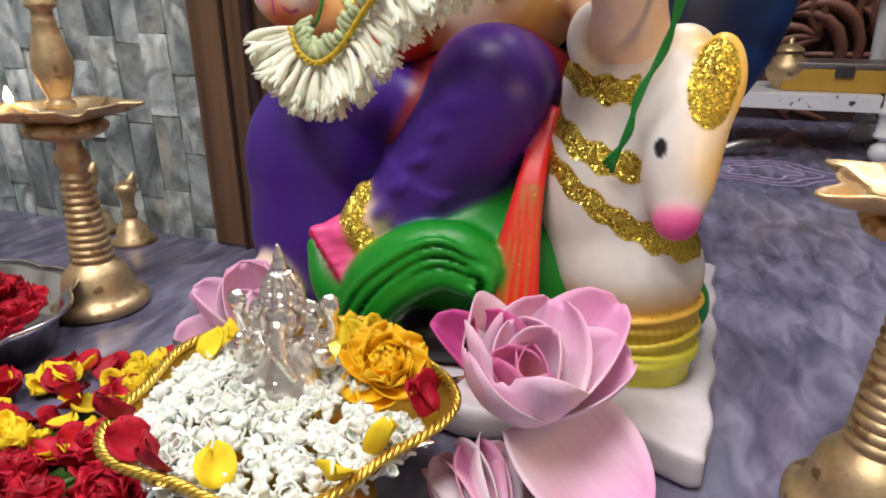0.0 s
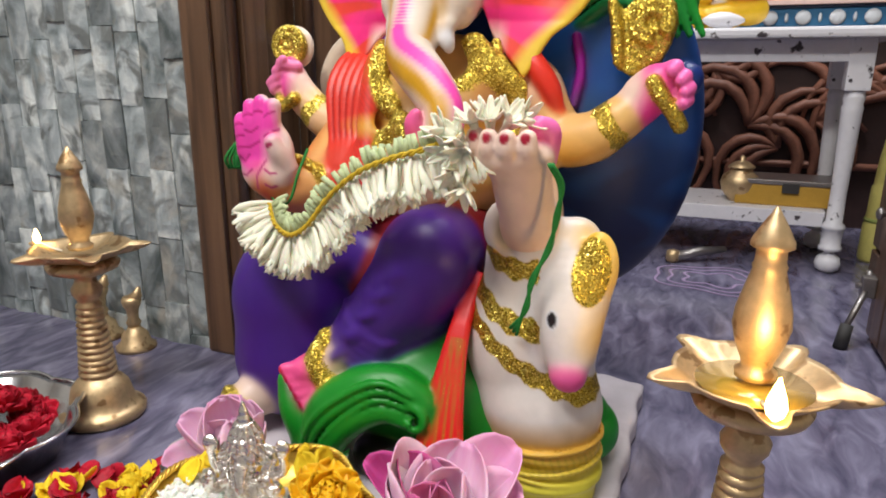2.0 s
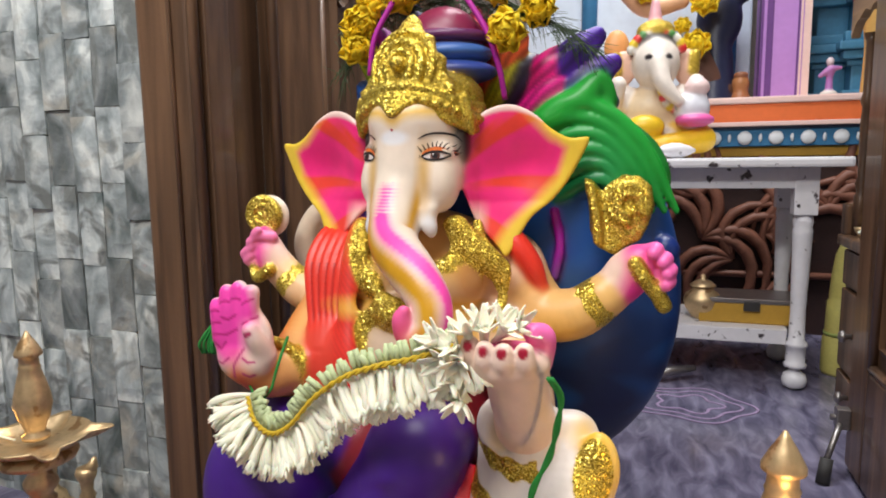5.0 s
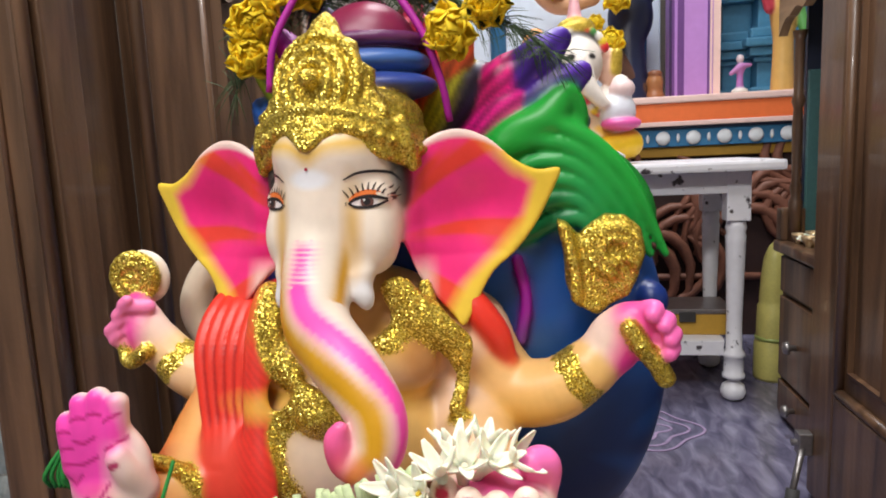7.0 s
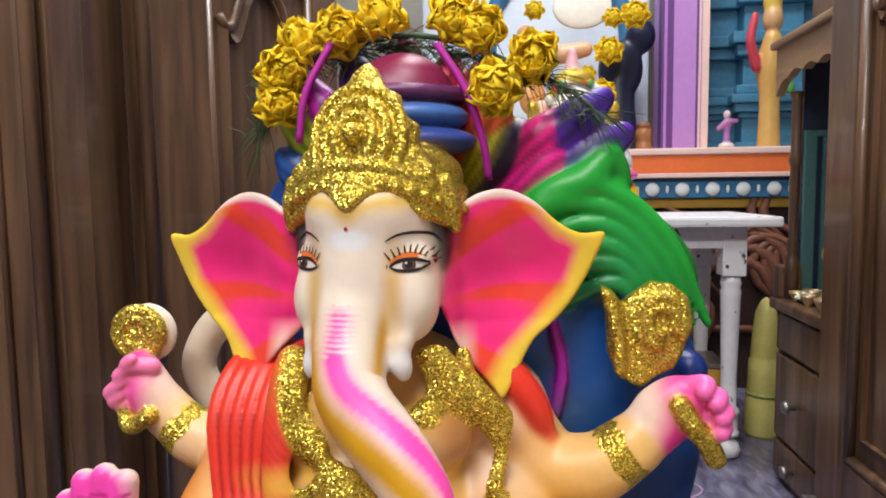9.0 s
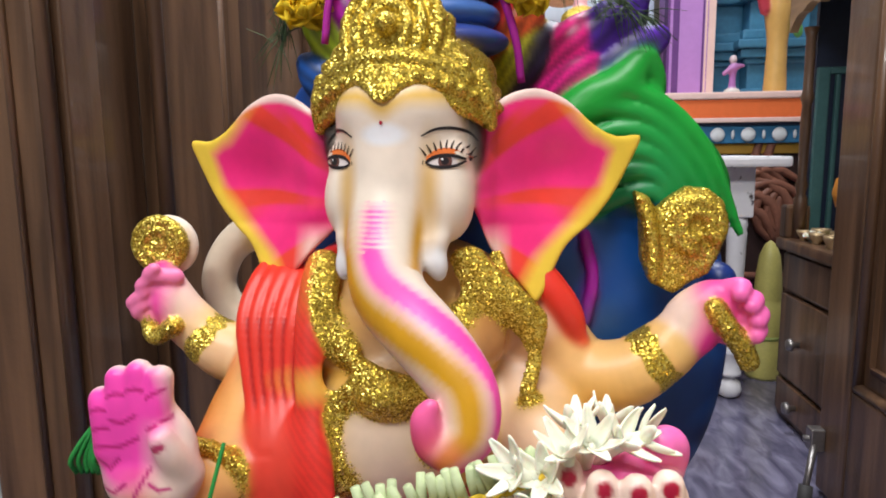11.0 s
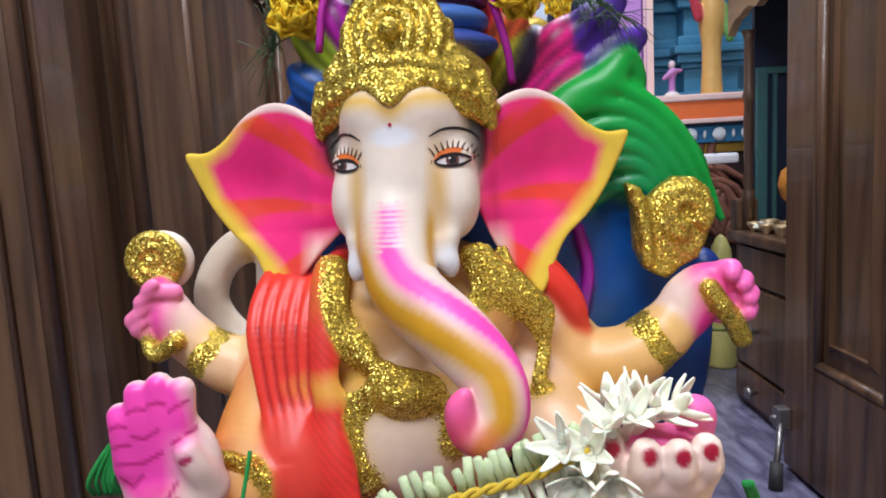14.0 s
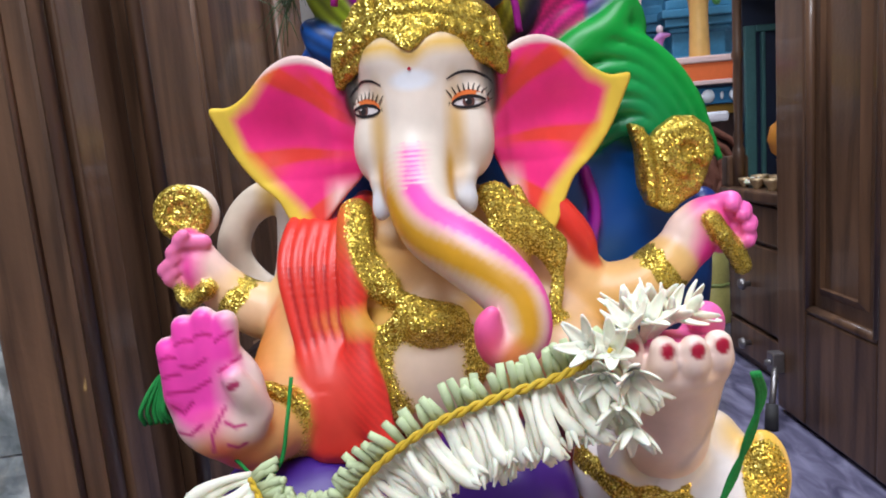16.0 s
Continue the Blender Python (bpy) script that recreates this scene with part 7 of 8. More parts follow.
for i in range(130):
    x, y = rnd.uniform(-0.47, -0.24), rnd.uniform(0.42, 0.66)
    if y > 0.62 + 0.3 * (x + 0.3):
        continue
    ob = new("loose_petal", petal_r if rnd.random() < 0.55 else petal_y)
    ob.matrix_basis = world_at(x, y, 0.006) @ pose(0, 0, 0, rnd.uniform(-12, 30), rnd.uniform(-30, 30), rnd.uniform(0, 360))
    tagged(ob, "loose dark red petal strewn on the floor" if ob.data == petal_r else "loose yellow petal strewn on the floor", "petal", "petals on the floor")


part("bloom", ruffled_rose(0.024, 4, 71), BUDS, heap, m=pose(0, 0, 0.004))
part("bloom", ruffled_rose(0.020, 4, 72), YELLOWP, heap, m=pose(0.02, 0.03, 0.004))
part("bloom", ruffled_rose(0.022, 4, 73), BUDTIP, heap, m=pose(0.035, -0.02, 0.004))


# ---- garland of tuberose buds across the lap ----
garland = thing("bud_garland", "garland of cream tuberose buds bound with yellow thread", "garland", m=ROOM)
STR = [np.array(p) for p in spline([(-0.140, -0.122, 0.332), (-0.124, -0.135, 0.312), (-0.100, -0.142, 0.303), (-0.072, -0.148, 0.318), (-0.040, -0.155, 0.352), (0.0, -0.165, 0.381), (0.040, -0.172, 0.398), (0.080, -0.175, 0.410), (0.112, -0.172, 0.424)], 14)]
STR = [p + np.array((0, 0, 0.007)) for p in STR]
YTH = mat("yellow_binding_thread", (0.62, 0.42, 0.02), 0.7, vary=0.2, scale=200)
for ph in (0, 3.14):
    part("binding_thread", tube([p + np.array((0, -0.0075 - 0.0018 * math.cos(i * 0.9 + ph), 0.002 + 0.0018 * math.sin(i * 0.9 + ph))) for i, p in enumerate(STR)], 0.0017, 6), YTH, garland)


def bud_mesh(ln, bend, seed):
    bm = bmesh.new()
    r = random.Random(seed)
    pts = [(bend * t * t * ln, ln * t, 0.004 * math.sin(3 * t)) for t in np.linspace(0, 1, 9)]
    tube(pts, [0.0026, 0.0027, 0.0028, 0.0030, 0.0034, 0.0043, 0.0050, 0.0044, 0.0018], 8, bm)
    for i in range(r.randint(3, 5)):
        a = r.uniform(0, 6.28)
        e = Vector(pts[6])
        tube([e, e + Vector((0.004 * math.cos(a), 0.005, 0.004 * math.sin(a))), e + Vector((0.0088 * math.cos(a), 0.010 + r.uniform(0, 0.004), 0.0088 * math.sin(a)))], [0.0026, 0.0024, 0.0008], 6, bm)
    return bm


BM = [mesh_of("bud", bud_mesh(0.040 + 0.0035 * (i % 4), 0.18 * ((i % 3) - 1), i), BUDS) for i in range(7)]
def stub_mesh(ln):
    return tube([(0, 0, 0), (0.001, ln * 0.5, 0.001), (0, ln, 0.003)], [0.0026, 0.0034, 0.0028], 8)
SM = [mesh_of("stub", stub_mesh(0.016 + 0.003 * i), BUDTIP) for i in range(3)]
rnd = random.Random(31)


def aim(p, d, roll):
    d = Vector(d).normalized()
    return Matrix.Translation(p) @ d.to_track_quat("Y", "Z").to_matrix().to_4x4() @ pose(0, 0, 0, 0, roll, 0)


for i in range(0, len(STR)):
    t = Vector(STR[min(i + 1, len(STR) - 1)] - STR[max(i - 1, 0)]).normalized()
    face = Vector((0.1, -1, 0.15))
    down = t.cross(face).normalized()
    if down.z > 0 and i > 20:
        down = -down
    if i < 3:
        down = (down + Vector((-0.4, 0, 0.1)) * (3 - i) / 3).normalized()
    p = Vector(STR[i])
    for layer in range(2):
        if rnd.random() < (0.95, 0.34)[layer]:
            fan = t * rnd.uniform(-0.22, 0.22)
            piece("bud", rnd.choice(BM), garland, aim(p + t * rnd.uniform(-0.002, 0.002) + Vector((0, -0.002 * layer, 0)), down + fan + face * (0.10 + 0.22 * layer + rnd.uniform(-0.06, 0.10)), rnd.uniform(0, 360)))
    if i % 2 == 0 or rnd.random() < 0.3:
        piece("stub", rnd.choice(SM), garland, aim(p, -down + face * rnd.uniform(0.0, 0.35) + t * rnd.uniform(-0.25, 0.25), rnd.uniform(0, 360)))


def open_flower(seed):
    """An opened tuberose: six pointed waxy petals on a tube."""
    out = tube([(0, 0, -0.024), (0, 0, -0.010), (0, 0, 0.0)], [0.0026, 0.0030, 0.0045], 8)
    r = random.Random(seed)
    for i in range(6):
        bm = petal(0.0215, 0.0095, 0.25 + r.uniform(-0.1, 0.25), 0.3, 0.5, 0.0010, 2, 6, 0.0, i)
        bm.transform(pose(0, 0, 0, 0, 0, 60 * i + r.uniform(-8, 8)) @ pose(0, 0.002, 0, 30 + r.uniform(-15, 20)))
        me = bpy.data.meshes.new("p")
        bm.to_mesh(me)
        bm.free()
        out.from_mesh(me)
        bpy.data.meshes.remove(me)
    return out


OF = [mesh_of("open_flower", open_flower(i), BUDS) for i in range(3)]
for p, d in (((0.112, -0.182, 0.432), (-0.3, -0.8, 0.6)), ((0.124, -0.178, 0.444), (-0.2, -0.3, 1)), ((0.104, -0.188, 0.418), (-0.3, -1, -0.2)), ((0.120, -0.192, 0.420), (0.1, -1, -0.4)), ((0.138, -0.170, 0.446), (0.1, -0.5, 1)), ((0.154, -0.166, 0.446), (0.6, -0.4, 0.8)), ((0.166, -0.160, 0.446), (0.9, -0.2, 0.5)), ((0.130, -0.155, 0.448), (-0.2, 0.2, 1)), ((0.150, -0.150, 0.448), (0.3, 0.3, 1)), ((0.112, -0.188, 0.400), (-0.1, -1, -0.9)), ((0.120, -0.190, 0.385), (0.2, -0.9, -1)), ((0.098, -0.186, 0.436), (-0.7, -0.6, 0.6))):
    dv = Vector(d).normalized()
    piece("open_flower", rnd.choice(OF), garland, Matrix.Translation(p) @ dv.to_track_quat("Z", "Y").to_matrix().to_4x4())

# green threads that tie it to the hands
cord = thing("green_thread", "twisted green cotton thread hanging from the hands", "thread", m=ROOM)
for k in range(3):
    o = 0.0016 * k
    part("strand", tube([Vector(q) for q in spline([(0.196 + o, -0.186, 0.412), (0.204 + o, -0.176, 0.392), (0.203 - o, -0.168, 0.362), (0.192 + o, -0.160, 0.330), (0.181 - o, -0.160, 0.298), (0.172 + o, -0.158, 0.268), (0.163 - 2 * o, -0.150, 0.236 + 2 * o)], 5)], 0.0019, 6), THREAD, cord)
part("strand", tube([Vector(q) for q in spline([(-0.112, -0.088, 0.400), (-0.114, -0.108, 0.372), (-0.120, -0.116, 0.345), (-0.136, -0.124, 0.331)], 6)], 0.0017, 6), THREAD, cord)
part("strand", tube([Vector(q) for q in spline([(-0.136, -0.122, 0.331), (-0.155, -0.100, 0.338), (-0.196, -0.072, 0.362), (-0.208, -0.072, 0.405)], 6)], 0.0015, 6), THREAD, cord)
for k in range(6):
    o = (k - 2.5) * 0.0035
    part("tassel_strand", tube([Vector(q) for q in spline([(-0.206, -0.076, 0.410), (-0.214 + o * 0.6, -0.078, 0.404), (-0.221 + o, -0.082 - abs(o), 0.384), (-0.220 + o * 1.3, -0.084, 0.370)], 4)], 0.0019, 6), THREAD, cord)

# marigold and fern wreath over the plumes
wreath = thing("marigold_wreath", "wreath of yellow marigolds and dark fern on the headdress", "wreath", m=ROOM)
WR = [(-0.094, 0.085, 0.738), (-0.092, 0.085, 0.768), (-0.075, 0.09, 0.790), (-0.040, 0.09, 0.800), (0.004, 0.09, 0.812), (0.064, 0.09, 0.808), (0.092, 0.088, 0.798), (0.139, 0.085, 0.772), (0.108, 0.062, 0.744)]
WP = [mesh_of("petal", petal(0.0255 * k, 0.0255 * w, c, 0.34, 0.0, 0.0006, 4, 5, 0.34, n), YELLOWP) for n, (k, w, c) in enumerate(((1.0, 0.95, 0.30), (0.92, 0.9, 0.45), (0.78, 0.8, 0.55), (0.6, 0.6, 0.6)))]
for i, p in enumerate(WR):
    hd = part("marigold_head", lathe([(0.002, -0.008), (0.006, -0.003), (0.007, 0.003), (0.003, 0.008)], 10), LEAF, wreath, m=Matrix.Translation(p) @ Vector((rnd.uniform(-0.5, 0.5), -1, rnd.uniform(-0.2, 0.6))).to_track_quat("Z", "Y").to_matrix().to_4x4())
    for k, (count, tilt) in enumerate(((7, 4), (7, 30), (6, 52), (5, 74))):
        for j in range(count):
            piece("petal", WP[k], hd, pose(0, 0, 0.002 * k, 0, 0, 360 / count * j + 40 * k + rnd.uniform(-9, 9)) @ pose(0, 0.001, 0, tilt + rnd.uniform(-16, 16)))
part("cord", tube([Vector(q) for q in spline([(-0.09, 0.10, 0.72), (-0.085, 0.10, 0.77), (-0.03, 0.10, 0.792), (0.03, 0.10, 0.80), (0.09, 0.10, 0.785), (0.15, 0.10, 0.755)], 6)], 0.003, 6), FERN, wreath)
fern = bmesh.new()
FP = [np.array(q) for q in spline([(-0.125, 0.10, 0.70), (-0.10, 0.10, 0.77), (-0.04, 0.10, 0.785), (0.03, 0.10, 0.79), (0.09, 0.09, 0.775), (0.15, 0.085, 0.755), (0.20, 0.08, 0.72)], 12)]
for i in range(640):
    j = rnd.randrange(len(FP) - 1)
    p = Vector(FP[j] + (FP[j + 1] - FP[j]) * rnd.random())
    d = Vector(FP[j + 1] - FP[j]).normalized() * rnd.choice((-1, 1, 1)) + Vector((rnd.uniform(-0.8, 0.8), rnd.uniform(-0.6, 0.3), rnd.uniform(-0.9, 0.6)))
    d.normalize()
    ln = rnd.uniform(0.018, 0.045)
    tube([p, p + d * ln * 0.5, p + d * ln + Vector((0, 0, -0.006))], [0.0005, 0.0005, 0.0002], 3, fern)
part("fern", fern, FERN, wreath, "wispy dark green fern")
cordm = mat("magenta_cord", (0.40, 0.01, 0.30), 0.6)
part("ribbon", tube([Vector(q) for q in spline([(0.055, 0.07, 0.785), (0.080, 0.065, 0.745), (0.095, 0.068, 0.70), (0.10, 0.075, 0.665)], 5)], [0.0035] * 16, 8), cordm, wreath, "magenta ribbon")
part("ribbon", tube([Vector(q) for q in spline([(-0.040, 0.07, 0.79), (-0.062, 0.06, 0.745), (-0.070, 0.06, 0.70)], 5)], [0.0035] * 11, 8), cordm, wreath, "magenta ribbon")

# ---- figures on the table and the altar ----
sm = Clay()
CW = (0.78, 0.70, 0.62)
sm.ball((0, 0, 0.05), (0.11, 0.08, 0.05), (0.74, 0.68, 0.60), 0.02)
sm.ball((0, 0, 0.13), (0.085, 0.065, 0.075), (0.76, 0.60, 0.40), 0.02)
sm.ball((0, -0.03, 0.255), (0.062, 0.06, 0.07), CW, 0.015)
sm.tube([(0, -0.075, 0.25), (0.01, -0.095, 0.20), (0.035, -0.10, 0.165), (0.05, -0.10, 0.15)], [0.028, 0.023, 0.018, 0.014], CW, 0.01)
sm.ball((0, 0.0, 0.30), (0.066, 0.06, 0.055), (0.03, 0.02, 0.02), 0.005)
sm.ball((0, -0.005, 0.345), (0.05, 0.045, 0.03), (0.60, 0.40, 0.05), 0.008, 0.6)
for s in (-1, 1):
    sm.ball((s * 0.082, 0.0, 0.25), (0.034, 0.012, 0.048), (0.78, 0.48, 0.36), 0.01)
    sm.tube([(s * 0.07, 0, 0.17), (s * 0.11, -0.03, 0.14), (s * 0.10, -0.06, 0.20)], [0.03, 0.026, 0.022], CW, 0.012)
    sm.tube([(s * 0.05, -0.02, 0.07), (s * 0.12, -0.06, 0.05), (s * 0.02, -0.09, 0.035)], [0.04, 0.036, 0.026], (0.80, 0.50, 0.02), 0.015)
    sm.paint(blob((s * 0.026, -0.086, 0.266), (0.010, 0.02, 0.008), 0.3), BLACK)
    sm.tube([(s * 0.10, 0.0, 0.24), (s * 0.105, -0.01, 0.28)], [0.018, 0.014], (0.62, 0.42, 0.04), 0.006, 0.6)
sm.ball((0.09, -0.07, 0.13), (0.045, 0.04, 0.05), (0.70, 0.70, 0.76), 0.01)
sm.ball((0.095, -0.085, 0.10), (0.05, 0.04, 0.018), (0.68, 0.10, 0.34), 0.004)
sm.ball((0.10, -0.075, 0.185), (0.032, 0.03, 0.026), (0.78, 0.58, 0.56), 0.006)
for i in range(11):
    a = math.pi * (0.05 + 0.9 * i / 10)
    sm.ball((0.066 * math.cos(a), -0.034, 0.285 + 0.052 * math.sin(a)), 0.014, ((0.72, 0.03, 0.03), (0.82, 0.58, 0.03), (0.78, 0.74, 0.66), (0.05, 0.22, 0.04))[i % 4], 0.002, soft=0.0008)
    b = math.pi * (1.1 + 0.8 * i / 10)
    sm.ball((0.06 + 0.05 * math.cos(b), -0.075 - 0.01 * math.sin(b), 0.20 + 0.07 * math.sin(b)), 0.013, ((0.82, 0.60, 0.04), (0.70, 0.05, 0.10), (0.78, 0.74, 0.70))[i % 3], 0.002, soft=0.0008)
sm.ball((-0.10, 0.03, 0.31), (0.035, 0.02, 0.05), (0.80, 0.36, 0.12), 0.004)
sm.tube([(0, 0.01, 0.36), (0, 0.01, 0.42)], [0.022, 0.012], (0.80, 0.42, 0.46), 0.006)
sm.ball((-0.03, -0.085, 0.085), (0.05, 0.03, 0.032), (0.82, 0.52, 0.02), 0.008)
small = clay_object("statuette", [sm.mesh(0.005)], PAINT, room(0.255, 1.24, 0.592, 0, 0, 8))
tagged(small, "small cream painted elephant-headed statuette on the white table", "statuette")
cl = thing("yellow_cloth", "crumpled bright yellow cloth and marigolds on the table", "cloth", m=room(0.235, 1.135, 0.592))
part("fold", ruffled_rose(0.052, 5, 60), CLOTHY, cl)
part("fold", ruffled_rose(0.040, 4, 61), CLOTHY, cl, m=pose(0.07, -0.01, 0.0))
shell = thing("striped_shell", "pale striped conch shell lying on the table", "shell", m=room(0.315, 1.085, 0.612, 0, 90, 20))
part("shell_body", lathe([(0.004, -0.05), (0.014, -0.035), (0.02, -0.01), (0.019, 0.012), (0.012, 0.035), (0.004, 0.05)], 20), WHITEPAINT, shell)
# garlanded dark figure with a bright disc, and a brown animal at its feet
dark = Clay()
dark.ball((0.458, 1.840, 1.067), (0.075, 0.05, 0.10), (0.012, 0.016, 0.05), 0.02)
dark.ball((0.523, 1.840, 1.176), (0.05, 0.04, 0.06), (0.012, 0.016, 0.05), 0.02)
dark.tube([(0.136, 1.780, 1.185), (0.219, 1.760, 1.111), (0.330, 1.760, 1.123)], [0.030, 0.034, 0.026], (0.74, 0.40, 0.22), 0.01)
dark.ball((0.326, 1.820, 1.277), (0.10, 0.014, 0.075), (0.82, 0.78, 0.70), 0.004)
dark.tube([(0.449, 1.840, 1.011), (0.449, 1.82, LEDGE)], [0.05, 0.07], (0.012, 0.016, 0.05), 0.02)
dk = clay_object("garlanded_figure", [dark.mesh(0.005)], PAINT, ROOM)
tagged(dk, "dark blue painted figure with pale disc on the altar", "figure")
beast = Clay()
beast.tube([(0.398, 1.800, 0.922), (0.435, 1.800, 0.874), (0.481, 1.800, 0.825)], [0.045, 0.042, 0.030], (0.10, 0.045, 0.03), 0.02)
beast.ball((0.444, 1.80, LEDGE + 0.022), (0.055, 0.04, 0.024), (0.09, 0.04, 0.03), 0.02)
bt = clay_object("animal_figure", [beast.mesh(0.005)], PAINT, ROOM)
tagged(bt, "dark brown crouching animal figure on the altar", "figure")
string = thing("marigold_string", "string of fat yellow marigolds hung on the figure", "garland", m=ROOM)
for i, (q, r) in enumerate(((((0.483, 1.720, 1.213), 0.050), ((0.402, 1.720, 1.102), 0.050), ((0.380, 1.720, 0.968), 0.050), ((0.335, 1.720, 1.033), 0.030), ((0.308, 1.720, 0.953), 0.030), ((0.209, 1.720, 1.145), 0.035), ((0.416, 1.720, 1.208), 0.035), ((0.164, 1.720, 1.242), 0.035)))):
    hd = part("marigold_head", lathe([(0.004, -0.5 * r), (0.6 * r, -0.25 * r), (0.8 * r, 0.05 * r), (0.5 * r, 0.4 * r), (0.004, 0.5 * r)], 14), CLOTHY, string, m=Matrix.Translation(q) @ pose(0, 0, 0, 75, 0, 0))
    for k, (count, tilt) in enumerate(((7, 2), (6, 34), (5, 60), (3, 80))):
        for j in range(count):
            piece("petal", WP[k], hd, pose(0, 0, 0, 0, 0, 360 / count * j + 40 * k + 23 * i) @ pose(0, 0.2 * r, 0.15 * r * k, tilt) @ Matrix.Scale(r / 0.030, 4))
bust = Clay()
bust.ball((0, 0, 0.055), (0.028, 0.028, 0.034), (0.34, 0.14, 0.05), 0.01)
bust.tube([(0, 0, 0.0), (0, 0, 0.03)], [0.034, 0.022], (0.30, 0.11, 0.04), 0.01)
bust.ball((0, -0.004, 0.084), (0.024, 0.024, 0.012), (0.24, 0.09, 0.04), 0.006)
bs = clay_object("terracotta_bust", [bust.mesh(0.003)], PAINT, room(0.530, 1.79, LEDGE))
tagged(bs, "small terracotta bust standing on the altar ledge", "bust")
doll = Clay()
doll.ball((0, 0, 0.012), (0.026, 0.022, 0.012), (0.70, 0.66, 0.60), 0.006)
doll.tube([(0, 0, 0.01), (0, 0, 0.06), (0, 0, 0.085)], [0.013, 0.010, 0.016], (0.40, 0.16, 0.44), 0.006)
doll.tube([(-0.028, -0.006, 0.07), (0, -0.006, 0.09), (0.03, -0.004, 0.094)], [0.007, 0.010, 0.006], (0.44, 0.18, 0.42), 0.006)
doll.ball((0, 0, 0.115), (0.012, 0.012, 0.015), (0.62, 0.50, 0.52), 0.004)
dl = clay_object("figurine", [doll.mesh(0.003)], PAINT, room(0.800, 1.80, LEDGE))
tagged(dl, "small purple and white painted figurine on the altar", "figurine")
guard = Clay()
guard.tube([(0, 0, 0.0), (0, 0, 0.10), (0, 0, 0.17), (0, -0.01, 0.22)], [0.030, 0.026, 0.036, 0.024], (0.62, 0.36, 0.10), 0.01)
guard.ball((0, -0.01, 0.265), (0.026, 0.026, 0.03), (0.62, 0.36, 0.16), 0.008)
guard.ball((0, -0.005, 0.30), (0.024, 0.024, 0.03), (0.60, 0.42, 0.06), 0.006)
guard.tube([(-0.04, -0.01, 0.17), (-0.06, -0.02, 0.22), (-0.05, -0.02, 0.27)], [0.014, 0.012, 0.010], (0.55, 0.05, 0.08), 0.008)
guard.tube([(0.03, -0.01, 0.18), (0.045, -0.02, 0.12)], [0.014, 0.012], (0.10, 0.32, 0.08), 0.008)
gd = clay_object("guardian_figure", [guard.mesh(0.004)], PAINT, room(0.905, 1.72, LEDGE) @ Matrix.Diagonal((1.15, 1.15, 1.5, 1)))
tagged(gd, "yellow painted standing guardian figure on the altar", "figure")
disc = thing("halo_panel", "pale blue-white painted arch panel behind the figures", "panel", m=room(0.30, 1.99, LEDGE))
part("panel", box(-0.55, 0.28, 0, 0.03, 0, 1.2, 0.01), mat("pale_blue_panel", (0.66, 0.74, 0.84), 0.6, vary=0.08, scale=6), disc, smooth=False)
part("arch_band", tube([(-0.30 + 0.0, -0.01, 0.0)] + [(-0.05 - 0.25 * math.cos(a), -0.01, 0.42 + 0.28 * math.sin(a)) for a in np.linspace(0, 3.14, 18)] + [(0.20, -0.01, 0.0)], 0.03, 12), BLUEP, disc)

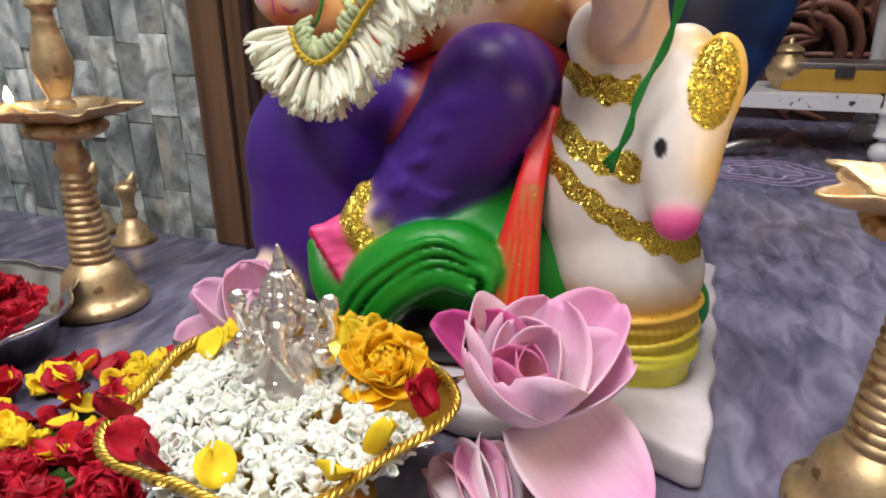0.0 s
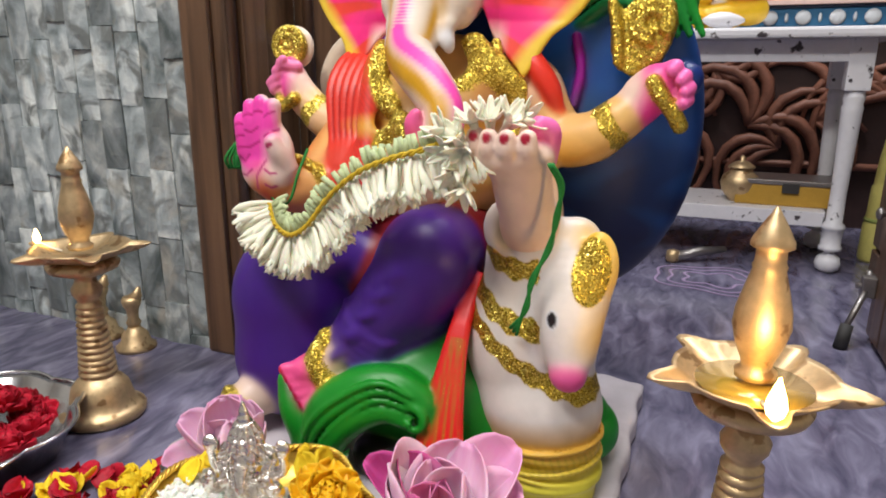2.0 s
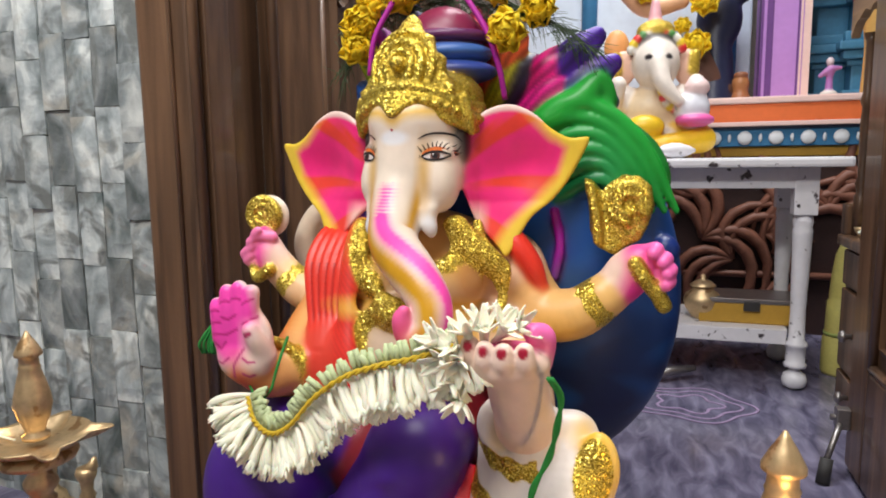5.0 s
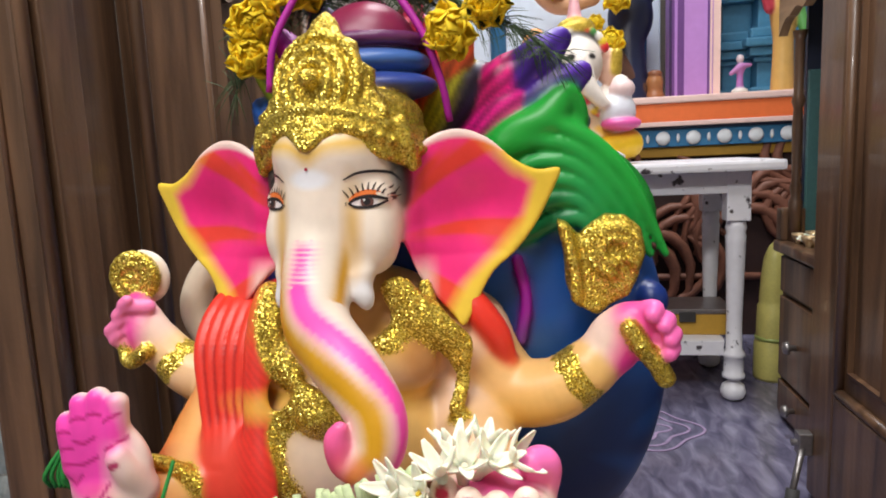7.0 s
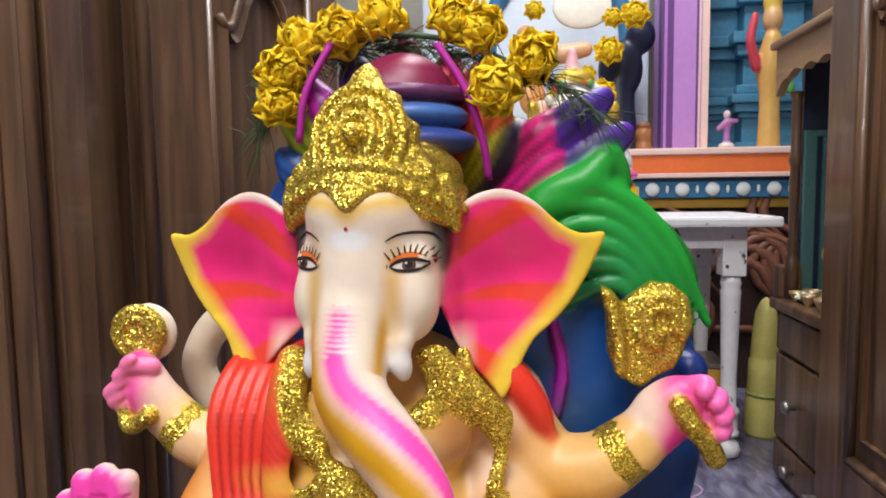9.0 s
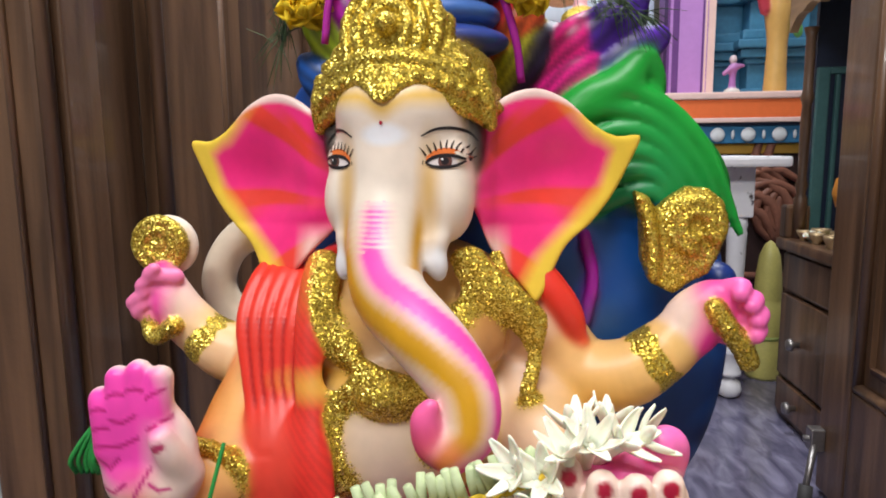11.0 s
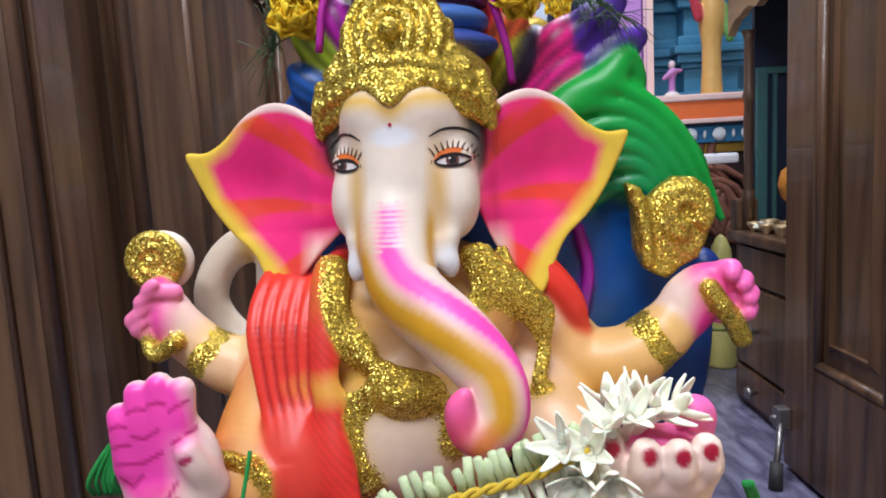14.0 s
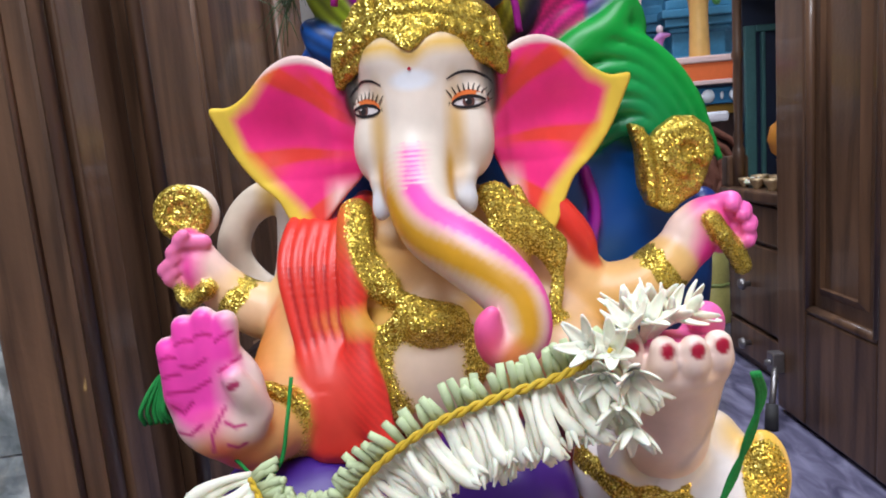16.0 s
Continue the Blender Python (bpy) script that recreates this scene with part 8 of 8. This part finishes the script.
# floor drawing of coloured powder before the table
KOL = mat("lilac_powder", (0.30, 0.22, 0.36), 0.9, vary=0.3, scale=60)
kol = thing("powder_drawing", "faint floor drawing in lilac and pink powder", "drawing", m=room(0.36, 0.93, 0.001))
for r, k in ((0.11, KOL), (0.085, KOL), (0.055, KOL)):
    part("powder_ring", tube([(1.3 * r * math.cos(a) + 0.012 * math.cos(5 * a) * math.cos(a), r * math.sin(a) + 0.012 * math.cos(5 * a) * math.sin(a), 0.0) for a in np.linspace(0, 6.283, 60, endpoint=False)], 0.0042, 5, closed=True), k, kol, m=Matrix.Diagonal((1, 1, 0.2, 1)))

# ---- split-stone cladding, strip by strip ----
rnd = random.Random(77)


def strip(w, h, seed):
    """A split stone strip with a chipped, slightly hollow face."""
    bm = bmesh.new()
    r = random.Random(seed)
    g = {}
    for i in range(4):
        for j in range(6):
            edge = i in (0, 3) or j in (0, 5)
            g[i, j] = bm.verts.new(((i / 3 - 0.5) * w + r.uniform(-0.0008, 0.0008), -(0.008 if edge else 0.0105 + r.uniform(-0.0022, 0.0022)), (j / 5 - 0.5) * h + r.uniform(-0.001, 0.001)))
    for i in range(3):
        for j in range(5):
            bm.faces.new((g[i, j], g[i + 1, j], g[i + 1, j + 1], g[i, j + 1]))
    loop = [(i, 0) for i in range(3)] + [(3, j) for j in range(5)] + [(i, 5) for i in range(3, 0, -1)] + [(0, j) for j in range(5, 0, -1)]
    back = {k: bm.verts.new((g[k].co.x, 0.0, g[k].co.z)) for k in loop}
    for a, b in zip(loop, loop[1:] + loop[:1]):
        bm.faces.new((g[b], g[a], back[a], back[b]))
    return bm


SW, SH = 0.052, 0.122
SM2 = [mesh_of("stone_strip", strip(SW - 0.0012, SH - 0.0012, i), CLAD) for i in range(8)]
for me in SM2:
    for p in me.polygons:
        p.use_smooth = False
rest = bmesh.new()
u = -0.478 - SW / 2
while u > -1.95:
    z = -0.04 - rnd.uniform(0, 0.08) + SH / 2
    while z < 2.55:
        proud = 0.136 + rnd.uniform(-0.004, 0.004)
        m = pose(u, proud, z, rnd.uniform(-0.8, 0.8), rnd.uniform(-0.3, 0.3), rnd.uniform(-2.2, 2.2))
        if u > -1.35 and z < 1.12:
            piece("stone_strip", rnd.choice(SM2), wall_hall, m)
        else:
            first_new = len(rest.verts)
            rest.from_mesh(rnd.choice(SM2))
            rest.verts.ensure_lookup_table()
            bmesh.ops.transform(rest, matrix=m, verts=rest.verts[first_new:])
        z += SH
    u -= SW
far = part("far_stone_strips", rest, CLAD, wall_hall, smooth=False)
far["kind"] = "stuff"
